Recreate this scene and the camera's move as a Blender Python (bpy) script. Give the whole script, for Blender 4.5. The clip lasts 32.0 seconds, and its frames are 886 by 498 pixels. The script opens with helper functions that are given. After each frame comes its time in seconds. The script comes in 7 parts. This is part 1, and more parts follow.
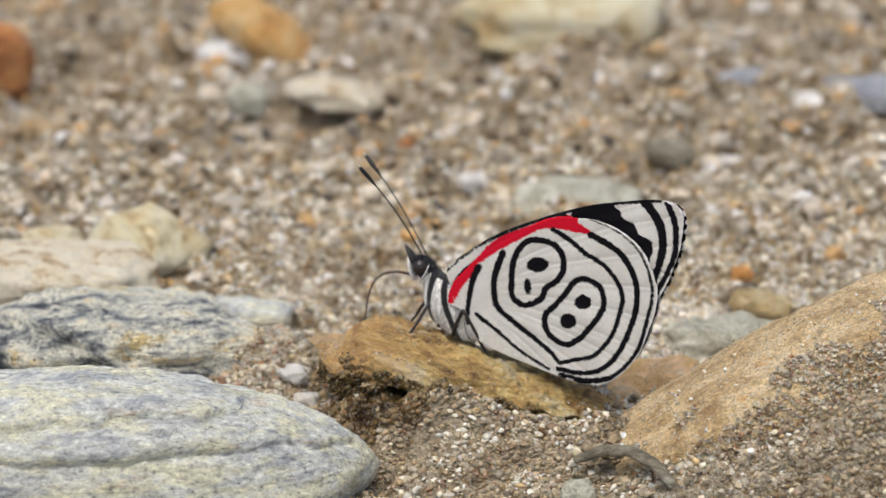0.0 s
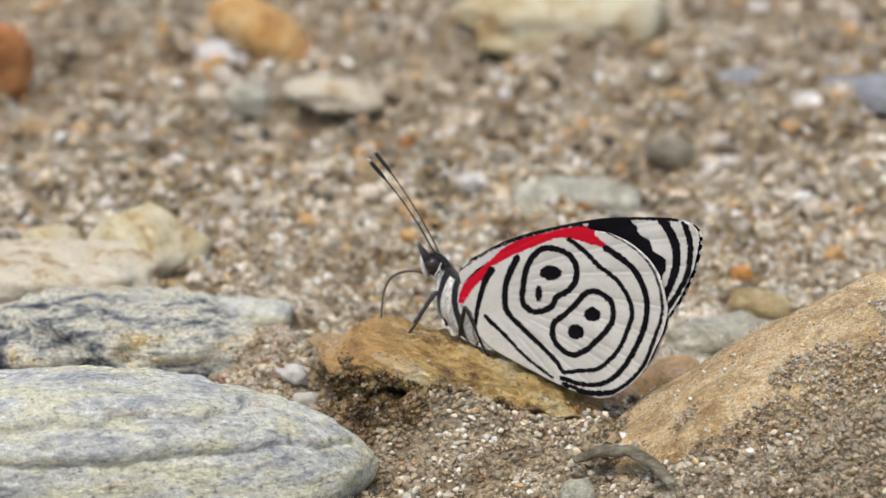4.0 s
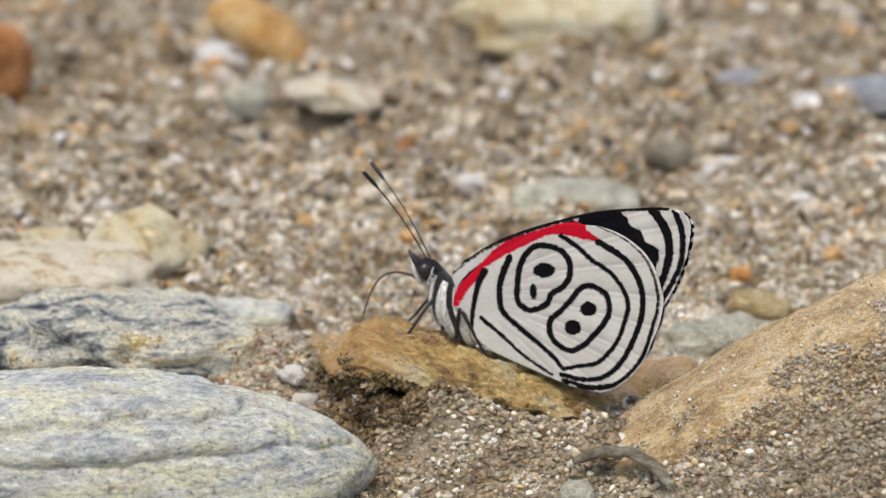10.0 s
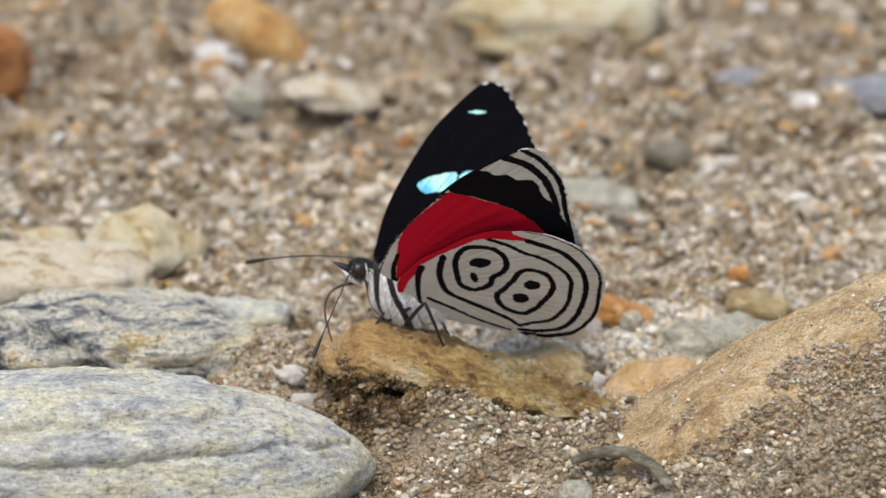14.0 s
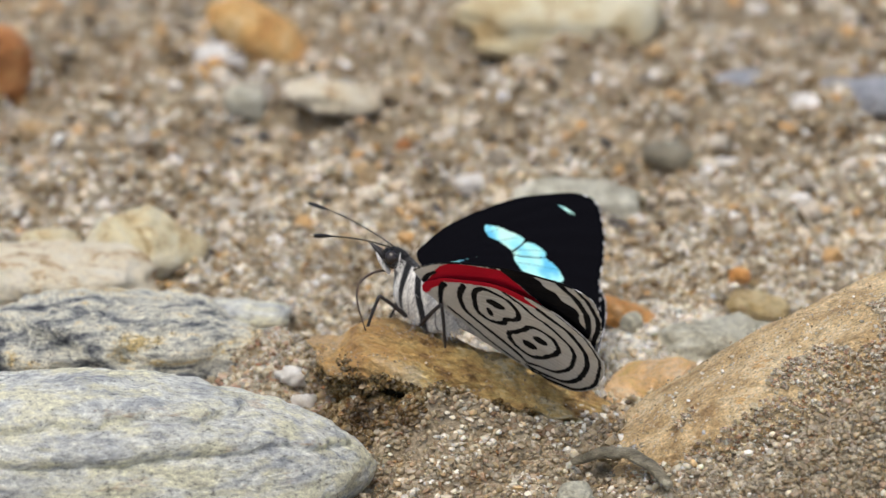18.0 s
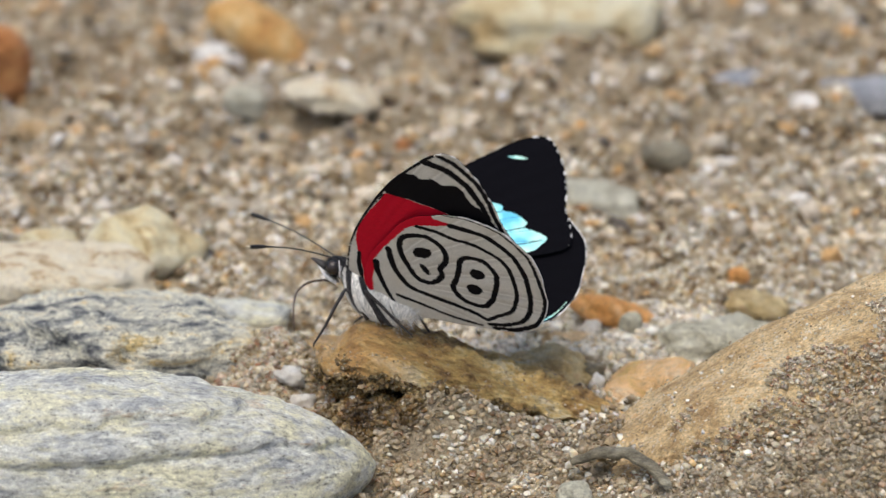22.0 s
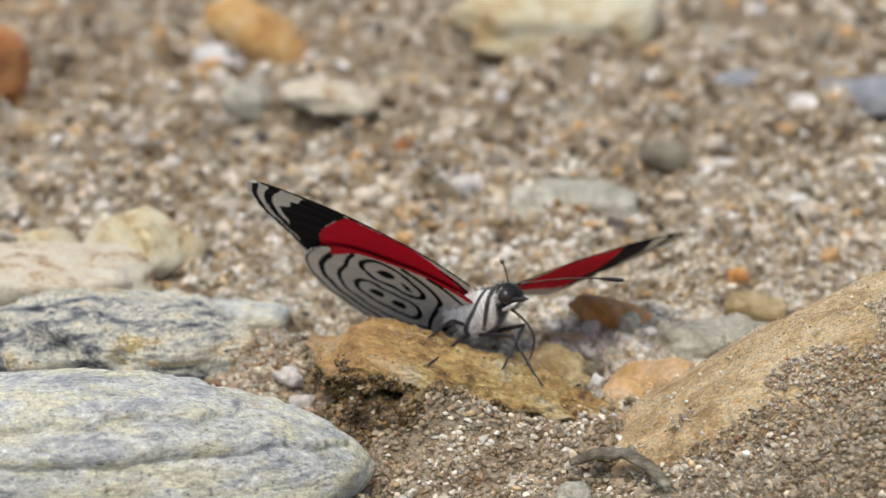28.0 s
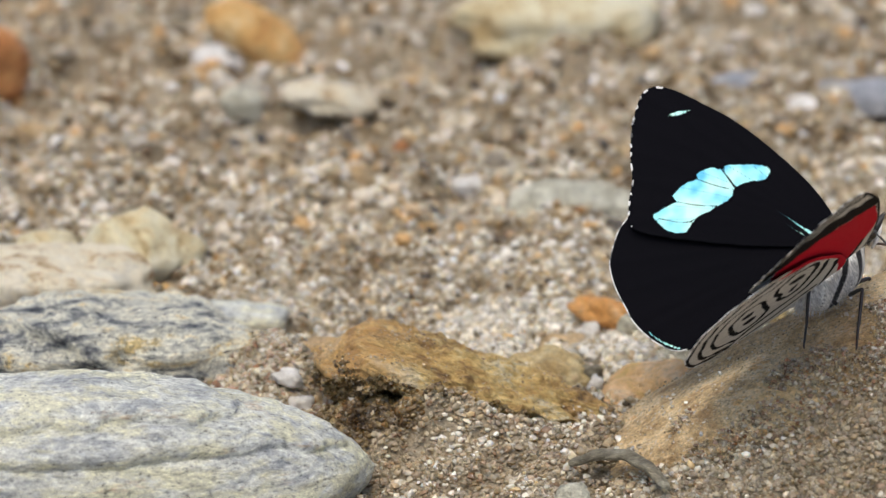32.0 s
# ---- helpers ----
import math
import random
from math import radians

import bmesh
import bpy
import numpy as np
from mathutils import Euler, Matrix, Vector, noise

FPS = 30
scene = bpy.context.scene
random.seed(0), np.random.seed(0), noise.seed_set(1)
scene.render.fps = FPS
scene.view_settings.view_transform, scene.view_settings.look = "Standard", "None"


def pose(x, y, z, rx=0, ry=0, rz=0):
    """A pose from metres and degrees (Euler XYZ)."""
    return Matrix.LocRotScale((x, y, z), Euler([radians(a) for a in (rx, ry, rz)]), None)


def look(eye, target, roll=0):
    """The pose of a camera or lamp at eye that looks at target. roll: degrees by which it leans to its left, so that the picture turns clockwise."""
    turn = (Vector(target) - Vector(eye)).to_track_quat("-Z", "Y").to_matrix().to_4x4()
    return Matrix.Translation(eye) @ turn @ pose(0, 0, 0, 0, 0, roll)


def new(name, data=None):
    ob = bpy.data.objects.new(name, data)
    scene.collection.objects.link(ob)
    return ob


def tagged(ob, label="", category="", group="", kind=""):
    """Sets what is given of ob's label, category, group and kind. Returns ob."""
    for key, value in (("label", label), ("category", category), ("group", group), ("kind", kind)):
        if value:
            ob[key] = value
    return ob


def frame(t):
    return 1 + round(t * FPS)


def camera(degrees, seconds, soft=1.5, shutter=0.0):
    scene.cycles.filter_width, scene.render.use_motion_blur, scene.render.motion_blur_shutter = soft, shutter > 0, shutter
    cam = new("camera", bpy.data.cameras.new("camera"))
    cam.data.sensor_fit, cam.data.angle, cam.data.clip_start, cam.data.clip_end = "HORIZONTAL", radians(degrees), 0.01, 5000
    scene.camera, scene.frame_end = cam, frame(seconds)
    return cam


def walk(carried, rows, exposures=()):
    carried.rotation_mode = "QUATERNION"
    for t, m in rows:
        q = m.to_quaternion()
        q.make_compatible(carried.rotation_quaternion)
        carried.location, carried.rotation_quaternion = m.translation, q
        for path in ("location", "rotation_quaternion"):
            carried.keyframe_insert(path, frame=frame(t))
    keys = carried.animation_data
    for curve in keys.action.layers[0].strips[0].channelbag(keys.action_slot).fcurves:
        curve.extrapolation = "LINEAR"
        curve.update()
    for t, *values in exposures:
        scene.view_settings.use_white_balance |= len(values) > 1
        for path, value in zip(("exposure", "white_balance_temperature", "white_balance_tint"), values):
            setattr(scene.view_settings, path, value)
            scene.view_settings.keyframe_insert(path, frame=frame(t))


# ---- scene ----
# ---- camera ----
# A long lens on a nearly still stand, about 0.37 m from a butterfly on river sand.
LENS, REACH, TILT = 10.0, 0.371, radians(22)
EYE = Vector((0, -REACH * math.cos(TILT), REACH * math.sin(TILT)))


def aim(dx, dy):
    """The camera's pose, turned by a small drift of the view."""
    k = REACH / 8961.2
    return look(EYE, (-dx * k, dy * k * math.sin(TILT), dy * k * math.cos(TILT)))


cam = camera(LENS, 32.0, soft=1.35)
cam.data.dof.use_dof = True
cam.data.dof.focus_distance = 0.332
cam.data.dof.aperture_fstop = 50.0
walk(cam, [
    (0, aim(0.0, 0.0)), (0.5, aim(-0.4, -1.2)), (1, aim(-1.9, 0.6)), (1.5, aim(-1.3, 0.0)), (2, aim(-1.5, 1.4)),
    (2.5, aim(-2.1, 0.0)), (3, aim(-1.5, 0.4)), (3.5, aim(-0.6, 0.2)), (5.5, aim(-3.0, 0.0)), (6, aim(-2.8, 1.4)),
    (6.5, aim(-3.0, 1.6)), (7, aim(-1.5, 1.6)), (7.5, aim(-4.6, 0.0)), (8, aim(1.4, 1.4)), (8.5, aim(-2.1, 2.3)),
    (9, aim(-4.2, 1.2)), (9.5, aim(-3.0, 0.6)), (10, aim(-2.3, 1.6)), (10.5, aim(-2.6, 1.4)), (11, aim(-3.0, 2.1)),
    (11.5, aim(-3.0, 1.6)), (12, aim(-3.2, 1.8)), (12.5, aim(-3.2, 1.6)), (13, aim(-2.6, 2.7)), (13.5, aim(-4.8, 2.7)),
    (14, aim(-5.0, 1.7)), (14.5, aim(-4.6, 1.6)), (16.5, aim(-6.1, 4.1)), (17, aim(-5.5, 3.3)), (17.5, aim(-4.4, 4.6)),
    (18, aim(-4.6, 3.5)), (18.5, aim(-3.5, 3.1)), (19, aim(-6.1, 2.8)), (19.5, aim(-5.2, 3.9)), (20, aim(-6.3, 3.1)),
    (20.5, aim(-6.1, 4.6)), (21, aim(-6.1, 4.2)), (21.5, aim(-5.7, 3.3)), (22, aim(-6.1, 3.3)), (22.5, aim(-7.8, 4.6)),
    (23, aim(-5.0, 4.4)), (23.5, aim(-7.9, 4.4)), (24, aim(-7.9, 4.2)), (24.5, aim(-7.0, 3.9)), (25, aim(-6.1, 3.1)),
    (25.5, aim(-7.8, 5.0)), (27.5, aim(-7.6, 4.6)), (28, aim(-7.8, 4.6)), (28.5, aim(-6.3, 6.0)), (29, aim(-6.5, 5.0)),
    (29.5, aim(-7.6, 6.2)), (30, aim(-6.8, 6.4)), (30.5, aim(-8.5, 6.4)), (31, aim(-7.7, 4.6)), (31.5, aim(-8.1, 6.2)),
    (32, aim(-9.2, 6.5))], exposures=[(0, 0.25), (32, 0.25)])

# ---- light: a bright, thinly clouded sky ----
world = bpy.data.worlds.new("sky")
scene.world = world
world.use_nodes = True
wn = world.node_tree.nodes
sky = wn.new("ShaderNodeTexSky")
sky.sky_type, sky.sun_disc = "NISHITA", False
sky.sun_elevation, sky.sun_rotation = radians(73), radians(-150)
sky.air_density, sky.dust_density, sky.ozone_density = 1.0, 4.0, 1.0
wn["Background"].inputs["Strength"].default_value = 0.15
world.node_tree.links.new(sky.outputs[0], wn["Background"].inputs["Color"])
sun = new("sun", bpy.data.lights.new("sun", "SUN"))
sun.data.energy, sun.data.angle, sun.data.color = 1.5, radians(50), (1.0, 0.95, 0.87)
SUN_WAY = Vector((math.sin(sky.sun_rotation) * math.cos(sky.sun_elevation), math.cos(sky.sun_rotation) * math.cos(sky.sun_elevation), math.sin(sky.sun_elevation)))
sun.matrix_world = look(SUN_WAY * 2, (0, 0, 0))

MM = 0.001


# ---- materials ----
class Mat:
    """A small builder of node materials."""

    def __init__(self, name, rough=0.7, spec=0.5):
        self.m = bpy.data.materials.new(name)
        self.m.use_nodes = True
        self.t = self.m.node_tree
        self.b = self.t.nodes["Principled BSDF"]
        self.b.inputs["Roughness"].default_value = rough
        self.b.inputs["Specular IOR Level"].default_value = spec

    def put(self, value, socket):
        if isinstance(value, bpy.types.NodeSocket):
            self.t.links.new(value, socket)
        elif value is not None:
            socket.default_value = value

    def set(self, **kw):
        for k, v in kw.items():
            self.put(v, self.b.inputs[k.replace("_", " ")])
        return self

    def coords(self, kind="Object"):
        return self.t.nodes.new("ShaderNodeTexCoord").outputs[kind]

    def stretch(self, vec, scale, turn=(0, 0, 0)):
        n = self.t.nodes.new("ShaderNodeMapping")
        n.inputs["Scale"].default_value, n.inputs["Rotation"].default_value = scale, turn
        self.put(vec, n.inputs["Vector"])
        return n.outputs[0]

    def noise(self, vec, size, detail=4.0, rough=0.55, warp=0.0):
        """size: the pattern's grain in metres."""
        n = self.t.nodes.new("ShaderNodeTexNoise")
        n.inputs["Scale"].default_value = 1.0 / size
        n.inputs["Detail"].default_value, n.inputs["Roughness"].default_value = detail, rough
        n.inputs["Distortion"].default_value = warp
        self.put(vec, n.inputs["Vector"])
        return n.outputs["Fac"]

    def cells(self, vec, size, out="Distance", feature="F1"):
        n = self.t.nodes.new("ShaderNodeTexVoronoi")
        n.feature = feature
        n.inputs["Scale"].default_value = 1.0 / size
        self.put(vec, n.inputs["Vector"])
        return n.outputs[out]

    def ramp(self, fac, *stops, smooth=False):
        n = self.t.nodes.new("ShaderNodeValToRGB")
        if smooth:
            n.color_ramp.interpolation = "EASE"
        els = n.color_ramp.elements
        while len(els) < len(stops):
            els.new(0.5)
        for e, (p, c) in zip(els, stops):
            e.position = p
            e.color = (*c, 1) if isinstance(c, tuple) else (c, c, c, 1)
        self.put(fac, n.inputs[0])
        return n.outputs[0]

    def mix(self, fac, a, b, mode="MIX"):
        n = self.t.nodes.new("ShaderNodeMix")
        n.data_type, n.blend_type = "RGBA", mode
        for v, s in ((fac, n.inputs[0]), (a, n.inputs[6]), (b, n.inputs[7])):
            if isinstance(v, tuple) and len(v) == 3:
                v = (*v, 1)
            self.put(v, s)
        return n.outputs[2]

    def math(self, op, a, b=0.0, c=0.0):
        n = self.t.nodes.new("ShaderNodeMath")
        n.operation = op
        for v, s in zip((a, b, c), n.inputs):
            self.put(v, s)
        return n.outputs[0]

    def attr(self, name):
        n = self.t.nodes.new("ShaderNodeAttribute")
        n.attribute_name = name
        return n.outputs["Fac"]

    def island(self):
        return self.t.nodes.new("ShaderNodeNewGeometry").outputs["Random Per Island"]

    def bump(self, height, depth, strength=1.0):
        n = self.t.nodes.new("ShaderNodeBump")
        n.inputs["Strength"].default_value, n.inputs["Distance"].default_value = strength, depth
        self.put(height, n.inputs["Height"])
        self.put(n.outputs[0], self.b.inputs["Normal"])
        return self


def stone_material(name, stops, grain=0.004, band=(1, 1, 1), turn=(0, 0, 0), speck=(0.05, 0.045, 0.04), speck_at=0.66, rough=0.75, dust=0.0, lines=0.5, crisp=0.75, end=None):
    """Weathered stone: colours laid in bands along one way, thin dark seams, fine specks, pits and a grainy relief."""
    k = Mat(name, rough, 0.4)
    c = k.coords()
    v = k.stretch(c, band, turn)
    broad = k.noise(v, grain * 1.6, 7, 0.68, 0.8)
    mid = k.noise(v, grain * 0.4, 6, 0.75, 0.4)
    fac = k.math("ADD", k.math("MULTIPLY_ADD", broad, 2.1, -0.55), k.math("MULTIPLY_ADD", mid, 1.1, -0.55))
    col = k.ramp(fac, *stops)
    if end:
        x = k.t.nodes.new("ShaderNodeSeparateXYZ")
        k.put(c, x.inputs[0])
        stain = k.math("MULTIPLY_ADD", k.noise(c, grain * 0.6, 6, 0.8), 0.012, k.math("SUBTRACT", x.outputs[0], 0.006))
        col = k.mix(k.math("MULTIPLY", k.ramp(k.math("DIVIDE", k.math("SUBTRACT", stain, end[0]), end[1] - end[0]), (0.0, 1.0), (1.0, 0.0)), 0.6), col, end[2])
    seam = k.math("ABSOLUTE", k.math("SUBTRACT", k.noise(v, grain * 0.9, 5, 0.6, 1.2), 0.5))
    seams = k.math("MULTIPLY", k.ramp(seam, (0.0, lines), (0.016, 0.0)), k.ramp(mid, (0.42, 0.0), (0.55, 1.0)))
    col = k.mix(seams, col, speck)
    fine = k.noise(c, grain * 0.11, 6, 0.8)
    col = k.mix(crisp, col, k.ramp(fine, (0.32, 0.3), (0.46, 0.95), (0.6, 1.1), (0.72, 1.5)), "MULTIPLY")
    tone = k.t.nodes.new("ShaderNodeSeparateColor")
    k.put(k.cells(k.stretch(v, (1, 1, 1.6)), grain * 0.075, "Color"), tone.inputs[0])
    col = k.mix(0.8 * crisp, col, k.ramp(tone.outputs[0], (0.0, 0.62), (0.3, 0.95), (0.8, 1.05), (1.0, 1.3)), "MULTIPLY")
    spots = k.ramp(k.noise(v, grain * 0.2, 6, 0.8), (speck_at - 0.04, 0.0), (speck_at, 0.9))
    col = k.mix(spots, col, speck)
    if dust:
        d = k.ramp(k.noise(c, grain * 0.16, 5, 0.8), (0.98 - dust, 0.0), (1.02 - dust, 0.8))
        col = k.mix(d, col, (0.64, 0.57, 0.45))
    k.set(Base_Color=col, Roughness=k.ramp(fine, (0.3, rough - 0.25), (0.7, min(1.0, rough + 0.15))))
    h = k.math("ADD", k.math("MULTIPLY", mid, 1.4), k.math("MULTIPLY", fine, 0.55))
    h = k.math("SUBTRACT", h, k.math("MULTIPLY", seams, 0.5))
    k.bump(h, grain * 0.16, 1.0)
    return k.m


def schist_material():
    """Foliated pale schist: cream and grey-blue lenses, greenish yellow tints, rust in patches, dark and bright crystals."""
    k = Mat("grey_green_schist", 0.6, 0.4)
    c = k.coords()
    v = k.stretch(c, (0.42, 0.8, 1.7), (0, radians(8), radians(10)))
    lens = k.noise(v, 0.0026, 7, 0.76, 0.5)
    col = k.ramp(lens, (0.32, (0.26, 0.28, 0.30)), (0.41, (0.48, 0.50, 0.49)), (0.48, (0.72, 0.735, 0.66)), (0.59, (0.86, 0.865, 0.78)))
    col = k.mix(k.ramp(k.noise(v, 0.0024, 5, 0.7), (0.46, 0.0), (0.58, 0.75)), col, (0.80, 0.77, 0.52))
    col = k.mix(k.ramp(k.noise(k.stretch(c, (0.5, 1, 2.2)), 0.0042, 6, 0.75), (0.60, 0.0), (0.68, 0.75)), col, (0.48, 0.33, 0.19))
    fine = k.noise(k.stretch(c, (0.7, 1, 1.4)), 0.00042, 5, 0.85)
    col = k.mix(1.0, col, k.ramp(fine, (0.35, 0.2), (0.44, 0.8), (0.55, 1.02), (0.64, 1.35)), "MULTIPLY")
    specks = k.ramp(k.noise(c, 0.00024, 4, 0.8), (0.64, 0.0), (0.67, 0.9))
    col = k.mix(specks, col, (0.06, 0.06, 0.055))
    h = k.math("ADD", k.math("MULTIPLY", fine, 1.0), k.math("MULTIPLY", lens, 1.6))
    k.set(Base_Color=col, Roughness=k.ramp(fine, (0.3, 0.35), (0.7, 0.8)))
    return k.bump(h, 0.00035, 1.0).m


STONE = {
    "schist": schist_material(),
    "marbled": stone_material("marbled_grey_stone", [(0.18, (0.04, 0.045, 0.055)), (0.30, (0.19, 0.20, 0.205)), (0.40, (0.42, 0.425, 0.375)), (0.50, (0.68, 0.67, 0.55)), (0.63, (0.83, 0.80, 0.64)), (0.8, (0.74, 0.58, 0.27))],
                              0.0024, (0.6, 1, 1.7), (0, radians(12), 0), (0.045, 0.045, 0.055), 0.62, 0.6, 0.0, 0.5, 1.0),
    "cream": stone_material("pale_cream_stone", [(0.16, (0.40, 0.23, 0.09)), (0.3, (0.66, 0.51, 0.30)), (0.42, (0.84, 0.75, 0.54)), (0.8, (0.89, 0.83, 0.67))], 0.003, (0.8, 1, 1.6), (0, 0, 0), (0.40, 0.23, 0.10), 0.70, 0.65, 0.12, 0.08, 0.5),
    "quartz": stone_material("yellowish_quartz", [(0.2, (0.50, 0.35, 0.16)), (0.34, (0.72, 0.58, 0.31)), (0.5, (0.84, 0.75, 0.48)), (0.8, (0.88, 0.82, 0.61))], 0.003, (1, 1, 1), (0, 0, 0), (0.48, 0.33, 0.16), 0.72, 0.5, 0.1, 0.0, 0.4),
    "perch": stone_material("ochre_sandstone", [(0.10, (0.10, 0.06, 0.026)), (0.24, (0.34, 0.20, 0.07)), (0.38, (0.56, 0.37, 0.13)), (0.52, (0.70, 0.52, 0.21)), (0.66, (0.76, 0.65, 0.40)), (0.82, (0.58, 0.53, 0.38)), (0.95, (0.56, 0.29, 0.11))],
                            0.0042, (0.55, 1, 1.7), (0, radians(4), 0), (0.06, 0.038, 0.016), 0.68, 0.6, 0.16, 0.4, 0.65, (-0.0075, -0.0030, (0.58, 0.33, 0.12))),
    "tan": stone_material("tan_sandstone", [(0.16, (0.36, 0.225, 0.095)), (0.34, (0.55, 0.38, 0.18)), (0.54, (0.70, 0.52, 0.27)), (0.72, (0.80, 0.65, 0.40)), (0.86, (0.70, 0.44, 0.18))],
                          0.0022, (0.8, 1, 1.3), (0, radians(-26), 0), (0.08, 0.055, 0.03), 0.66, 0.65, 0.40, 0.3, 1.0),
    "orange": stone_material("orange_stone", [(0.2, (0.58, 0.28, 0.08)), (0.42, (0.80, 0.46, 0.15)), (0.62, (0.87, 0.60, 0.26)), (0.8, (0.90, 0.74, 0.46))], 0.004, (1, 1, 1), (0, 0, 0), (0.36, 0.15, 0.04), 0.74, 0.55, 0.0, 0.25),
    "rust": stone_material("rust_brown_stone", [(0.2, (0.28, 0.10, 0.03)), (0.45, (0.58, 0.23, 0.07)), (0.7, (0.72, 0.37, 0.14))], 0.003, (1, 1, 1), (0, 0, 0), (0.17, 0.07, 0.03), 0.70, 0.55, 0.0, 0.3),
    "white": stone_material("white_quartz", [(0.2, (0.78, 0.73, 0.62)), (0.45, (0.92, 0.885, 0.81)), (0.7, (0.95, 0.93, 0.88))], 0.003, (1, 1, 1), (0, 0, 0), (0.58, 0.52, 0.42), 0.78, 0.4, 0.0, 0.2, 0.25),
    "grey": stone_material("blue_grey_stone", [(0.2, (0.26, 0.27, 0.29)), (0.45, (0.41, 0.425, 0.45)), (0.7, (0.54, 0.55, 0.56))], 0.003, (1, 1, 2), (0, 0, 0), (0.12, 0.13, 0.15), 0.68, 0.6, 0.2, 0.3),
    "buff": stone_material("buff_stone", [(0.2, (0.40, 0.24, 0.10)), (0.45, (0.64, 0.46, 0.24)), (0.7, (0.76, 0.62, 0.40))], 0.003, (1, 1, 1.5), (0, 0, 0), (0.25, 0.17, 0.09), 0.70, 0.6, 0.3, 0.35),
    "greygreen": stone_material("pale_grey_green_stone", [(0.2, (0.40, 0.37, 0.26)), (0.45, (0.62, 0.60, 0.46)), (0.7, (0.74, 0.72, 0.58))], 0.003, (1, 1, 1.5), (0, 0, 0), (0.28, 0.24, 0.17), 0.70, 0.65, 0.3, 0.35),
    "amber": stone_material("amber_stone", [(0.2, (0.36, 0.24, 0.09)), (0.42, (0.60, 0.45, 0.21)), (0.6, (0.72, 0.60, 0.33)), (0.8, (0.66, 0.44, 0.24))], 0.004, (1, 1, 1.3), (0, 0, 0), (0.24, 0.15, 0.07), 0.72, 0.5, 0.12, 0.2, 0.5),
    "copper": stone_material("copper_orange_stone", [(0.2, (0.56, 0.24, 0.06)), (0.42, (0.78, 0.37, 0.10)), (0.62, (0.86, 0.47, 0.17)), (0.8, (0.90, 0.62, 0.34))], 0.004, (1, 1, 1), (0, 0, 0), (0.28, 0.10, 0.03), 0.74, 0.5, 0.0, 0.25, 0.5),
    "peach": stone_material("peach_orange_stone", [(0.2, (0.74, 0.50, 0.18)), (0.4, (0.86, 0.56, 0.25)), (0.6, (0.90, 0.64, 0.36)), (0.8, (0.92, 0.76, 0.54))], 0.005, (1, 1, 1.2), (0, 0, 0), (0.50, 0.26, 0.10), 0.74, 0.55, 0.0, 0.2, 0.5),
    "dark": stone_material("dark_brown_slate", [(0.2, (0.11, 0.095, 0.06)), (0.45, (0.25, 0.22, 0.15)), (0.7, (0.40, 0.37, 0.27))], 0.002, (0.6, 1, 2), (0, 0, 0), (0.04, 0.03, 0.02), 0.66, 0.5, 0.1, 0.2, 0.5),
}


def sand_ground():
    k = Mat("damp_sand_gap_shade", 0.85, 0.3)
    c = k.coords()
    a = k.noise(c, 0.0005, 6, 0.75)
    b = k.noise(c, 0.0035, 6, 0.75)
    # Damp sand, its colour darkened further to paint shade in gaps and pits.
    col = k.ramp(a, (0.32, (0.14, 0.11, 0.07)), (0.5, (0.34, 0.28, 0.19)), (0.68, (0.50, 0.43, 0.32)))
    col = k.mix(1.0, col, k.ramp(b, (0.34, (0.24, 0.185, 0.125)), (0.43, (0.70, 0.66, 0.58)), (0.54, (1.06, 1.05, 1.03)), (0.64, (1.22, 1.22, 1.22))), "MULTIPLY")
    k.set(Base_Color=col)
    return k.bump(a, 0.0004, 1.0).m


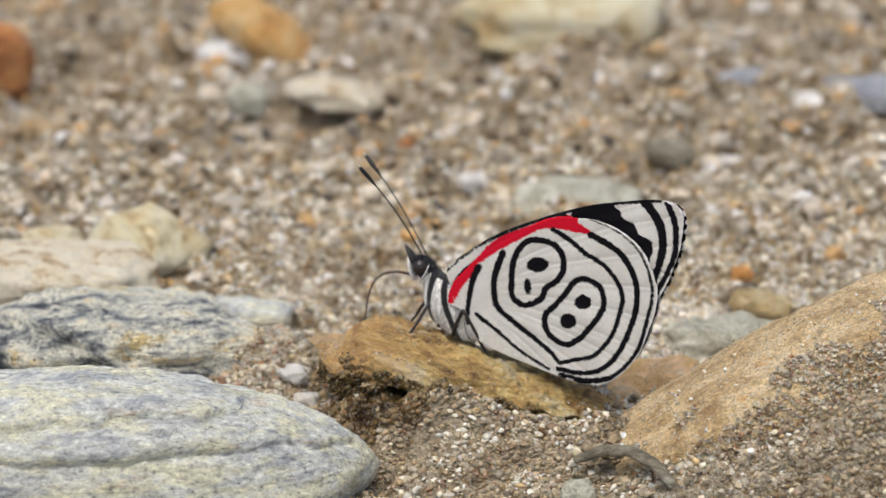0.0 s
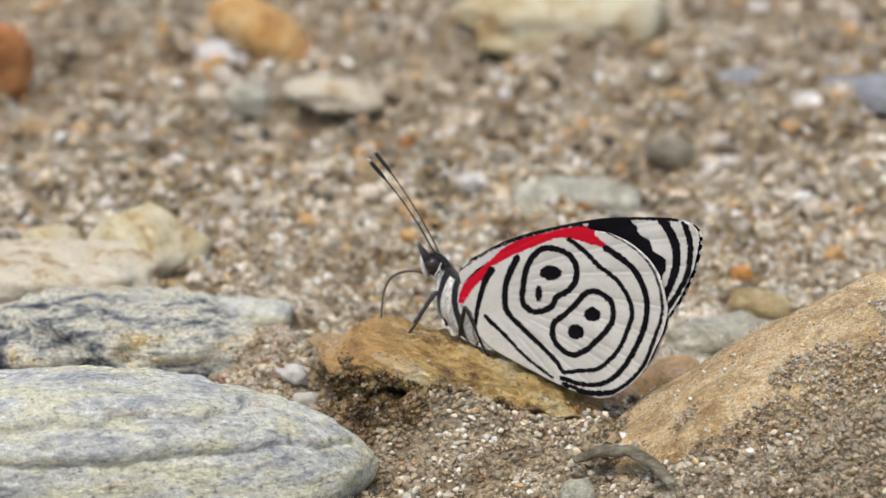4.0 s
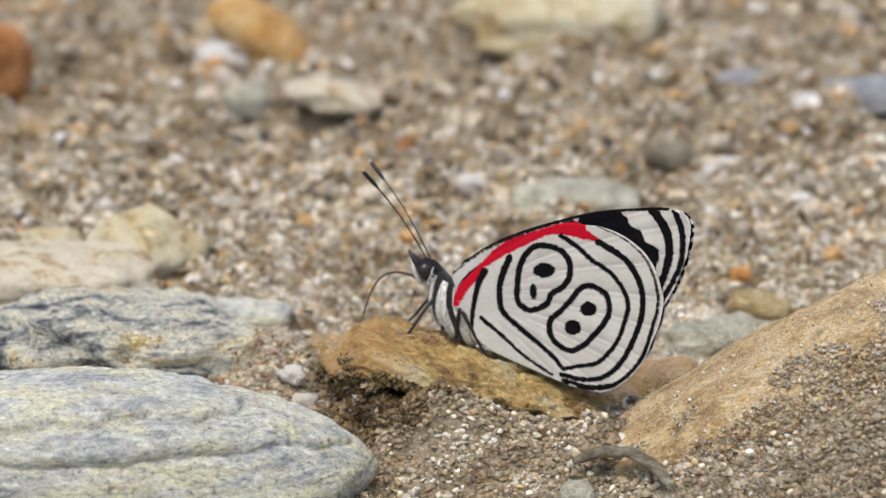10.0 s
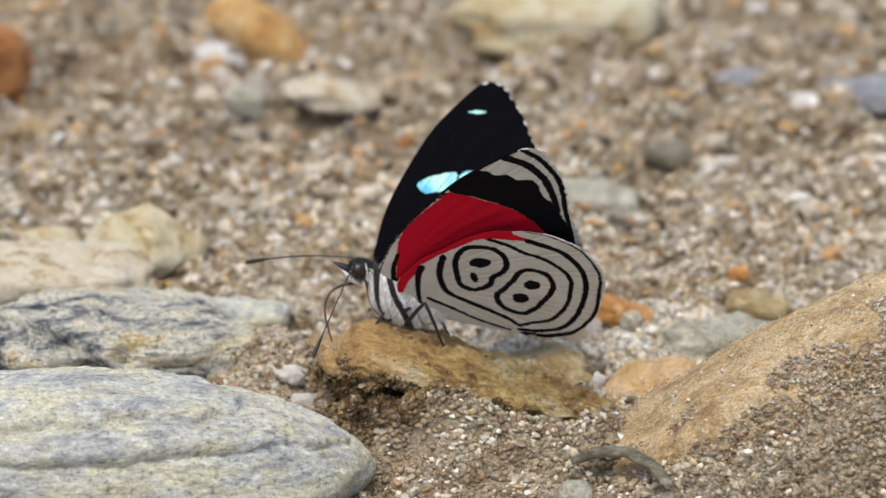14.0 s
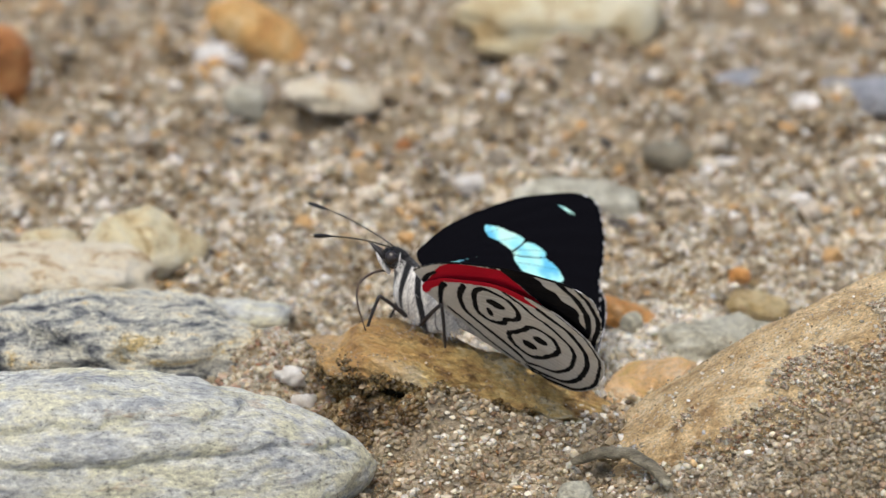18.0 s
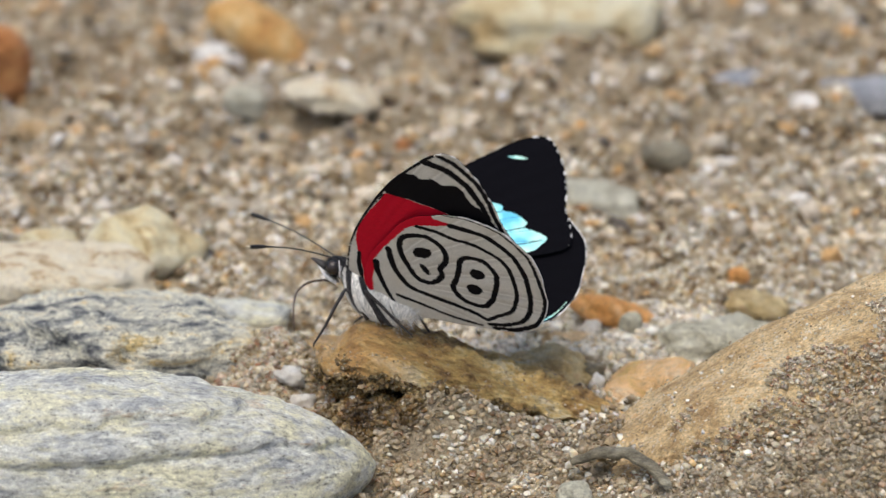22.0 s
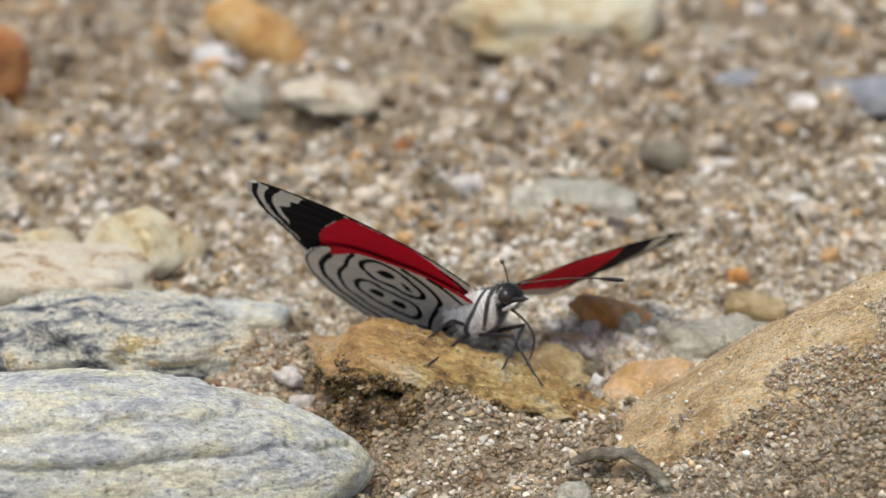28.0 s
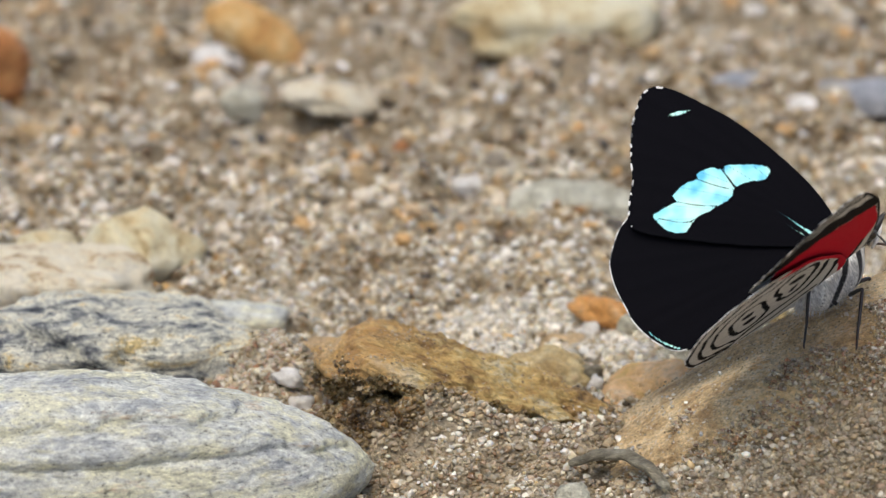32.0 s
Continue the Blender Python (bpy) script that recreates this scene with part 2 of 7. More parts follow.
def sand_grains(name, wet=0.0, clear=0.0, warm=0.0):
    """Translucent quartz, feldspar and a few dark grains, a colour for each, damper and browner in patches, with
    painted shade of hollows and gaps.
    """
    k = Mat(name, 0.3, 0.4)
    r = k.island()
    col = k.ramp(r, (0.0, (0.03, 0.028, 0.026)), (0.04, (0.20, 0.15, 0.09)), (0.12, (0.40, 0.30, 0.17)), (0.30, (0.58, 0.47, 0.31)), (0.45, (0.70, 0.62, 0.48)), (0.58, (0.55, 0.50, 0.42)),
                 (0.68, (0.82, 0.77, 0.66)), (0.84, (0.92, 0.90, 0.85)), (0.90, (0.60, 0.37, 0.16)), (0.925, (0.66, 0.44, 0.20)), (0.94, (0.95, 0.94, 0.92)))
    col = k.mix(0.3 if wet else 0.05, col, (0.60, 0.52, 0.38))
    c = k.coords()
    # Damp patches, deepened to paint the shade of cavities as well.
    damp = k.ramp(k.noise(c, 0.0035, 6, 0.75), (0.33, (0.20, 0.15, 0.10)), (0.42, (0.54, 0.48, 0.40)), (0.53, (0.95, 0.93, 0.90)), (0.64, (1.15, 1.15, 1.15)))
    col = k.mix(1.0, col, damp, "MULTIPLY")
    # Finer dark patches stand in for shadowed gaps between clumps.
    gap_shade = k.ramp(k.noise(c, 0.0011, 4, 0.7), (0.34, (0.45, 0.41, 0.35)), (0.50, (1.0, 1.0, 1.0)), (0.62, (1.12, 1.12, 1.12)))
    col = k.mix(0.75, col, gap_shade, "MULTIPLY")
    if clear:
        col = k.mix(clear, col, k.ramp(k.math("FRACT", k.math("MULTIPLY", r, 91.0)), (0.0, (0.92, 0.87, 0.77)), (0.45, (0.86, 0.76, 0.58)), (0.8, (0.97, 0.95, 0.90)), (0.95, (0.74, 0.55, 0.31))))
    if warm:
        col = k.mix(warm, col, k.ramp(k.math("FRACT", k.math("MULTIPLY", r, 53.0)), (0.0, (0.46, 0.32, 0.17)), (0.3, (0.70, 0.58, 0.38)), (0.65, (0.86, 0.80, 0.66)), (0.965, (0.50, 0.20, 0.10))))
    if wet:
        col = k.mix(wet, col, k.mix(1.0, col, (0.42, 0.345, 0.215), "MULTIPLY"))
    n = k.noise(c, 0.00035, 4, 0.7)
    col = k.mix(1.0, col, (0.93, 0.90, 0.835) if wet else (1.0, 0.965, 0.89), "MULTIPLY")
    col = k.mix(0.4, col, k.ramp(n, (0.3, 0.6), (0.65, 1.2)), "MULTIPLY")
    rr = k.math("FRACT", k.math("MULTIPLY", r, 37.0))
    k.set(Base_Color=col, Roughness=k.math("MULTIPLY_ADD", rr, 0.26, 0.03), Transmission_Weight=k.ramp(rr, (0.35, 0.05), (0.6, 0.45)) if clear else k.ramp(rr, (0.45, 0.0), (0.6, 0.45)), Subsurface_Weight=0.5, Subsurface_Radius=(0.0006, 0.00045, 0.0003), Subsurface_Scale=1.0)
    return k.bump(k.noise(c, 0.00016, 3, 0.7), 0.00006, 0.8).m


M_CLEAR = sand_grains("clear_quartz_grains", 0.0, 0.85)
M_GOLDEN = sand_grains("golden_quartz_grains", 0.08, 0.0, 0.6)
def gravel_bits():
    """Mixed fine gravel: grey, buff, ochre, rust, white and a few near black, each bit mottled."""
    k = Mat("gravel_bits", 0.55, 0.4)
    r = k.island()
    col = k.ramp(r, (0.0, (0.05, 0.05, 0.055)), (0.07, (0.20, 0.16, 0.11)), (0.2, (0.36, 0.32, 0.25)), (0.38, (0.52, 0.46, 0.36)), (0.55, (0.66, 0.58, 0.44)), (0.7, (0.46, 0.29, 0.12)), (0.77, (0.58, 0.33, 0.12)), (0.80, (0.50, 0.43, 0.33)), (0.95, (0.70, 0.66, 0.58)), (0.985, (0.84, 0.82, 0.78)))
    k.b.inputs["Subsurface Radius"].default_value = (0.0005, 0.0004, 0.0003)
    n = k.noise(k.coords(), 0.0006, 5, 0.7)
    k.set(Base_Color=k.mix(0.6, col, k.ramp(n, (0.3, 0.5), (0.7, 1.3)), "MULTIPLY"), Subsurface_Weight=0.2, Subsurface_Scale=1.0)
    return k.bump(n, 0.00015, 1.0).m


M_GRAVEL = gravel_bits()
# The wet grains' colour also holds the shade below the ochre stone's ledge.
M_GROUND, M_GRAINS, M_DAMP, M_WET_SHADED = sand_ground(), sand_grains("sand_grains"), sand_grains("damp_sand_grains", 0.48, 0.3, 0.3), sand_grains("wet_shaded_sand_grains", 1.0)


# ---- makers ----
def part(name, bm, material, parent=None, label=""):
    me = bpy.data.meshes.new(name)
    bm.to_mesh(me)
    bm.free()
    for m in (material if isinstance(material, (list, tuple)) else [material]):
        me.materials.append(m)
    ob = new(name, me)
    ob.parent = parent
    return tagged(ob, label)


def smooth(ob):
    ob.data.polygons.foreach_set("use_smooth", [True] * len(ob.data.polygons))
    return ob


def rock(name, place, half, turn, material, label, seed, boxy=2.6, rough=0.16, layers=0.0, detail=5, group="", category="stone", taper=0.0, pits=0.3, hollow=None):
    """A water-worn stone: a squared ellipsoid with broad hollows, fine pits and, where it splits so, layers."""
    bm = bmesh.new()
    bmesh.ops.create_icosphere(bm, subdivisions=detail, radius=1.0)
    shift = Vector((seed * 3.7, seed * 1.9, seed * 5.3))
    small = min(half)
    for v in bm.verts:
        p = v.co.normalized()
        k = (abs(p.x) ** boxy + abs(p.y) ** boxy + abs(p.z) ** boxy) ** (-1 / boxy)
        p = p * k
        k = 1 + rough * noise.noise(p * 1.1 + shift) * 1.6 + rough * 0.5 * noise.noise(p * 2.7 + shift)
        w = Vector((p.x * half[0], p.y * half[1], p.z * half[2] * (1 - taper * p.x))) * k
        f = w / small
        n = noise.fractal(f * 2.3 + shift, 0.9, 2.1, 5) * pits * 0.1 * small
        if layers:
            z = w.z / small * 6 + noise.noise(f * 0.9 + shift) * 2.2
            n += layers * small * (abs((z % 1.0) - 0.5) - 0.25) * (0.4 + 0.6 * abs(noise.noise(f * 1.5 - shift)))
        w = w + p.normalized() * n
        if hollow:
            w = hollow(w, p)
        v.co = w * MM
    ob = smooth(part(name, bm, STONE[material]))
    ob.matrix_world = pose(place[0] * MM, place[1] * MM, place[2] * MM, *turn)
    return tagged(ob, label, category, group)


# ---- the ground ----
def ground_z(x, y):
    """Height of the sand at a place, all in millimetres: a lumpy bank, heaped against the stones."""
    z = 1.1 * noise.noise(Vector((x * 0.045, y * 0.045, 3.1))) + 0.9 * noise.noise(Vector((x * 0.13, y * 0.13, 7.7))) + (1.0 + 0.7 * min(1.0, max(0.0, (y + 5) / 20))) * noise.noise(Vector((x * 0.33, y * 0.33, 1.3)))
    z += 0.75 * noise.noise(Vector((x * 0.8, y * 0.8, 5.9))) + 0.3 * noise.noise(Vector((x * 1.7, y * 1.7, 2.9)))
    z += 1.3 * min(1.0, max(0.0, (y + 8) / 25)) * noise.noise(Vector((x * 0.21, y * 0.15, 8.8)))
    fade = max(0.0, 1 - (math.hypot(x, y) / 400) ** 2)
    z *= fade
    for cx, cy, sx, sy, h in HEAPS:
        z += h * math.exp(-((x - cx) / sx) ** 2 - ((y - cy) / sy) ** 2)
    return z


HEAPS = [(-5.2, -33.9, 3.0, 1.3, 2.0), (-4.5, -36.0, 5, 2.0, 1.3), (0.8, -36.3, 4.6, 1.7, 2.5), (38, -45, 17, 5, 12.5), (5, -38.8, 8, 4.0, 1.9), (-11.3, -25, 3.6, 6, 2.9), (-6, 6, 14, 9, 0.8), (14, 30, 18, 12, 1.0)]
# pits and clods in the far sand
HEAPS += [(-30.3, 40, 2.2, 3.5, -3.0), (-26, 42.3, 1.6, 2.6, -2.2), (0.7, 9.4, 1.6, 2.4, -2.0), (17, 19, 3.2, 2.6, -2.2), (-13.8, 23.5, 2.4, 3.0, -1.4), (-20.4, 6.3, 2.0, 2.0, -1.2), (-9.9, 27.9, 2.0, 2.5, -1.8), (-33.4, 30.4, 2.5, 4, -2.0),
          (25.4, -14.3, 3.0, 3.0, -2.0), (18.8, -10.7, 3.0, 2.4, -1.5), (2.6, 40.9, 2.4, 4, -2.0), (11, -22.8, 1.4, 2.0, -2.0), (12.5, -32.5, 1.8, 1.8, -1.4), (-20, 33, 5, 5, 1.2), (26, 30, 5, 4, 1.3), (8, 14, 4, 3, 0.8), (-4, 16, 4, 3, 0.7), (24, 8, 6, 4, 1.0), (-28, 14, 5, 4, 0.9)]


def spread(inner, step, outer, growth):
    """Grid lines: even inside, then ever wider out to the horizon."""
    line = list(np.arange(0, inner, step))
    gap = step
    while line[-1] < outer:
        gap *= growth
        line.append(line[-1] + gap)
    return np.array([-v for v in reversed(line[1:])] + line)


def ground():
    xs, ys = spread(48, 0.5, 9e5, 1.35), spread(64, 0.5, 9e5, 1.35) + 8
    verts = [(x * MM, y * MM, (ground_z(x, y) if abs(x) < 900 and abs(y) < 900 else 0.0) * MM) for y in ys for x in xs]
    nx = len(xs)
    faces = [(j * nx + i, j * nx + i + 1, (j + 1) * nx + i + 1, (j + 1) * nx + i) for j in range(len(ys) - 1) for i in range(nx - 1)]
    me = bpy.data.meshes.new("ground")
    me.from_pydata(verts, [], faces)
    me.materials.append(M_GROUND)
    return tagged(smooth(new("ground", me)), "damp coarse grey-brown river sand, lumpy and pitted", "sand", kind="structure")


ground()


def grain_cloud(name, places, radii, label, category="sand", squash=0.8, seed=1, material=None, worn=False):
    """Many small grains as one mesh: angular chips, or water-worn grains of rounder form."""
    rng = np.random.default_rng(seed)
    if worn:
        g = (1 + 5 ** 0.5) / 2
        corners = np.array([(-1, g, 0), (1, g, 0), (-1, -g, 0), (1, -g, 0), (0, -1, g), (0, 1, g), (0, -1, -g), (0, 1, -g), (g, 0, -1), (g, 0, 1), (-g, 0, -1), (-g, 0, 1)]) / math.hypot(1, g)
        tri = np.array([(0, 11, 5), (0, 5, 1), (0, 1, 7), (0, 7, 10), (0, 10, 11), (1, 5, 9), (5, 11, 4), (11, 10, 2), (10, 7, 6), (7, 1, 8), (3, 9, 4), (3, 4, 2), (3, 2, 6), (3, 6, 8), (3, 8, 9), (4, 9, 5), (2, 4, 11), (6, 2, 10), (8, 6, 7), (9, 8, 1)])
    else:
        corners = np.array([(x, y, z) for x in (-1, 1) for y in (-1, 1) for z in (-1, 1)]) * 0.62
        tri = np.array([(0, 1, 3), (0, 3, 2), (4, 6, 7), (4, 7, 5), (0, 4, 5), (0, 5, 1), (2, 3, 7), (2, 7, 6), (0, 2, 6), (0, 6, 4), (1, 5, 7), (1, 7, 3)])
    n, k = len(places), len(corners)
    v = corners[None] * (1 + rng.uniform(-0.3, 0.3, (n, k, 1)) + rng.normal(0, 0.09, (n, k, 3)))
    v = v * rng.uniform(0.6, 1.3, (n, 1, 3))
    q = rng.normal(size=(n, 4))
    q /= np.linalg.norm(q, axis=1)[:, None]
    w, x, y, z = q.T
    turn = np.stack([1 - 2 * (y * y + z * z), 2 * (x * y - z * w), 2 * (x * z + y * w), 2 * (x * y + z * w), 1 - 2 * (x * x + z * z), 2 * (y * z - x * w),
                     2 * (x * z - y * w), 2 * (y * z + x * w), 1 - 2 * (x * x + y * y)], 1).reshape(n, 3, 3)
    v = np.einsum("nij,nkj->nki", turn, v) * np.array([1, 1, squash])
    v = v * radii[:, None, None] + places[:, None, :]
    f = (tri[None] + k * np.arange(n)[:, None, None]).reshape(-1, 3)
    me = bpy.data.meshes.new(name)
    me.vertices.add(n * k)
    me.vertices.foreach_set("co", (v.reshape(-1) * MM).astype(np.float32))
    me.loops.add(len(f) * 3)
    me.loops.foreach_set("vertex_index", f.reshape(-1).astype(np.int32))
    me.polygons.add(len(f))
    me.polygons.foreach_set("loop_start", np.arange(0, len(f) * 3, 3, dtype=np.int32))
    me.polygons.foreach_set("use_smooth", np.repeat(rng.random(n) < 0.25, len(tri)))
    me.update()
    me.materials.append(material or M_GRAINS)
    return tagged(new(name, me), label, category, kind="stuff")


def scatter(count, near, far, small, large, seed):
    """Places on the sand between two distances, wider as the view widens."""
    rng = np.random.default_rng(seed)
    y = rng.uniform(near, far, count)
    x = rng.uniform(-1, 1, count) * (34 + (y + 43) * 0.095)
    r = small * (large / small) ** (rng.random(count) ** 1.7)
    z = np.array([ground_z(a, b) for a, b in zip(x, y)]) + r * rng.uniform(-0.75, 0.45, count)
    return np.stack([x, y, z], 1), r


p, r = scatter(84000, -50, 2, 0.14, 0.36, 5)
damp = np.array([b < -34.5 + 3 * noise.noise(Vector((a * 0.2, b * 0.2, 2.0))) for a, b, _ in p])
grain_cloud("sand", p[~damp], r[~damp], "coarse dry river sand of quartz and dark grains", seed=5, worn=True)
grain_cloud("sand", p[damp], r[damp], "coarse damp river sand in front of the stones", seed=4, material=M_DAMP, worn=True)
p, r = scatter(30000, 0, 74, 0.2, 0.6, 6)
grain_cloud("sand", p, r, "coarse grey-brown sand further from the stones", seed=6)
rng = np.random.default_rng(12)
p = np.stack([rng.uniform(14, 36, 20000), rng.uniform(-60, -46, 20000), np.zeros(20000)], 1)
p[:, 2] = [ground_z(a, b) + 0.1 for a, b, _ in p]
grain_cloud("sand", p, 0.12 * 2.6 ** (rng.random(len(p)) ** 1.4), "coarse damp sand heaped against a tan stone", seed=13, material=M_DAMP, worn=True)
rng = np.random.default_rng(11)
p = np.stack([rng.uniform(-13, 7, 9000), rng.uniform(-40, -31.4, 9000), np.zeros(9000)], 1)
p = p[np.array([math.hypot((a + 4.5) / 7.0, (b + 34.6) / 3.2) + 0.35 * noise.noise(Vector((a * 0.5, b * 0.5, 0.7))) < 0.9 for a, b, _ in p])]
p[:, 2] = [ground_z(a, b) + 0.2 for a, b, _ in p]
grain_cloud("sand", p, rng.uniform(0.15, 0.33, len(p)), "wet brown sand at the foot of an ochre stone", seed=11, material=M_WET_SHADED, worn=True)
p, r = scatter(20000, -52, 16, 0.14, 0.37, 21)
thick = np.array([noise.noise(Vector((a * 0.25, b * 0.18, 6.0))) > -0.12 for a, b, _ in p])
p[:, 2] += 0.14
grain_cloud("sand", p[thick], r[thick], "loose clear and pale quartz grains on the sand", seed=21, material=M_CLEAR, worn=True)
rng = np.random.default_rng(41)
p = np.stack([rng.uniform(0, 24, 6000), rng.uniform(-24, -10, 6000), np.zeros(6000)], 1)
p[:, 2] = [ground_z(a, b) + 0.2 for a, b, _ in p]
grain_cloud("sand", p, 0.16 * 2.8 ** (rng.random(len(p)) ** 1.5), "clear and white quartz grains between the stones", seed=41, material=M_CLEAR, worn=True)
rng = np.random.default_rng(31)
p = np.stack([rng.normal(-11.3, 2.2, 7000), rng.uniform(-33, -15, 7000), np.zeros(7000)], 1)
p[:, 2] = [ground_z(a, b) + 0.25 + 0.35 * noise.noise(Vector((a * 0.7, b * 0.7, 4.0))) for a, b, _ in p]
grain_cloud("sand", p, 0.13 * 2.6 ** (rng.random(len(p)) ** 1.3), "golden-brown wet quartz sand heaped between two stones", seed=31, material=M_GOLDEN, worn=True)
p, r = scatter(2200, -2, 74, 0.35, 1.0, 7)
grain_cloud("gravel", p, r, "fine gravel of pale and brown grains on the sand", "gravel", seed=7, worn=True, material=M_GRAVEL)

# ---- stones ----
def under_ledge(w, p):
    """Worn ridges along the ochre stone, its thick rounded end, and the recess below the ledge along its front."""
    out = p.normalized()
    lump = 0.55 * noise.noise(Vector((w.x * 0.2, w.y * 0.55, w.z * 0.6))) + 0.34 * noise.noise(Vector((w.x * 0.35 + 7, w.y * 1.3 + w.z * 0.9, 3.3)))
    lump += 0.2 * noise.noise(Vector((w.x * 0.8, w.y * 2.4 + w.z * 1.6, 8.1))) + 0.09 * noise.fractal(w * 1.6, 0.8, 2.0, 4)
    end = math.exp(-((w.x + 7.6) / 2.6) ** 2)
    w = w + out * (lump + 0.5 * end) * (0.5 + 0.5 * abs(out.z))
    over = min(1.0, max(0.0, (-7.4 - w.x) / 2.4)) ** 1.5
    w.z -= 1.7 * over * min(1.0, max(0.0, out.z * 2.5))
    edge = np.interp(w.x, [-10, -8.6, -5.8, -2.8, 0, 4, 8], [-2.5, -1.4, 0.5, 0.6, 0.8, 0.9, 0.9]) + 0.4 * noise.noise(Vector((w.x * 0.7, w.z * 0.7, 4.4)))
    deep = np.interp(w.x, [-9.6, -8.4, -6.5, -3.5, -1, 3, 8], [0, 0.7, 1.6, 1.6, 1.3, 1.0, 0.6])
    deep *= np.clip((edge - w.z) / 0.7, 0, 1) * np.clip((0.3 - p.y) * 2.5, 0, 1)
    return w + Vector((0, float(deep), 0))


def ledges(w, p):
    """Split layers of the schist: each lower sheet lies a little further in."""
    rise = w.z * 0.93 - abs(w.y) * 0.37
    cut = 0.0
    for level, depth, s in ((4.4, 0.4, 1.0), (1.9, 0.35, 6.0)):
        wave = level + 0.8 * noise.noise(Vector((w.x * 0.22, s, 0))) + 0.35 * noise.noise(Vector((w.x * 0.8, s, 1.5))) + 0.05 * w.x
        step = (wave - rise) / 0.22
        cut += depth * min(1.0, max(0.0, step)) + 0.28 * math.exp(-(step - 0.8) ** 2 / 3)
    cut += 0.09 * noise.fractal(w * 0.9, 0.8, 2.0, 5)
    return w - p.normalized() * cut


rock("stone", (-22.7, -42.9, 1), (19, 8.6, 7.2), (0, 0, 4), "schist", "large flat grey-green schist stone half sunk in sand", 11, 2.1, .05, .02, 7, "stones on the sand", taper=0.1, pits=0.4, hollow=ledges)
rock("stone", (-21.9, -21.7, 1.5), (9.6, 5.7, 3.1), (0, 3, 4), "marbled", "dark grey stone marbled with yellow-cream veins", 12, 2.6, .22, .06, 6, "stones on the sand", pits=1.2)
rock("stone", (-27.3, -8.9, 1), (6.4, 3.8, 2.1), (0, 0, -4), "cream", "flat pale cream stone with brown stains", 13, 5.0, .12, .04, 5, "stones on the sand", pits=0.9)
rock("stone", (-21.4, -3.2, 1.5), (4.3, 3.5, 3.1), (0, 4, 10), "quartz", "yellowish white quartz pebble with sandy hollows", 14, 1.6, .14, 0, 5, "stones on the sand", pits=0.5)
rock("pebble", (-28.5, -0.3, 0.6), (2.2, 1.8, 1.2), (0, 0, 0), "quartz", "small dull cream quartz pebble", 15, 2.3, .3, 0, 4, "pebbles on the sand")
rock("pebble", (8.7, -47.3, 2), (1.2, 1.1, 1), (0, 0, 0), "greygreen", "small smooth grey pebble in the sand", 17, 2.2, .15, 0, 3, "pebbles on the sand")
rock("stone", (14.4, -28, 1), (3.5, 2.8, 1.9), (0, -14, 0), "peach", "pale peach-orange stone with a yellow foot", 18, 2.6, .25, 0, 5, "stones on the sand")
rock("stone", (7.8, -26, 1), (2.8, 2.2, 2.1), (0, 8, 0), "amber", "rounded amber-brown stone with sand on it", 19, 2.4, .25, 0, 5, "stones on the sand")
rock("stone", (19.1, -19.1, 0.7), (4.3, 2.6, 1.4), (0, -4, 0), "greygreen", "flat grey-buff stone behind the tan stone", 20, 2.3, .25, .03, 5, "stones on the sand", pits=1.3)
rock("pebble", (13.1, -14.3, 0.7), (4.1, 2.1, 1.3), (0, 20, 6), "copper", "slanting rust-orange pebble on sand", 21, 2.0, .2, 0, 5, "pebbles on the sand")
rock("pebble", (22.3, -11.6, 0.4), (2.1, 1.7, 0.8), (0, 6, 0), "amber", "orange-brown pebble half in shade", 22, 2.4, .25, 0, 4, "pebbles on the sand")
rock("pebble", (21.6, -6, 0.4), (0.8, 0.7, 0.7), (0, 0, 0), "copper", "tiny bright orange pebble", 23, 2.2, .2, 0, 3, "pebbles on the sand")
rock("pebble", (10.8, -16, 0.6), (0.7, 0.6, 0.7), (0, 0, 0), "white", "tiny white quartz pebble", 24, 2.2, .15, 0, 3, "pebbles on the sand")
rock("pebble", (13.4, -16.9, 1.3), (0.8, 0.7, 0.85), (0, 0, 0), "greygreen", "tiny greyish quartz pebble", 25, 2.2, .15, 0, 3, "pebbles on the sand")
rock("stone", (-14.4, 43.6, 1.0), (5.0, 2.9, 2.2), (0, 34, -10), "orange", "smooth orange stone on the far sand", 26, 2.1, .08, 0, 4, "stones on the sand")
rock("pebble", (-17.7, 39.7, 0.6), (2.1, 1.7, 1.2), (0, 4, 0), "white", "white rounded pebble beside an orange stone", 27, 2.2, .12, 0, 4, "pebbles on the sand")
rock("pebble", (-8.3, 30.3, 0.7), (3.3, 2.3, 1.3), (0, 8, 0), "cream", "cream pebble with a dusty top", 28, 2.4, .22, 0, 4, "pebbles on the sand")
rock("stone", (-35.3, 36.3, 1.5), (2.8, 2.2, 3.1), (0, 0, 0), "rust", "rounded red-orange stone in the sand", 29, 2.3, .15, 0, 4, "stones on the sand")
rock("pebble", (-31.3, 23.2, 0.5), (1.5, 1.2, 1), (0, 0, 0), "buff", "small pinkish buff pebble on sand", 30, 2.3, .2, 0, 3, "pebbles on the sand")
rock("stone", (9.5, 47.2, 1.3), (8.2, 4.9, 2.7), (0, 0, 0), "quartz", "large pale cream stone with an ochre edge", 31, 2.5, .15, 0, 5, "stones on the sand")
rock("pebble", (2.7, 12.8, 0.4), (1.5, 1.2, 0.7), (0, -8, 0), "white", "flat white angular pebble on sand", 32, 2.8, .25, 0, 3, "pebbles on the sand")
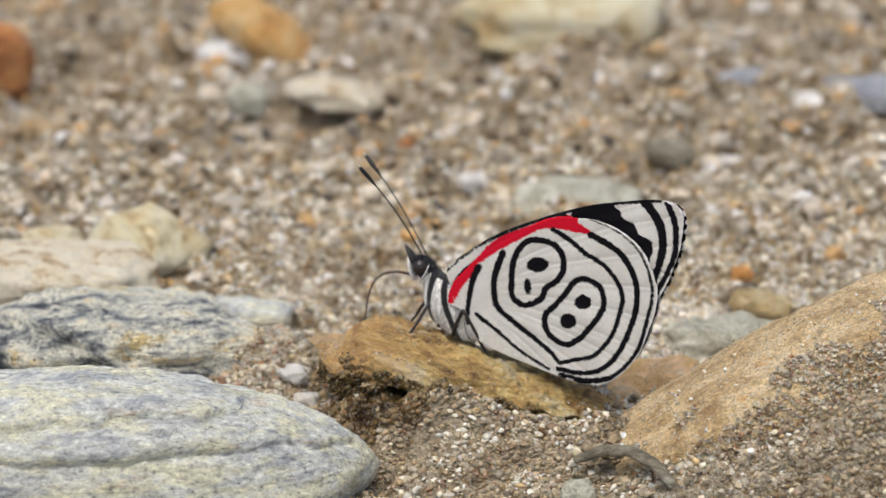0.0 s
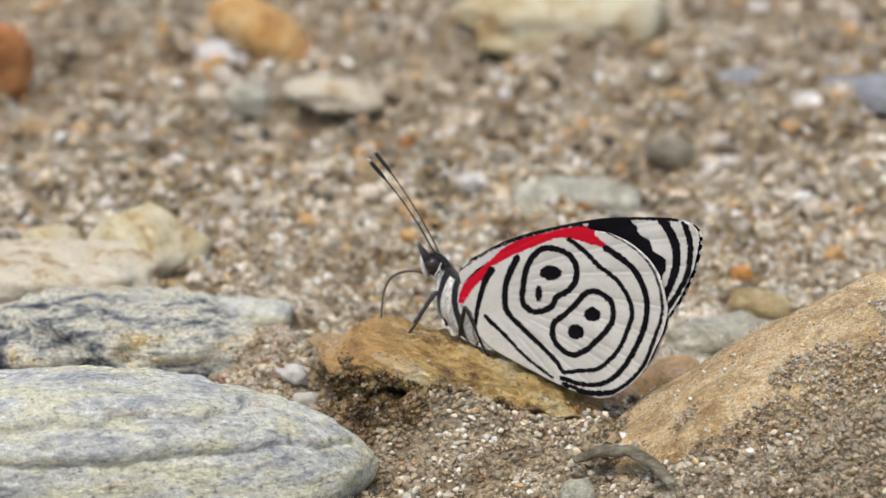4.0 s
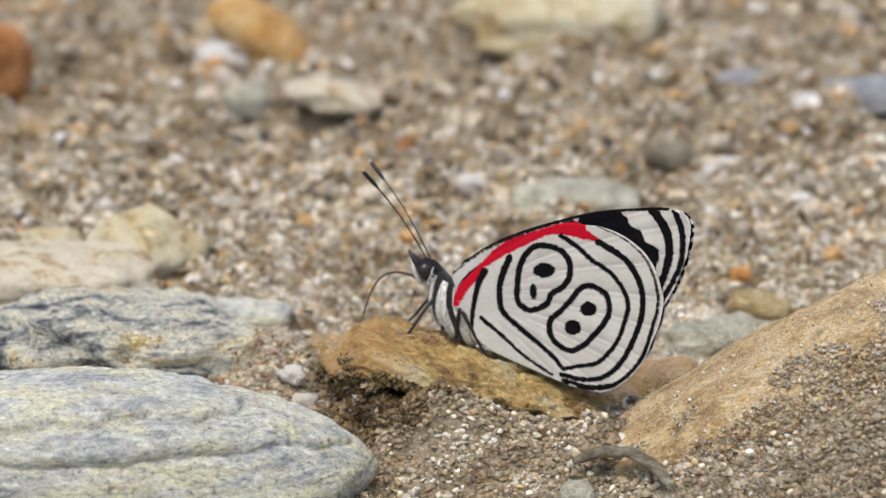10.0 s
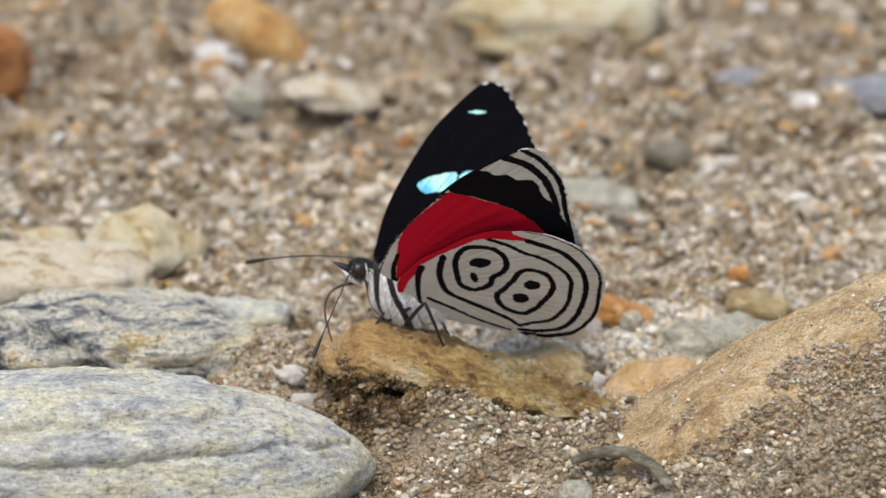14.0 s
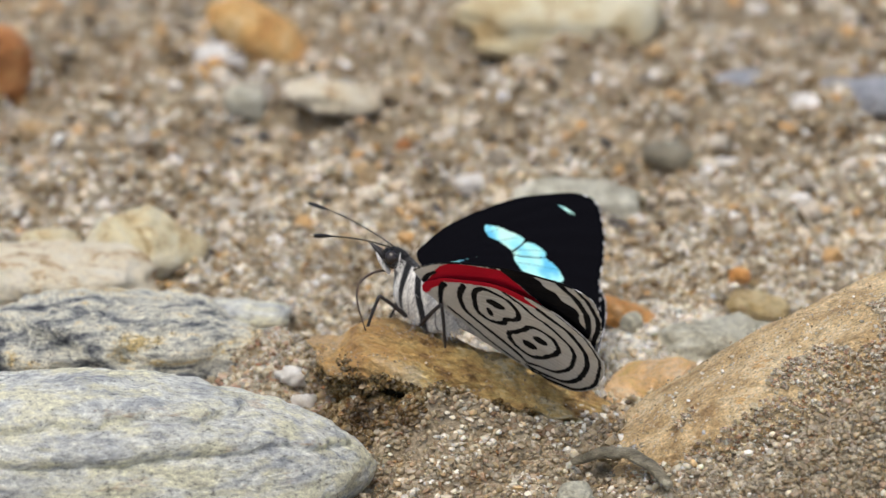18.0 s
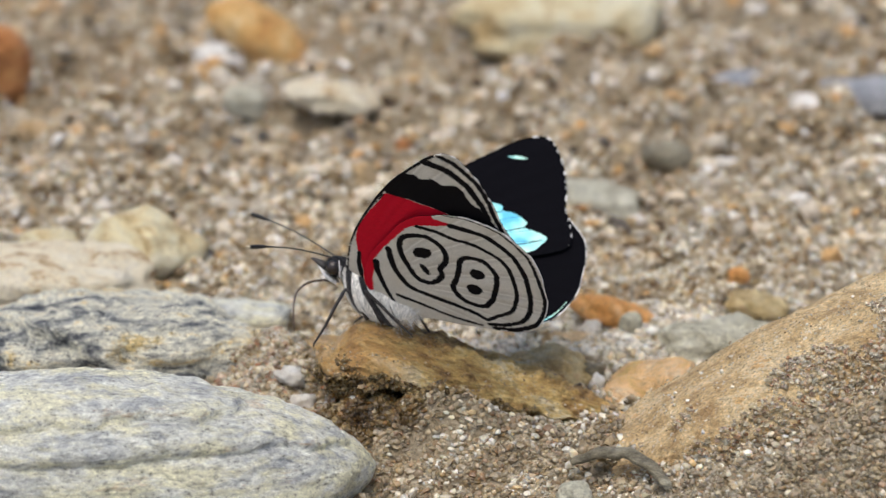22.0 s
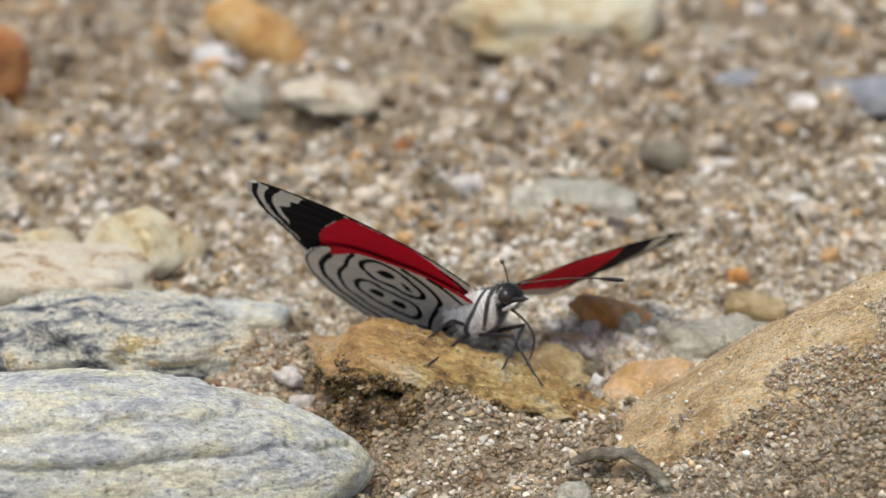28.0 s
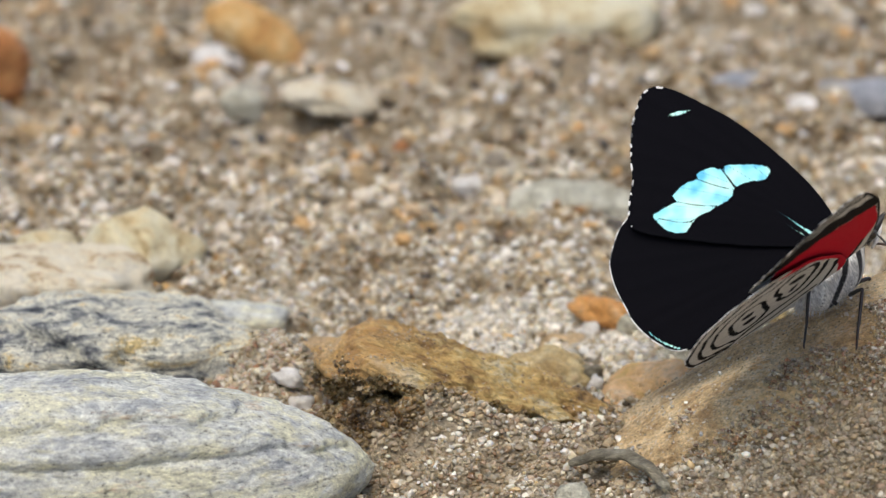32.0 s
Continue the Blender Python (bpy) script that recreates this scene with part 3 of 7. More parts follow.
rock("stone", (10, 8.2, 0.7), (4.5, 3.1, 1.4), (0, 3, 0), "greygreen", "flat pale grey-green stone sunk in sand", 33, 2.5, .2, 0, 4, "stones on the sand")
rock("pebble", (23.9, 33.8, 0.5), (2.2, 1.8, 1.1), (0, 0, 0), "grey", "small bluish grey pebble on sand", 34, 2.3, .2, 0, 3, "pebbles on the sand")
rock("stone", (33.3, 31.2, 0.6), (3.5, 2.4, 1.2), (0, 0, 0), "grey", "flat blue-grey stone on sand", 35, 2.4, .2, 0, 4, "stones on the sand")
rock("pebble", (28.6, 29.1, 0.5), (1.3, 1.2, 0.9), (0, 0, 0), "white", "dusty whitish pebble on sand", 36, 2.3, .2, 0, 3, "pebbles on the sand")
rock("pebble", (17.2, 17.7, 0.5), (1.8, 1.5, 1.1), (0, 0, 0), "dark", "dark grey pebble in a hollow", 37, 2.3, .25, 0, 3, "pebbles on the sand")
rock("pebble", (23.2, 42.6, 0.3), (0.8, 0.7, 0.6), (0, 0, 0), "white", "tiny whitish pebble on sand", 38, 2.2, .2, 0, 3, "pebbles on the sand")
rock("pebble", (-15.3, 29.7, 0.6), (1.9, 1.5, 1.2), (0, 0, 0), "greygreen", "dull grey-green pebble in sand", 39, 2.3, .25, 0, 3, "pebbles on the sand")
rock("pebble", (-6.2, 13.4, 0.6), (1.5, 1.2, 1.1), (0, 0, 0), "buff", "buff pebble sunk in sand", 40, 2.3, .25, 0, 3, "pebbles on the sand")
rock("pebble", (-0.8, 3.7, 0.3), (0.7, 0.6, 0.5), (0, 0, 0), "orange", "tiny ochre pebble on sand", 41, 2.2, .2, 0, 3, "pebbles on the sand")
rock("pebble", (8, 36.8, 0.5), (1.3, 1, 1), (0, 0, 0), "buff", "small brown pebble on sand", 42, 2.3, .25, 0, 3, "pebbles on the sand")
rock("pebble", (-10.1, -29.0, 2.5), (0.85, 0.6, 0.45), (0, 6, 0), "white", "flat white quartz chip on sand", 43, 4.0, .4, 0, 3, "pebbles on the sand")
rock("pebble", (-9.2, -30.6, 1.2), (0.8, 0.7, 0.7), (0, 0, 0), "white", "small pale chip at the foot of a stone", 44, 3.0, .25, 0, 3, "pebbles on the sand")
rock("pebble", (4.8, -17.4, 0.3), (0.6, 0.6, 0.6), (0, 0, 0), "orange", "tiny yellow pebble on sand", 45, 2.2, .2, 0, 3, "pebbles on the sand")
rock("pebble", (8.9, -17.9, 0.3), (1.7, 1.3, 0.7), (0, 0, 0), "buff", "pinkish small pebble on sand", 46, 2.3, .25, 0, 3, "pebbles on the sand")
rock("pebble", (14, -13.9, 0.5), (1.2, 1, 1), (0, 0, 0), "buff", "small pale pebble on sand", 47, 2.4, .25, 0, 3, "pebbles on the sand")
rock("pebble", (21.8, 16.6, 0.3), (1, 0.8, 0.7), (0, 0, 0), "white", "pale pebble on the sand", 48, 2.3, .25, 0, 3, "pebbles on the sand")
rock("pebble", (31.2, 15.4, 0.3), (0.8, 0.6, 0.6), (0, 0, 0), "white", "tiny pinkish white pebble on sand", 49, 2.3, .25, 0, 3, "pebbles on the sand")
rock("pebble", (23.8, 9.4, 0.4), (1.1, 0.9, 0.7), (0, 0, 0), "cream", "small cream pebble on sand", 50, 2.3, .25, 0, 3, "pebbles on the sand")
rock("pebble", (-2.8, 21, 0.3), (0.6, 0.5, 0.5), (0, 0, 0), "rust", "tiny red-brown pebble on sand", 51, 2.3, .25, 0, 3, "pebbles on the sand")
rock("pebble", (0.7, 25.8, 0.3), (1, 0.8, 0.6), (0, 0, 0), "cream", "small pale cream pebble on sand", 52, 2.3, .25, 0, 3, "pebbles on the sand")
rock("pebble", (12.9, -41.5, 0.3), (0.9, 0.7, 0.7), (0, 8, 0), "quartz", "small pale yellow chip on sand", 54, 3.0, .3, 0, 3, "pebbles on the sand")
rock("pebble", (-2.7, -30.3, 2.2), (0.3, 0.3, 0.4), (0, 0, 0), "quartz", "tiny clear yellow quartz grain", 55, 2.6, .3, 0, 2, "pebbles on the sand")
rock("pebble", (-2.2, -30.8, 2.2), (0.3, 0.3, 0.5), (0, 10, 0), "quartz", "tiny clear yellow quartz grain", 56, 2.6, .3, 0, 2, "pebbles on the sand")
rock("pebble", (3.2, -36.6, 0.2), (0.6, 0.5, 0.4), (0, 0, 0), "white", "small clear quartz chip on sand", 57, 3.0, .3, 0, 3, "pebbles on the sand")
rock("pebble", (13.5, -42.8, 0.2), (0.5, 0.4, 0.4), (0, 0, 0), "white", "small clear quartz chip on sand", 58, 3.0, .3, 0, 3, "pebbles on the sand")
rock("pebble", (6.7, -43.2, 0.2), (0.7, 0.6, 0.4), (0, 0, 0), "rust", "small reddish pebble in the sand", 59, 2.4, .3, 0, 3, "pebbles on the sand")
rock("pebble", (0.6, -31.7, 1.3), (0.5, 0.5, 0.5), (0, 0, 0), "greygreen", "small greenish grey grain by an ochre stone", 60, 2.6, .3, 0, 3, "pebbles on the sand")
rock("pebble", (-14.1, -14.3, 0.6), (3.5, 2.1, 1.1), (0, 2, 0), "schist", "low pale lump of grey marbled stone", 53, 2.4, .2, .05, 4, "pebbles on the sand")
rock("pebble", (10.7, -28.6, ground_z(10.7, -28.6) + 0.5), (0.45, 0.4, 0.6), (0, 10, 0), "white", "white quartz chip between two stones", 63, 3.0, .3, 0, 3, "pebbles on the sand")
rock("pebble", (10.5, -26.2, ground_z(10.5, -26.2) + 0.6), (0.7, 0.6, 0.6), (0, 0, 0), "dark", "dark angular pebble between two stones", 64, 3.0, .3, 0, 3, "pebbles on the sand")
perch_stone = rock("stone", (2.2, -31.0, 2.45), (10.2, 4.0, 2.35), (0, 15.5, 0), "perch", "long ochre-brown sandstone with worn layers under the butterfly", 61, 2.7, 0.12, 0.07, 7, "stones on the sand", taper=0.42, pits=1.5, hollow=under_ledge)
tan_stone = rock("stone", (27.0, -37.0, 2.4), (22, 9, 7.4), (0, -25.5, 0), "tan", "big smooth tan sandstone dusted with sand", 62, 2.6, 0.08, 0.02, 6, "stones on the sand", pits=0.25)


def curved_stone(name, path, radii, material, label):
    """A thin bowed stone: a flattened bar along a bent line."""
    bm = bmesh.new()
    rings = []
    for i, c in enumerate(path):
        c = Vector(c)
        way = (Vector(path[min(i + 1, len(path) - 1)]) - Vector(path[max(i - 1, 0)])).normalized()
        side = way.cross(Vector((0, 0, 1))).normalized()
        up = side.cross(way)
        ring = []
        for k in range(14):
            a = 2 * math.pi * k / 14
            n = 1 + 0.18 * noise.noise(Vector((i * 0.4, k * 0.5, 2.2)))
            ring.append(bm.verts.new((c + (side * math.cos(a) * 1.5 + up * math.sin(a) * 0.8) * radii[i] * n) * MM))
        rings.append(ring)
    for a, b in zip(rings, rings[1:]):
        for k in range(14):
            bm.faces.new((a[k], a[(k + 1) % 14], b[(k + 1) % 14], b[k]))
    bm.faces.new(rings[0][::-1])
    bm.faces.new(rings[-1])
    bmesh.ops.recalc_face_normals(bm, faces=bm.faces)
    return tagged(smooth(part(name, bm, STONE[material])), label, "stone", "pebbles on the sand")


bow = np.array([(8.5, -39.5, 0.9), (9.5, -39.4, 1.4), (11.0, -39.5, 1.8), (12.5, -40.1, 1.9), (13.7, -41.7, 1.8), (14.7, -43.7, 1.5), (15.2, -45.9, 1.0)])
bow = [tuple(np.array([np.interp(u, range(7), bow[:, k]) for k in range(3)]) + np.array([0, 0, 0.15 * math.sin(u * 5)])) for u in np.linspace(0, 5.3, 22)]
lift = [max(ground_z(a, b) - c for a, b, c in bow) * 0.95 + 0.15] * 22
bow = [(a, b - 2.47 * h, c + h) for (a, b, c), h in zip(bow, lift)]
bow = [tuple((np.array(bow[max(k - 1, 0)]) + bow[k] + np.array(bow[min(k + 1, 21)])) / 3) for k in range(22)]
curved_stone("pebble", bow, [0.14 + 0.27 * math.sin(math.pi * min(1, (k + 0.6) / 21.5)) ** 0.6 for k in range(22)], "dark", "thin dark brown bowed stone lying in sand")


def dusting(name, ob, count, small, large, label, seed, keep, material=None):
    """Loose grains lying on a stone where its surface faces up."""
    rng = np.random.default_rng(seed)
    m = ob.matrix_basis
    top = []
    for poly in ob.data.polygons:
        n = (m.to_3x3() @ poly.normal).z
        c = m @ poly.center
        if keep(c.x / MM, c.y / MM, c.z / MM, n):
            top.append(c)
    pick = rng.integers(0, len(top), count)
    r = small * (large / small) ** (rng.random(count) ** 2.5)
    p = np.array([tuple(top[i] / MM) for i in pick]) + rng.normal(0, 0.15, (count, 3)) * np.array([1, 1, 0])
    p[:, 2] += r * 0.25
    return grain_cloud(name, p, r, label, seed=seed, material=material)


dusting("sand", tan_stone, 4000, 0.03, 0.1, "loose quartz grains lying on a tan stone", 8, lambda x, y, z, n: n > 0.45)
dusting("sand", tan_stone, 34000, 0.09, 0.25, "damp sand clinging to the lower side of a tan stone", 10, lambda x, y, z, n: z < 0.62 * x - 6.2 + 2.6 * noise.noise(Vector((x * 0.4, y * 0.4, z * 0.4))) and y < -38 and z > 0.5 and x > 9 and n > -0.3, M_GOLDEN)
dusting("sand", perch_stone, 1500, 0.04, 0.12, "grains of sand clinging to an ochre stone", 9, lambda x, y, z, n: n > -0.1 and noise.noise(Vector((x * 0.45, y * 0.45, z * 0.45))) > 0.0, M_GOLDEN)
# Wet sand; the recess's shade is painted into its dark colour.
dusting("sand", perch_stone, 9000, 0.11, 0.3, "wet sand, shade in its colour, caked in the recess of an ochre stone", 12, lambda x, y, z, n: y < -31.5 and x > -8.8 and n < 0.6 and z < min(5.0, 3.7 - 0.33 * (x - 1)) + 1.4 * noise.noise(Vector((x * 0.5, y * 0.5, z * 0.5))), M_WET_SHADED)
dusting("sand", tan_stone, 420, 0.06, 0.2, "clear white quartz grains lying on a tan stone", 14, lambda x, y, z, n: n > 0.3 and 13 < x < 32 and y < -36, M_CLEAR)


# ---- the butterfly ----
WING_ROOT, WING_RISE = 1.13, 0.75
FORE_PIVOT = (1.46, -0.07)


def hind_pose(side, opening, sweep=0.0, twist=0.0):
    a, b = FORE_PIVOT[0] * MM, side * FORE_PIVOT[1] * MM
    return pose(0, side * WING_ROOT * MM, WING_RISE * MM, side * opening) @ pose(a, b, 0, 0, 0, -side * sweep) @ pose(0, 0, 0, 0, twist) @ pose(-a, -b, 0)


def fore_pose(side, opening, sweep, twist=0.0):
    a, b = FORE_PIVOT[0] * MM, side * FORE_PIVOT[1] * MM
    return hind_pose(side, opening) @ pose(a, b, 0.16 * MM, 0, 0, -side * sweep) @ pose(0, 0, 0, 0, twist) @ pose(-a, -b, 0)


def spline(points, closed=False, steps=6):
    """A smooth line through points (Catmull-Rom)."""
    p = np.array(points, float)
    n = len(p)
    if closed:
        idx = [[(i + k) % n for k in (-1, 0, 1, 2)] for i in range(n)]
    else:
        idx = [[min(max(i + k, 0), n - 1) for k in (-1, 0, 1, 2)] for i in range(n - 1)]
    u = np.linspace(0, 1, steps, endpoint=False)[:, None]
    out = []
    for a, b, c, d in idx:
        a, b, c, d = p[a], p[b], p[c], p[d]
        out.append(0.5 * (2 * b + (c - a) * u + (2 * a - 5 * b + 4 * c - d) * u ** 2 + (3 * b - a - 3 * c + d) * u ** 3))
    out = np.concatenate(out)
    return out if closed else np.vstack([out, p[-1:]])


def gap_to(pts, line, closed=False):
    """Distance of points to a line of segments, the nearest point and how far along the line it is."""
    a = line if closed else line[:-1]
    b = np.roll(line, -1, 0) if closed else line[1:]
    run = np.concatenate([[0], np.cumsum(np.linalg.norm(b - a, axis=1))])
    best = np.full(len(pts), 1e9)
    near, along = np.zeros_like(pts), np.zeros(len(pts))
    for i in range(len(a)):
        d = b[i] - a[i]
        L = d @ d + 1e-12
        t = np.clip(((pts - a[i]) @ d) / L, 0, 1)
        q = a[i] + t[:, None] * d
        g = np.linalg.norm(pts - q, axis=1)
        m = g < best
        best[m], near[m], along[m] = g[m], q[m], run[i] + t[m] * L ** 0.5
    return best, near, along


def inside(pts, ring):
    x, y = pts.T
    hit = np.zeros(len(pts), bool)
    for (ax, ay), (bx, by) in zip(ring, np.roll(ring, -1, 0)):
        if ay != by:
            hit ^= ((ay > y) != (by > y)) & (x < (bx - ax) * (y - ay) / (by - ay) + ax)
    return hit


def area_gap(pts, ring):
    d = gap_to(pts, ring, True)[0]
    return np.where(inside(pts, ring), d, -d)


def stroke(points, w0, w1=None, closed=False):
    """A band of ink along a line, w0 wide to each side at its start and w1 at its end."""
    line = spline(points, closed)
    total = np.linalg.norm(np.diff(line, axis=0), axis=1).sum()

    def gap(pts):
        d, _, s = gap_to(pts, line, closed)
        w = w0 if w1 is None else w0 + (w1 - w0) * np.clip(s / total, 0, 1)
        return w - d
    return gap


def patch(points):
    ring = spline(points, True, 4)
    return lambda pts: area_gap(pts, ring)


def spot(x, y, rx, ry, turn=0):
    c, s = math.cos(radians(turn)), math.sin(radians(turn))

    def gap(pts):
        u, v = pts[:, 0] - x, pts[:, 1] - y
        return (1 - np.hypot((u * c + v * s) / rx, (v * c - u * s) / ry)) * min(rx, ry)
    return gap


HIND = [(1.95, 1.0), (1.7, 2.4), (1.3, 4.0), (0.45, 5.65), (-0.62, 7.7), (-1.75, 9.1), (-3.1, 9.88), (-4.15, 10.4), (-5.5, 10.65), (-6.9, 10.6), (-8.1, 10.2), (-9.2, 9.4), (-10.0, 8.6), (-10.5, 7.6), (-10.8, 6.6), (-11.0, 5.4), (-11.2, 4.3), (-11.1, 3.0), (-10.8, 1.9), (-10.2, 0.8), (-8.9, 0.1), (-7.3, -0.4), (-5.2, -0.8), (-3.1, -1.2), (-1.7, -1.3), (-0.6, -1.0), (0.55, -0.15), (1.5, -0.2)]
FORE = [(3.35, 0.8), (3.65, 2.2), (3.75, 4.1), (3.6, 6.0), (3.25, 8.1), (2.85, 10.0), (2.35, 11.8), (1.65, 13.5), (1.0, 14.9), (0.3, 16.2), (-0.5, 17.0), (-1.4, 17.0), (-2.3, 16.4), (-3.1, 15.7), (-3.8, 14.9), (-4.4, 14.1), (-5.0, 13.2), (-5.5, 12.3), (-6.7, 11.0), (-7.4, 10.0), (-7.4, 9.1), (-6.4, 7.8), (-4.6, 6.0), (-2.2, 3.8), (0.2, 1.9), (1.6, 0.6)]
HIND_INK = [
    stroke([(1.0, 3.1), (0.9, 2.1), (0.6, 1.2), (0.2, 0.2), (-0.3, -0.7)], 0.27, 0.16),
    stroke([(0.1, 4.9), (-0.1, 3.7), (-0.5, 2.6), (-1.4, 1.5), (-2.7, 1.2), (-4.6, 1.0), (-6.0, 0.8), (-6.9, 0.5)], 0.27, 0.17),
    stroke([(-0.5, 0.2), (-2.3, 0.0), (-4.4, -0.3), (-6.6, -0.3)], 0.18, 0.11),
    stroke([(-2.0, 8.2), (-3.3, 8.2), (-4.7, 8.0), (-6.1, 8.0), (-7.3, 7.6), (-8.3, 6.8), (-8.7, 5.7), (-9.0, 4.3), (-8.9, 3.0), (-8.6, 2.1), (-7.8, 1.3), (-7.0, 0.5)], 0.2, 0.18),
    stroke([(-4.3, 9.3), (-5.8, 9.4), (-7.0, 9.2), (-8.2, 8.5), (-9.1, 7.4), (-9.6, 6.2), (-9.9, 4.7), (-10.0, 3.4), (-9.8, 2.2), (-9.3, 1.3), (-8.4, 0.6), (-7.1, 0.1)], 0.26, 0.19),
    stroke([(-3.7, 10.2), (-5.5, 10.5), (-6.9, 10.4), (-8.1, 9.9), (-9.2, 9.0), (-10.0, 7.9), (-10.4, 6.6), (-10.9, 4.9), (-11.0, 3.4), (-10.6, 1.9), (-9.9, 1.0), (-8.9, 0.3), (-7.5, -0.2)], 0.07, 0.25),
    stroke([(-2.4, 7.3), (-3.3, 7.1), (-3.9, 6.3), (-4.0, 5.4), (-3.6, 4.4), (-3.7, 3.7), (-3.3, 2.9), (-2.7, 2.5), (-1.9, 2.7), (-1.4, 3.5), (-0.9, 4.5), (-0.7, 5.5), (-0.9, 6.5), (-1.5, 7.0)], 0.24, closed=True),
    stroke([(-6.1, 6.6), (-6.9, 6.4), (-7.5, 5.6), (-7.6, 4.7), (-7.5, 3.9), (-7.3, 2.8), (-6.8, 1.9), (-5.9, 1.7), (-5.0, 2.0), (-4.5, 2.8), (-4.7, 3.7), (-4.9, 4.8), (-5.0, 5.8), (-5.4, 6.4)], 0.23, closed=True),
    spot(-2.30, 5.50, 0.78, 0.55, -41), spot(-2.50, 3.80, 0.62, 0.27, 55), spot(-6.20, 5.00, 0.62, 0.53, -41), spot(-6.00, 3.30, 0.62, 0.55, -41)]
HIND_RED = [patch([(1.5, 0.4), (1.8, 2.4), (1.0, 5.5), (-0.3, 7.8), (-1.6, 9.3), (-2.9, 10.0), (-3.2, 9.6), (-4.4, 9.5), (-3.7, 9.0), (-2.7, 8.6), (-1.9, 8.2), (-1.2, 7.6), (-0.3, 6.1), (0.5, 4.7), (1.0, 3.5), (1.4, 2.8), (1.5, 1.4)]), stroke([(1.25, 2.9), (1.55, 1.9), (1.6, 1.0), (1.5, 0.1)], 0.42, 0.3)]
FORE_INK = [
    patch([(2.4, 10.3), (0.4, 10.7), (-2.6, 10.8), (-6.2, 9.4), (-6.6, 10.3), (-4.3, 12.6), (-3.2, 13.1), (-2.4, 13.9), (-1.7, 14.2), (-1.0, 13.7), (-0.2, 13.8), (0.4, 13.4), (1.1, 13.4), (1.7, 13.2), (2.1, 13.5), (2.7, 11.7)]),
    stroke([(0.7, 15.2), (0.0, 15.3), (-1.0, 15.3), (-2.1, 14.9), (-3.0, 14.2), (-3.8, 13.3), (-4.3, 12.6), (-5.1, 11.2), (-6.1, 9.8)], 0.36, 0.2),
    stroke([(-0.2, 16.5), (-1.3, 16.3), (-2.2, 15.9), (-3.3, 15.1), (-4.1, 14.1), (-4.7, 13.0), (-5.1, 12.4), (-6.2, 10.8), (-7.0, 9.5)], 0.25, 0.18),
    stroke([(2.95, 3.0), (2.75, 1.9), (2.35, 0.9), (1.8, 0.1)], 0.16, 0.26),
    stroke([(3.35, 0.8), (3.6, 2.2), (3.7, 4.1), (3.55, 6.0), (3.2, 8.1), (2.8, 10.0), (2.3, 11.8), (1.6, 13.5), (0.95, 14.9), (0.3, 16.2)], 0.1, 0.2),
    stroke([(3.4, 4.0), (3.3, 5.8), (3.0, 8.1), (2.6, 10.0)], -0.3, 0.12)]
FORE_RED = [patch([(1.75, 0.35), (2.5, 1.7), (3.0, 2.9), (3.4, 4.0), (3.55, 5.6), (3.2, 7.5), (2.7, 9.3), (2.4, 10.3), (0.4, 10.7), (-2.6, 10.9), (-5.8, 9.1), (-2.9, 5.8), (0.4, 2.1)])]
FORE_SHINE = [patch([(2.2, 7.2), (1.5, 6.9), (0.6, 7.4), (-0.4, 7.6), (-1.0, 7.2), (-1.9, 7.2), (-2.9, 7.3), (-3.7, 7.4), (-4.5, 7.1), (-4.9, 7.0), (-5.7, 7.6), (-5.9, 8.5), (-5.9, 9.3), (-4.8, 9.3), (-4.1, 9.2), (-4.0, 9.7), (-2.8, 9.9), (-2.1, 9.7), (-1.8, 10.0), (-0.8, 9.8), (-0.3, 9.2), (0.1, 9.3), (1.4, 8.4), (2.1, 7.7)]),
              patch([(-0.9, 14.6), (-0.2, 14.5), (0.5, 14.0), (0.0, 14.1), (-0.4, 14.2)]),
              stroke([(0.6, 5.6), (1.0, 4.3), (1.5, 2.7), (1.9, 1.4)], -0.04, 0.14), stroke([(0.5, 4.6), (0.85, 3.4), (1.3, 2.1)], -0.03, 0.05)]
FORE_CUTS = [stroke([(-0.4, 7.4), (-0.35, 8.2), (-0.3, 9.6)], 0.05), stroke([(-0.5, 7.5), (-1.3, 8.5), (-2.2, 9.9)], 0.03), stroke([(-2.0, 7.2), (-3.1, 8.1), (-4.2, 9.3)], 0.035), stroke([(-3.6, 7.3), (-4.6, 7.7), (-5.7, 8.9)], 0.03), stroke([(-5.0, 6.9), (-5.5, 7.4), (-6.0, 8.1)], 0.06)]
HIND_SHINE = [stroke([(-10.8, 3.0), (-10.5, 1.9), (-9.9, 0.8)], 0.05, 0.1)]


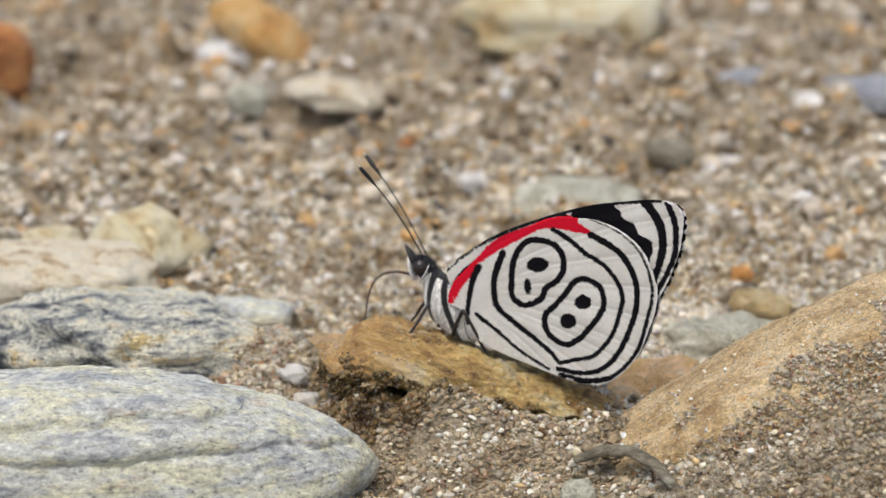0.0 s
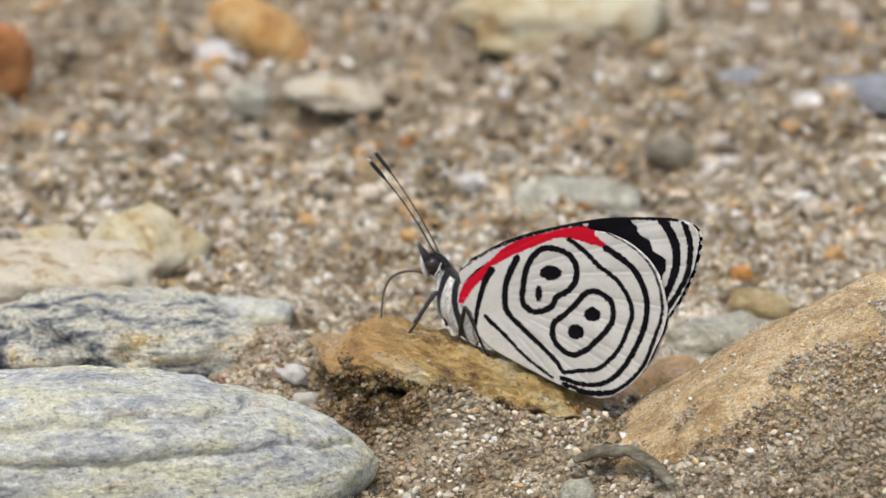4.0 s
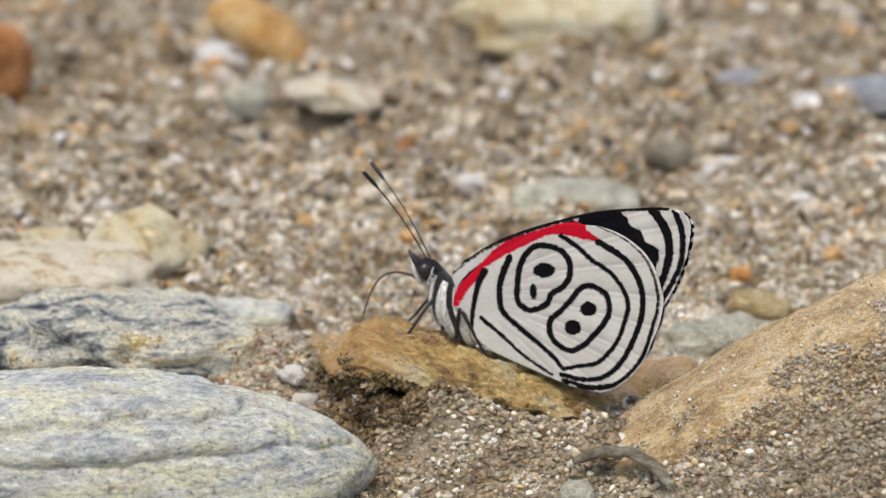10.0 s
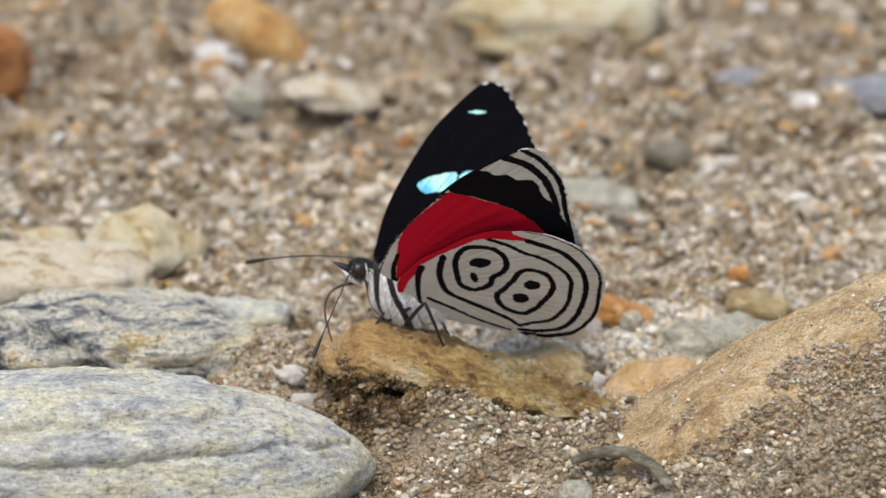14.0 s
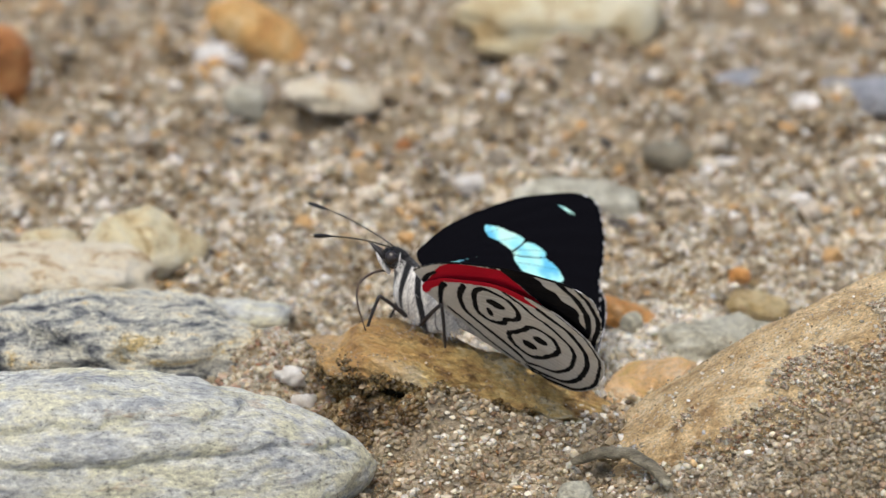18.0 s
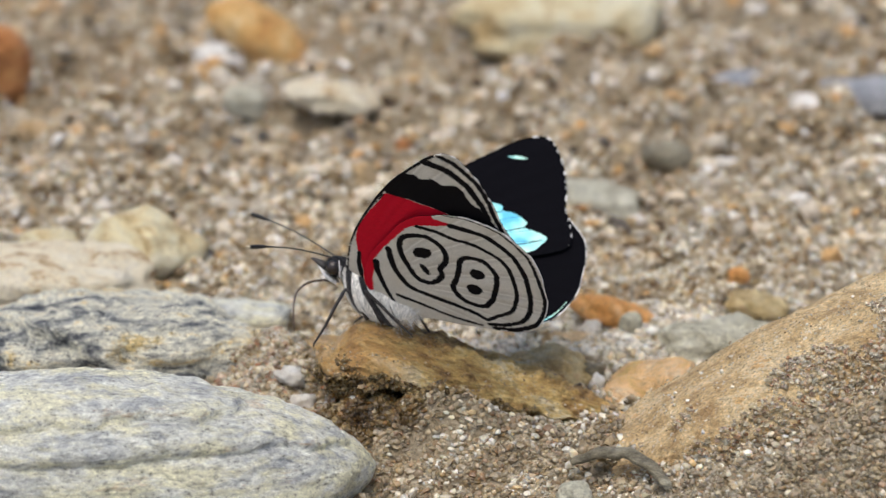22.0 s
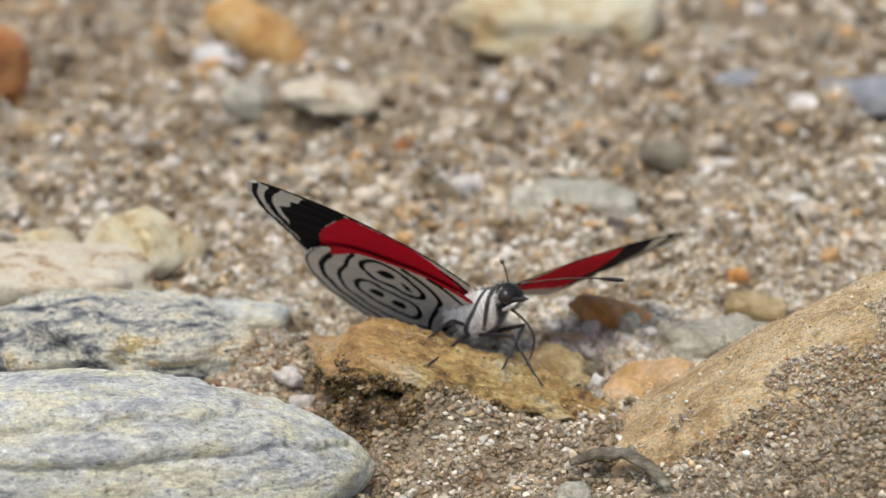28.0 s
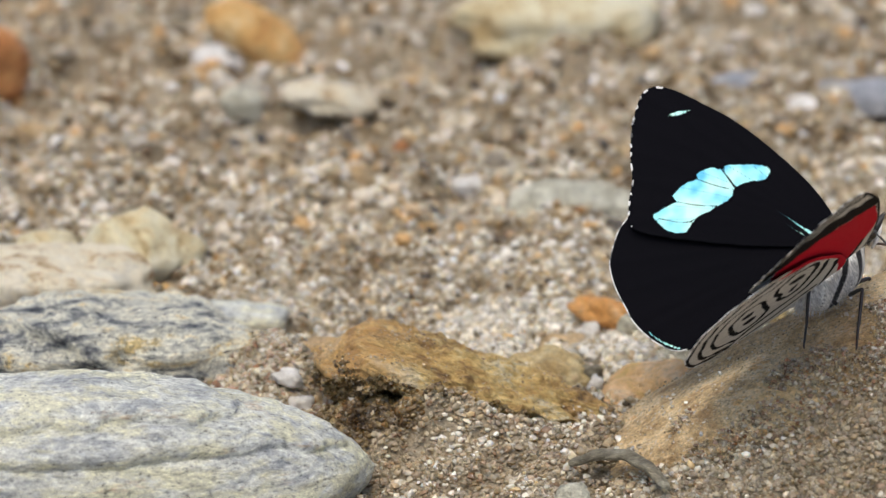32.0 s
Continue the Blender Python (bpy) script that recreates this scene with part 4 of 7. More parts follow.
def wing_materials():
    under = Mat("wing_underside", 0.75, 0.06)
    c = under.coords()
    scales = under.noise(under.stretch(c, (1, 1, 1)), 0.00009, 3, 0.8)
    rag = under.math("MULTIPLY_ADD", under.noise(under.stretch(c, (0.55, 1, 1), (0, 0, radians(40))), 0.00016, 5, 0.85), 0.5, -0.25)
    pale = under.ramp(under.noise(c, 0.003, 4, 0.6), (0.3, (0.555, 0.535, 0.475)), (0.7, (0.70, 0.68, 0.62)))
    # Pale vein lines; the darker line beside each paints the pleat's shading.
    pale = under.mix(under.ramp(under.attr("vein"), (0.0, 0.7), (0.07, 0.0)), under.mix(under.ramp(under.attr("vein"), (0.08, 0.0), (0.16, 0.3), (0.4, 0.0)), pale, (0.40, 0.37, 0.33)), (0.84, 0.82, 0.79))
    pale = under.mix(0.35, pale, under.ramp(scales, (0.3, 0.55), (0.7, 1.35)), "MULTIPLY")
    red = under.mix(0.5, (0.58, 0.008, 0.026), under.ramp(scales, (0.3, 0.5), (0.7, 1.3)), "MULTIPLY")
    col = under.mix(under.ramp(under.math("ADD", under.attr("red"), rag), (0.0, 0.0), (0.03, 1.0)), pale, red)
    col = under.mix(under.ramp(under.math("ADD", under.attr("ink"), rag), (0.0, 0.0), (0.05, 1.0)), col, (0.006, 0.0055, 0.007))
    dash = under.ramp(under.noise(c, 0.0009, 3, 0.6), (0.40, 0.15), (0.52, 0.9))
    col = under.mix(under.math("MULTIPLY", under.ramp(under.attr("fringe"), (0.0, 0.0), (0.03, 1.0)), dash), col, (0.78, 0.77, 0.75))
    under.set(Base_Color=col).bump(under.math("ADD", scales, under.math("MULTIPLY", under.attr("vein"), 0.5)), 0.00003, 0.6)
    over = Mat("wing_upperside", 0.8, 0.04)
    c = over.coords()
    scales = over.noise(c, 0.00009, 3, 0.8)
    rag = over.math("MULTIPLY_ADD", over.noise(c, 0.00018, 3, 0.8), 0.3, -0.15)
    black = over.mix(0.5, (0.003, 0.003, 0.0045), over.ramp(scales, (0.3, 0.4), (0.7, 1.5)), "MULTIPLY")
    shine = over.ramp(over.noise(c, 0.0022, 2, 0.5), (0.36, (0.14, 0.55, 0.80)), (0.48, (0.34, 0.82, 0.85)), (0.62, (0.58, 0.93, 0.80)))
    shine = over.mix(over.ramp(over.attr("vein"), (0.0, 0.75), (0.06, 0.0)), shine, (0.02, 0.12, 0.16))
    on = over.ramp(over.math("ADD", over.attr("shine"), rag), (0.0, 0.0), (0.06, 1.0))
    col = over.mix(on, black, shine)
    dash = over.ramp(over.noise(c, 0.0009, 3, 0.6), (0.40, 0.15), (0.52, 0.9))
    col = over.mix(over.math("MULTIPLY", over.ramp(over.attr("fringe"), (0.0, 0.0), (0.03, 1.0)), dash), col, (0.78, 0.77, 0.75))
    over.set(Base_Color=col, Metallic=over.math("MULTIPLY", on, 0.12)).bump(scales, 0.00003, 0.6)
    return [under.m, over.m]


M_WING = wing_materials()


def wing(name, parent, side, outline, ink, red, shine, cuts, veins, margin, label, cell=0.11):
    """One wing: a thin pleated membrane with its two faces; marks follow distances stored on the mesh."""
    ring = spline(outline, True)
    lo, hi = ring.min(0) - cell, ring.max(0) + cell
    gx, gy = np.arange(lo[0], hi[0] + cell, cell), np.arange(lo[1], hi[1] + cell, cell)
    X, Y = np.meshgrid(gx, gy, indexing="ij")
    pts = np.stack([X.ravel(), Y.ravel()], 1)
    d, near, _ = gap_to(pts, ring, True)
    ok = inside(pts, ring)
    snap = (~ok & (d < cell * 0.75)) | (ok & (d < cell * 0.3))
    pts[snap] = near[snap]
    use = ok | snap
    ny = len(gy)
    cells = []
    for i in range(len(gx) - 1):
        for j in range(ny - 1):
            q = (i * ny + j, (i + 1) * ny + j, (i + 1) * ny + j + 1, i * ny + j + 1)
            if all(use[k] for k in q):
                cells.append(q)
    cells = np.array(cells)
    ids = np.unique(cells)
    new_id = np.full(len(pts), -1)
    new_id[ids] = np.arange(len(ids))
    pts, cells = pts[ids], new_id[cells]
    n = len(pts)
    edge, _, along = gap_to(pts, ring, True)
    root = np.array(veins[0])
    vein = np.full(n, 9.0)
    for tip in veins[1:]:
        bend = (root + np.array(tip)) / 2 + np.array([0.5, 0.3])
        vein = np.minimum(vein, gap_to(pts, spline([root, bend, tip], False, 5))[0])
    vein += 0.12 * np.clip(4.5 - np.linalg.norm(pts - root, axis=1), 0, 9)
    z = 0.045 * np.exp(-(vein / 0.35) ** 2) * np.clip(np.linalg.norm(pts - root, axis=1) / 6, 0, 1)
    z += -0.0018 * (pts[:, 1] - 6) ** 2 + 0.05
    half = 0.025
    flat = np.stack([pts[:, 0], side * pts[:, 1]], 1)
    co = np.concatenate([np.c_[flat, z - half], np.c_[flat, z + half]]) * MM
    down, upw = cells[:, ::-1], cells + n
    if side < 0:
        down, upw = down[:, ::-1], upw[:, ::-1]
    count = {}
    for q in cells:
        for k in range(4):
            e = (q[k], q[(k + 1) % 4])
            count[e] = 1
    rim = [e for e in count if (e[1], e[0]) not in count]
    rims = [(a, b, b + n, a + n) if side > 0 else (b, a, a + n, b + n) for a, b in rim]
    faces = [tuple(map(int, f)) for f in (*down, *upw, *rims)]
    me = bpy.data.meshes.new(name)
    me.from_pydata(co.tolist(), [], faces)
    for m in M_WING:
        me.materials.append(m)
    slots = np.zeros(len(faces), np.int32)
    slots[len(cells):] = 1
    me.polygons.foreach_set("material_index", slots)
    lit = margin[0] < along
    dash = ((along * margin[2] + 0.25 * np.sin(along * 1.7)) % 1.0) < 0.5 + 0.12 * np.sin(along * 2.9)
    solid = (along > margin[3]) & (along < margin[4])
    fringe = np.where(solid, 0.1 - edge, np.where(lit & (along < margin[1]) & dash, 0.15 - edge, -0.2))
    glow = np.max([f(pts) for f in shine], 0)
    for f in cuts:
        glow = np.minimum(glow, -f(pts) * 2)
    for key, val in (("ink", np.max([f(pts) for f in ink], 0)), ("red", np.max([f(pts) for f in red], 0)), ("shine", glow), ("vein", vein), ("fringe", fringe)):
        at = me.attributes.new(key, "FLOAT", "POINT")
        at.data.foreach_set("value", np.concatenate([val, val]).astype(np.float32))
    ob = smooth(new(name, me))
    ob.parent = parent
    return tagged(ob, label)


HIND_VEINS = [(1.0, 0.9), (-5.5, 10.7), (-8.1, 10.2), (-10.0, 8.6), (-10.8, 6.6), (-11.2, 4.3), (-11.1, 3.0), (-10.2, 0.8), (-7.3, -0.4)]
FORE_VEINS = [(2.8, 1.0), (0.4, 16.2), (-1.4, 17.0), (-3.1, 15.7), (-4.4, 14.1), (-5.5, 12.3), (-6.7, 11.0), (-7.4, 10.0)]


def blob(name, parent, places, material, label="", seg=20):
    """A soft body along a line: rings of given half-width and half-height at places (x, z, half_width, half_height)."""
    bm = bmesh.new()
    rings = []
    for x, z, w, h in spline(places, False, 5):
        rings.append([bm.verts.new((x * MM, w * MM * math.cos(a), (z + h * math.sin(a)) * MM)) for a in (2 * math.pi * k / seg for k in range(seg))])
    for a, b in zip(rings, rings[1:]):
        for k in range(seg):
            bm.faces.new((a[k], a[(k + 1) % seg], b[(k + 1) % seg], b[k]))
    bm.faces.new(rings[0][::-1])
    bm.faces.new(rings[-1])
    bmesh.ops.recalc_face_normals(bm, faces=bm.faces)
    return smooth(part(name, bm, material, parent, label))


def tube(name, parent, line, radii, material, label="", seg=8):
    """A thin tapered limb along points in millimetres."""
    bm = bmesh.new()
    pts = [Vector(p) for p in line]
    rings = []
    for i, p in enumerate(pts):
        way = (pts[min(i + 1, len(pts) - 1)] - pts[max(i - 1, 0)]).normalized()
        u = way.cross(Vector((0.31, 0.9, 0.27))).normalized()
        v = way.cross(u)
        rings.append([bm.verts.new((p + (u * math.cos(a) + v * math.sin(a)) * radii[i]) * MM) for a in (2 * math.pi * k / seg for k in range(seg))])
    for a, b in zip(rings, rings[1:]):
        for k in range(seg):
            bm.faces.new((a[k], a[(k + 1) % seg], b[(k + 1) % seg], b[k]))
    bm.faces.new(rings[0][::-1])
    bm.faces.new(rings[-1])
    bmesh.ops.recalc_face_normals(bm, faces=bm.faces)
    return smooth(part(name, bm, material, parent, label))


def fur(name, pale, dark, bands, marked=False, back=500.0, sheen=0.3):
    k = Mat(name, 0.8, 0.15)
    c = k.coords()
    hair = k.noise(k.stretch(c, (1, 1, 0.2), (0, radians(35), 0)), 0.00013, 4, 0.8)
    w = k.t.nodes.new("ShaderNodeTexWave")
    w.inputs["Scale"].default_value = bands
    w.inputs["Distortion"].default_value, w.inputs["Detail"].default_value, w.inputs["Detail Scale"].default_value = 1.2, 3, 900
    k.put(k.stretch(c, (1, 0.0, 1), (0, radians(-25), 0)), w.inputs["Vector"])
    col = k.mix(k.ramp(w.outputs["Fac"], (0.62, 0.0), (0.75, 1.0)), pale, dark)
    z = k.t.nodes.new("ShaderNodeSeparateXYZ")
    k.put(c, z.inputs[0])
    col = k.mix(k.ramp(k.math("MULTIPLY_ADD", z.outputs[2], back, 0.30), (0.98, 0.0), (1.0, 1.0)), col, (0.02, 0.02, 0.022))
    if marked:
        col = k.mix(k.ramp(k.math("ADD", k.attr("ink"), k.math("MULTIPLY_ADD", hair, 0.3, -0.15)), (0.0, 0.0), (0.08, 1.0)), col, (0.014, 0.014, 0.016))
    col = k.mix(0.85, col, k.ramp(hair, (0.34, 0.35), (0.66, 1.35)), "MULTIPLY")
    k.set(Base_Color=col, Sheen_Weight=sheen)
    return k.bump(hair, 0.0001, 1.0).m


def plain(name, colour, rough, spec=0.5):
    k = Mat(name, rough, spec)
    n = k.noise(k.coords(), 0.0002, 4, 0.7)
    k.set(Base_Color=k.mix(0.6, colour, k.ramp(n, (0.3, 0.5), (0.7, 1.4)), "MULTIPLY"))
    return k.bump(n, 0.00003, 0.6).m


M_THORAX = fur("thorax_fur", (0.84, 0.82, 0.75), (0.72, 0.70, 0.64), 300, True, 480.0)
M_PALE_FUR = fur("pale_fur", (0.60, 0.58, 0.54), (0.45, 0.43, 0.40), 300)
M_DARK_FUR = fur("dark_fur", (0.022, 0.022, 0.025), (0.01, 0.01, 0.011), 300, False, 500.0, 0.0)
M_EYE = plain("dark_eye", (0.025, 0.018, 0.015), 0.18)
M_LEG = plain("dark_leg", (0.022, 0.018, 0.018), 0.5)
M_BLACK = plain("black_horn", (0.018, 0.016, 0.015), 0.5)
def ringed_horn():
    """Black horn with narrow pale rings along x and a pale tip."""
    k = Mat("ringed_horn", 0.45, 0.4)
    x = k.t.nodes.new("ShaderNodeSeparateXYZ")
    k.put(k.coords(), x.inputs[0])
    ring = k.ramp(k.math("FRACT", k.math("MULTIPLY", x.outputs[0], 2900.0)), (0.80, 0.0), (0.88, 0.35))
    ring = k.math("MULTIPLY", ring, k.ramp(k.math("MULTIPLY", x.outputs[0], 100.0), (0.60, 1.0), (0.64, 0.0)))
    tip = k.ramp(k.math("MULTIPLY", x.outputs[0], 100.0), (0.79, 0.0), (0.805, 0.8))
    k.set(Base_Color=k.mix(k.math("MAXIMUM", ring, tip), (0.014, 0.013, 0.012), (0.55, 0.48, 0.34)))
    return k.m


M_FEELER = ringed_horn()
M_WHITE = plain("white_scales", (0.75, 0.73, 0.70), 0.8)
M_THORAX_HAIR = plain("pale_hair", (0.62, 0.61, 0.58), 0.8, 0.2)
M_BROWN = plain("brown_horn", (0.06, 0.035, 0.02), 0.4)

butterfly = tagged(new("butterfly"), "black, white and red butterfly with turquoise-banded wings on a stone", "butterfly")
butterfly.location = (0, -0.029, 0.008)
fore_left = wing("forewing", butterfly, 1, FORE, FORE_INK, FORE_RED, FORE_SHINE, FORE_CUTS, FORE_VEINS, (16.5, 28, 1.15, 0, 0), "forewing, red, black and white below, black with a turquoise band above")
fore_right = wing("forewing", butterfly, -1, FORE, FORE_INK, FORE_RED, FORE_SHINE, FORE_CUTS, FORE_VEINS, (16.5, 28, 1.15, 0, 0), "forewing, red, black and white below, black with a turquoise band above")
hind_left = wing("hindwing", butterfly, 1, HIND, HIND_INK, HIND_RED, HIND_SHINE, [], HIND_VEINS, (12.5, 30, 0.85, 12.5, 27), "hindwing, pale below with black rings and dots, black above")
hind_right = wing("hindwing", butterfly, -1, HIND, HIND_INK, HIND_RED, HIND_SHINE, [], HIND_VEINS, (12.5, 30, 0.85, 12.5, 27), "hindwing, pale below with black rings and dots, black above")
thorax = blob("thorax", butterfly, [(-2.0, 0.0, 0.4, 0.4), (-1.5, -0.2, 0.75, 0.85), (-0.6, -0.4, 0.85, 1.25), (0.3, -0.3, 0.95, 1.45), (1.3, -0.12, 1.02, 1.62), (2.2, 0.05, 1.1, 1.55), (3.0, 0.42, 1.0, 1.28), (3.5, 0.85, 0.8, 0.92), (3.85, 1.1, 0.55, 0.62)], M_THORAX, "thorax of grey-white fur striped in black", 36)
marks = [stroke([(3.45, 2.1), (3.3, 1.3), (3.08, 0.6), (2.8, -0.1), (2.4, -0.8), (1.9, -1.3)], 0.3, 0.13), stroke([(3.7, 0.4), (3.3, -0.6), (2.6, -1.3), (1.3, -1.75)], 0.2, 0.14), stroke([(2.9, 1.2), (2.5, 0.3), (1.9, -0.6), (1.2, -1.4)], 0.03, 0.08),
         stroke([(2.5, 1.7), (2.35, 1.2), (1.6, 0.15), (0.55, -0.8), (-0.35, -1.7)], 0.24, 0.24), stroke([(0.3, 0.3), (-0.5, -0.7), (-1.1, -1.2)], 0.06, 0.1)]
side_view = np.array([(v.co.x / MM, v.co.z / MM) for v in thorax.data.vertices])
thorax.data.attributes.new("ink", "FLOAT", "POINT").data.foreach_set("value", np.max([f(side_view) for f in marks], 0).astype(np.float32))
blob("abdomen", butterfly, [(-0.6, 0.3, 0.75, 0.8), (-2.0, 0.6, 0.75, 0.8), (-3.5, 0.85, 0.72, 0.75), (-5.2, 1.0, 0.62, 0.65), (-6.6, 1.0, 0.42, 0.45), (-7.3, 1.0, 0.12, 0.12)], M_PALE_FUR, "slender grey-white abdomen")
head = blob("head", butterfly, [(3.4, 1.2, 0.4, 0.5), (3.75, 1.25, 0.62, 0.72), (4.35, 1.35, 0.66, 0.76), (4.85, 1.38, 0.55, 0.6), (5.2, 1.35, 0.25, 0.3)], M_DARK_FUR, "small black furry head")
for s in (1, -1):
    bm = bmesh.new()
    bmesh.ops.create_uvsphere(bm, u_segments=20, v_segments=14, radius=0.53 * MM)
    eye = smooth(part("eye", bm, M_EYE, head, "dark glossy eye"))
    eye.location = (4.5 * MM, s * 0.42 * MM, 1.38 * MM)
    tube("palp", head, [(4.9, s * 0.22, 1.2), (5.3, s * 0.2, 1.5), (5.7, s * 0.16, 1.76), (6.15, s * 0.12, 2.0)], [0.2, 0.22, 0.14, 0.02], M_BLACK, "black pointed palp")
    tube("palp_stripe", head, [(4.4, s * 0.3, 0.25), (4.85, s * 0.32, 0.65), (5.25, s * 0.3, 1.08), (5.6, s * 0.24, 1.55)], [0.1, 0.18, 0.15, 0.03], M_WHITE, "white lower edge of a palp")
    tube("eye_ring", head, [(4.0, s * 0.5, 1.85), (3.96, s * 0.66, 1.55), (3.93, s * 0.69, 1.2), (4.0, s * 0.6, 0.75)], [0.02, 0.05, 0.05, 0.03], M_WHITE, "white line behind the eye")


def hairs(name, parent, base, count, length, material, label, seed):
    """Fine soft hairs standing back off a furry part, joined."""
    rng = np.random.default_rng(seed)
    bm = bmesh.new()
    polys = base.data.polygons
    dark = base.data.attributes.get("ink")
    for i in rng.integers(0, len(polys), count):
        p = polys[int(i)]
        if dark and dark.data[p.vertices[0]].value > -0.15:
            continue
        c = p.center + Vector(rng.normal(0, 0.12, 3)) * MM
        way = (p.normal + Vector((-0.9, 0, -0.5)) + Vector(rng.normal(0, 0.3, 3))).normalized()
        side = way.cross(p.normal + Vector((0.01, 0.02, 0))).normalized() * 0.022 * MM
        tip = c + way * length * MM * rng.uniform(0.6, 1.2)
        bm.faces.new([bm.verts.new(q) for q in (c - side, c + side, tip)])
    return part(name, bm, material, parent, label)


hairs("hair", thorax, thorax, 1800, 0.6, M_THORAX_HAIR, "soft grey-white hair", 3)
hairs("hair", head, head, 700, 0.42, M_BLACK, "short black bristles", 4)


def feeler(parent, label):
    """An antenna along x: a fine ringed shaft with a flattened club at its end, slightly bowed."""
    n = 44
    pts, rad = [], []
    for k in range(n):
        u = k / (n - 1)
        pts.append((8.2 * u, 0, 0.28 * math.sin(math.pi * u)))
        club = max(0.0, (u - 0.76) / 0.24)
        rad.append(0.044 + 0.012 * (k % 2) + 0.1 * math.sin(math.pi * min(1.0, club * 0.92)) ** 0.8 if club else 0.044 + 0.012 * (k % 2))
    return tube("antenna", parent, pts, rad, M_FEELER, label, 8)


antenna_left = feeler(butterfly, "thin black clubbed antenna")
antenna_right = feeler(butterfly, "thin black clubbed antenna")
proboscis = tube("proboscis", butterfly, [(4.4 * u, 0, 1.5 * math.sin(math.pi * u ** 0.8)) for u in (k / 23 for k in range(24))], [0.095 - 0.045 * k / 23 for k in range(24)], M_BROWN, "thin dark curved tongue")


def leg(parent):
    """A jointed leg along x: thigh, then shin and toes as one piece that turns at the knee."""
    thigh = tube("leg", parent, [(0, 0, 0), (0.5, 0, 0.04), (1.6, 0, 0.06), (2.4, 0, 0.02), (2.6, 0, 0)], [0.13, 0.15, 0.14, 0.125, 0.1], M_LEG, "slim dark brown leg")
    shin = tube("shin", thigh, [(0, 0, 0), (0.3, 0, 0.02), (1.6, 0, 0.05), (2.6, 0, 0.02), (2.8, 0, 0), (3.6, 0, 0.05), (4.3, 0, 0.1), (4.5, 0, 0.02)], [0.105, 0.12, 0.115, 0.105, 0.09, 0.085, 0.07, 0.03], M_LEG)
    return thigh, shin


leg_ml, shin_ml = leg(butterfly)
leg_mr, shin_mr = leg(butterfly)
leg_hl, shin_hl = leg(butterfly)
leg_hr, shin_hr = leg(butterfly)



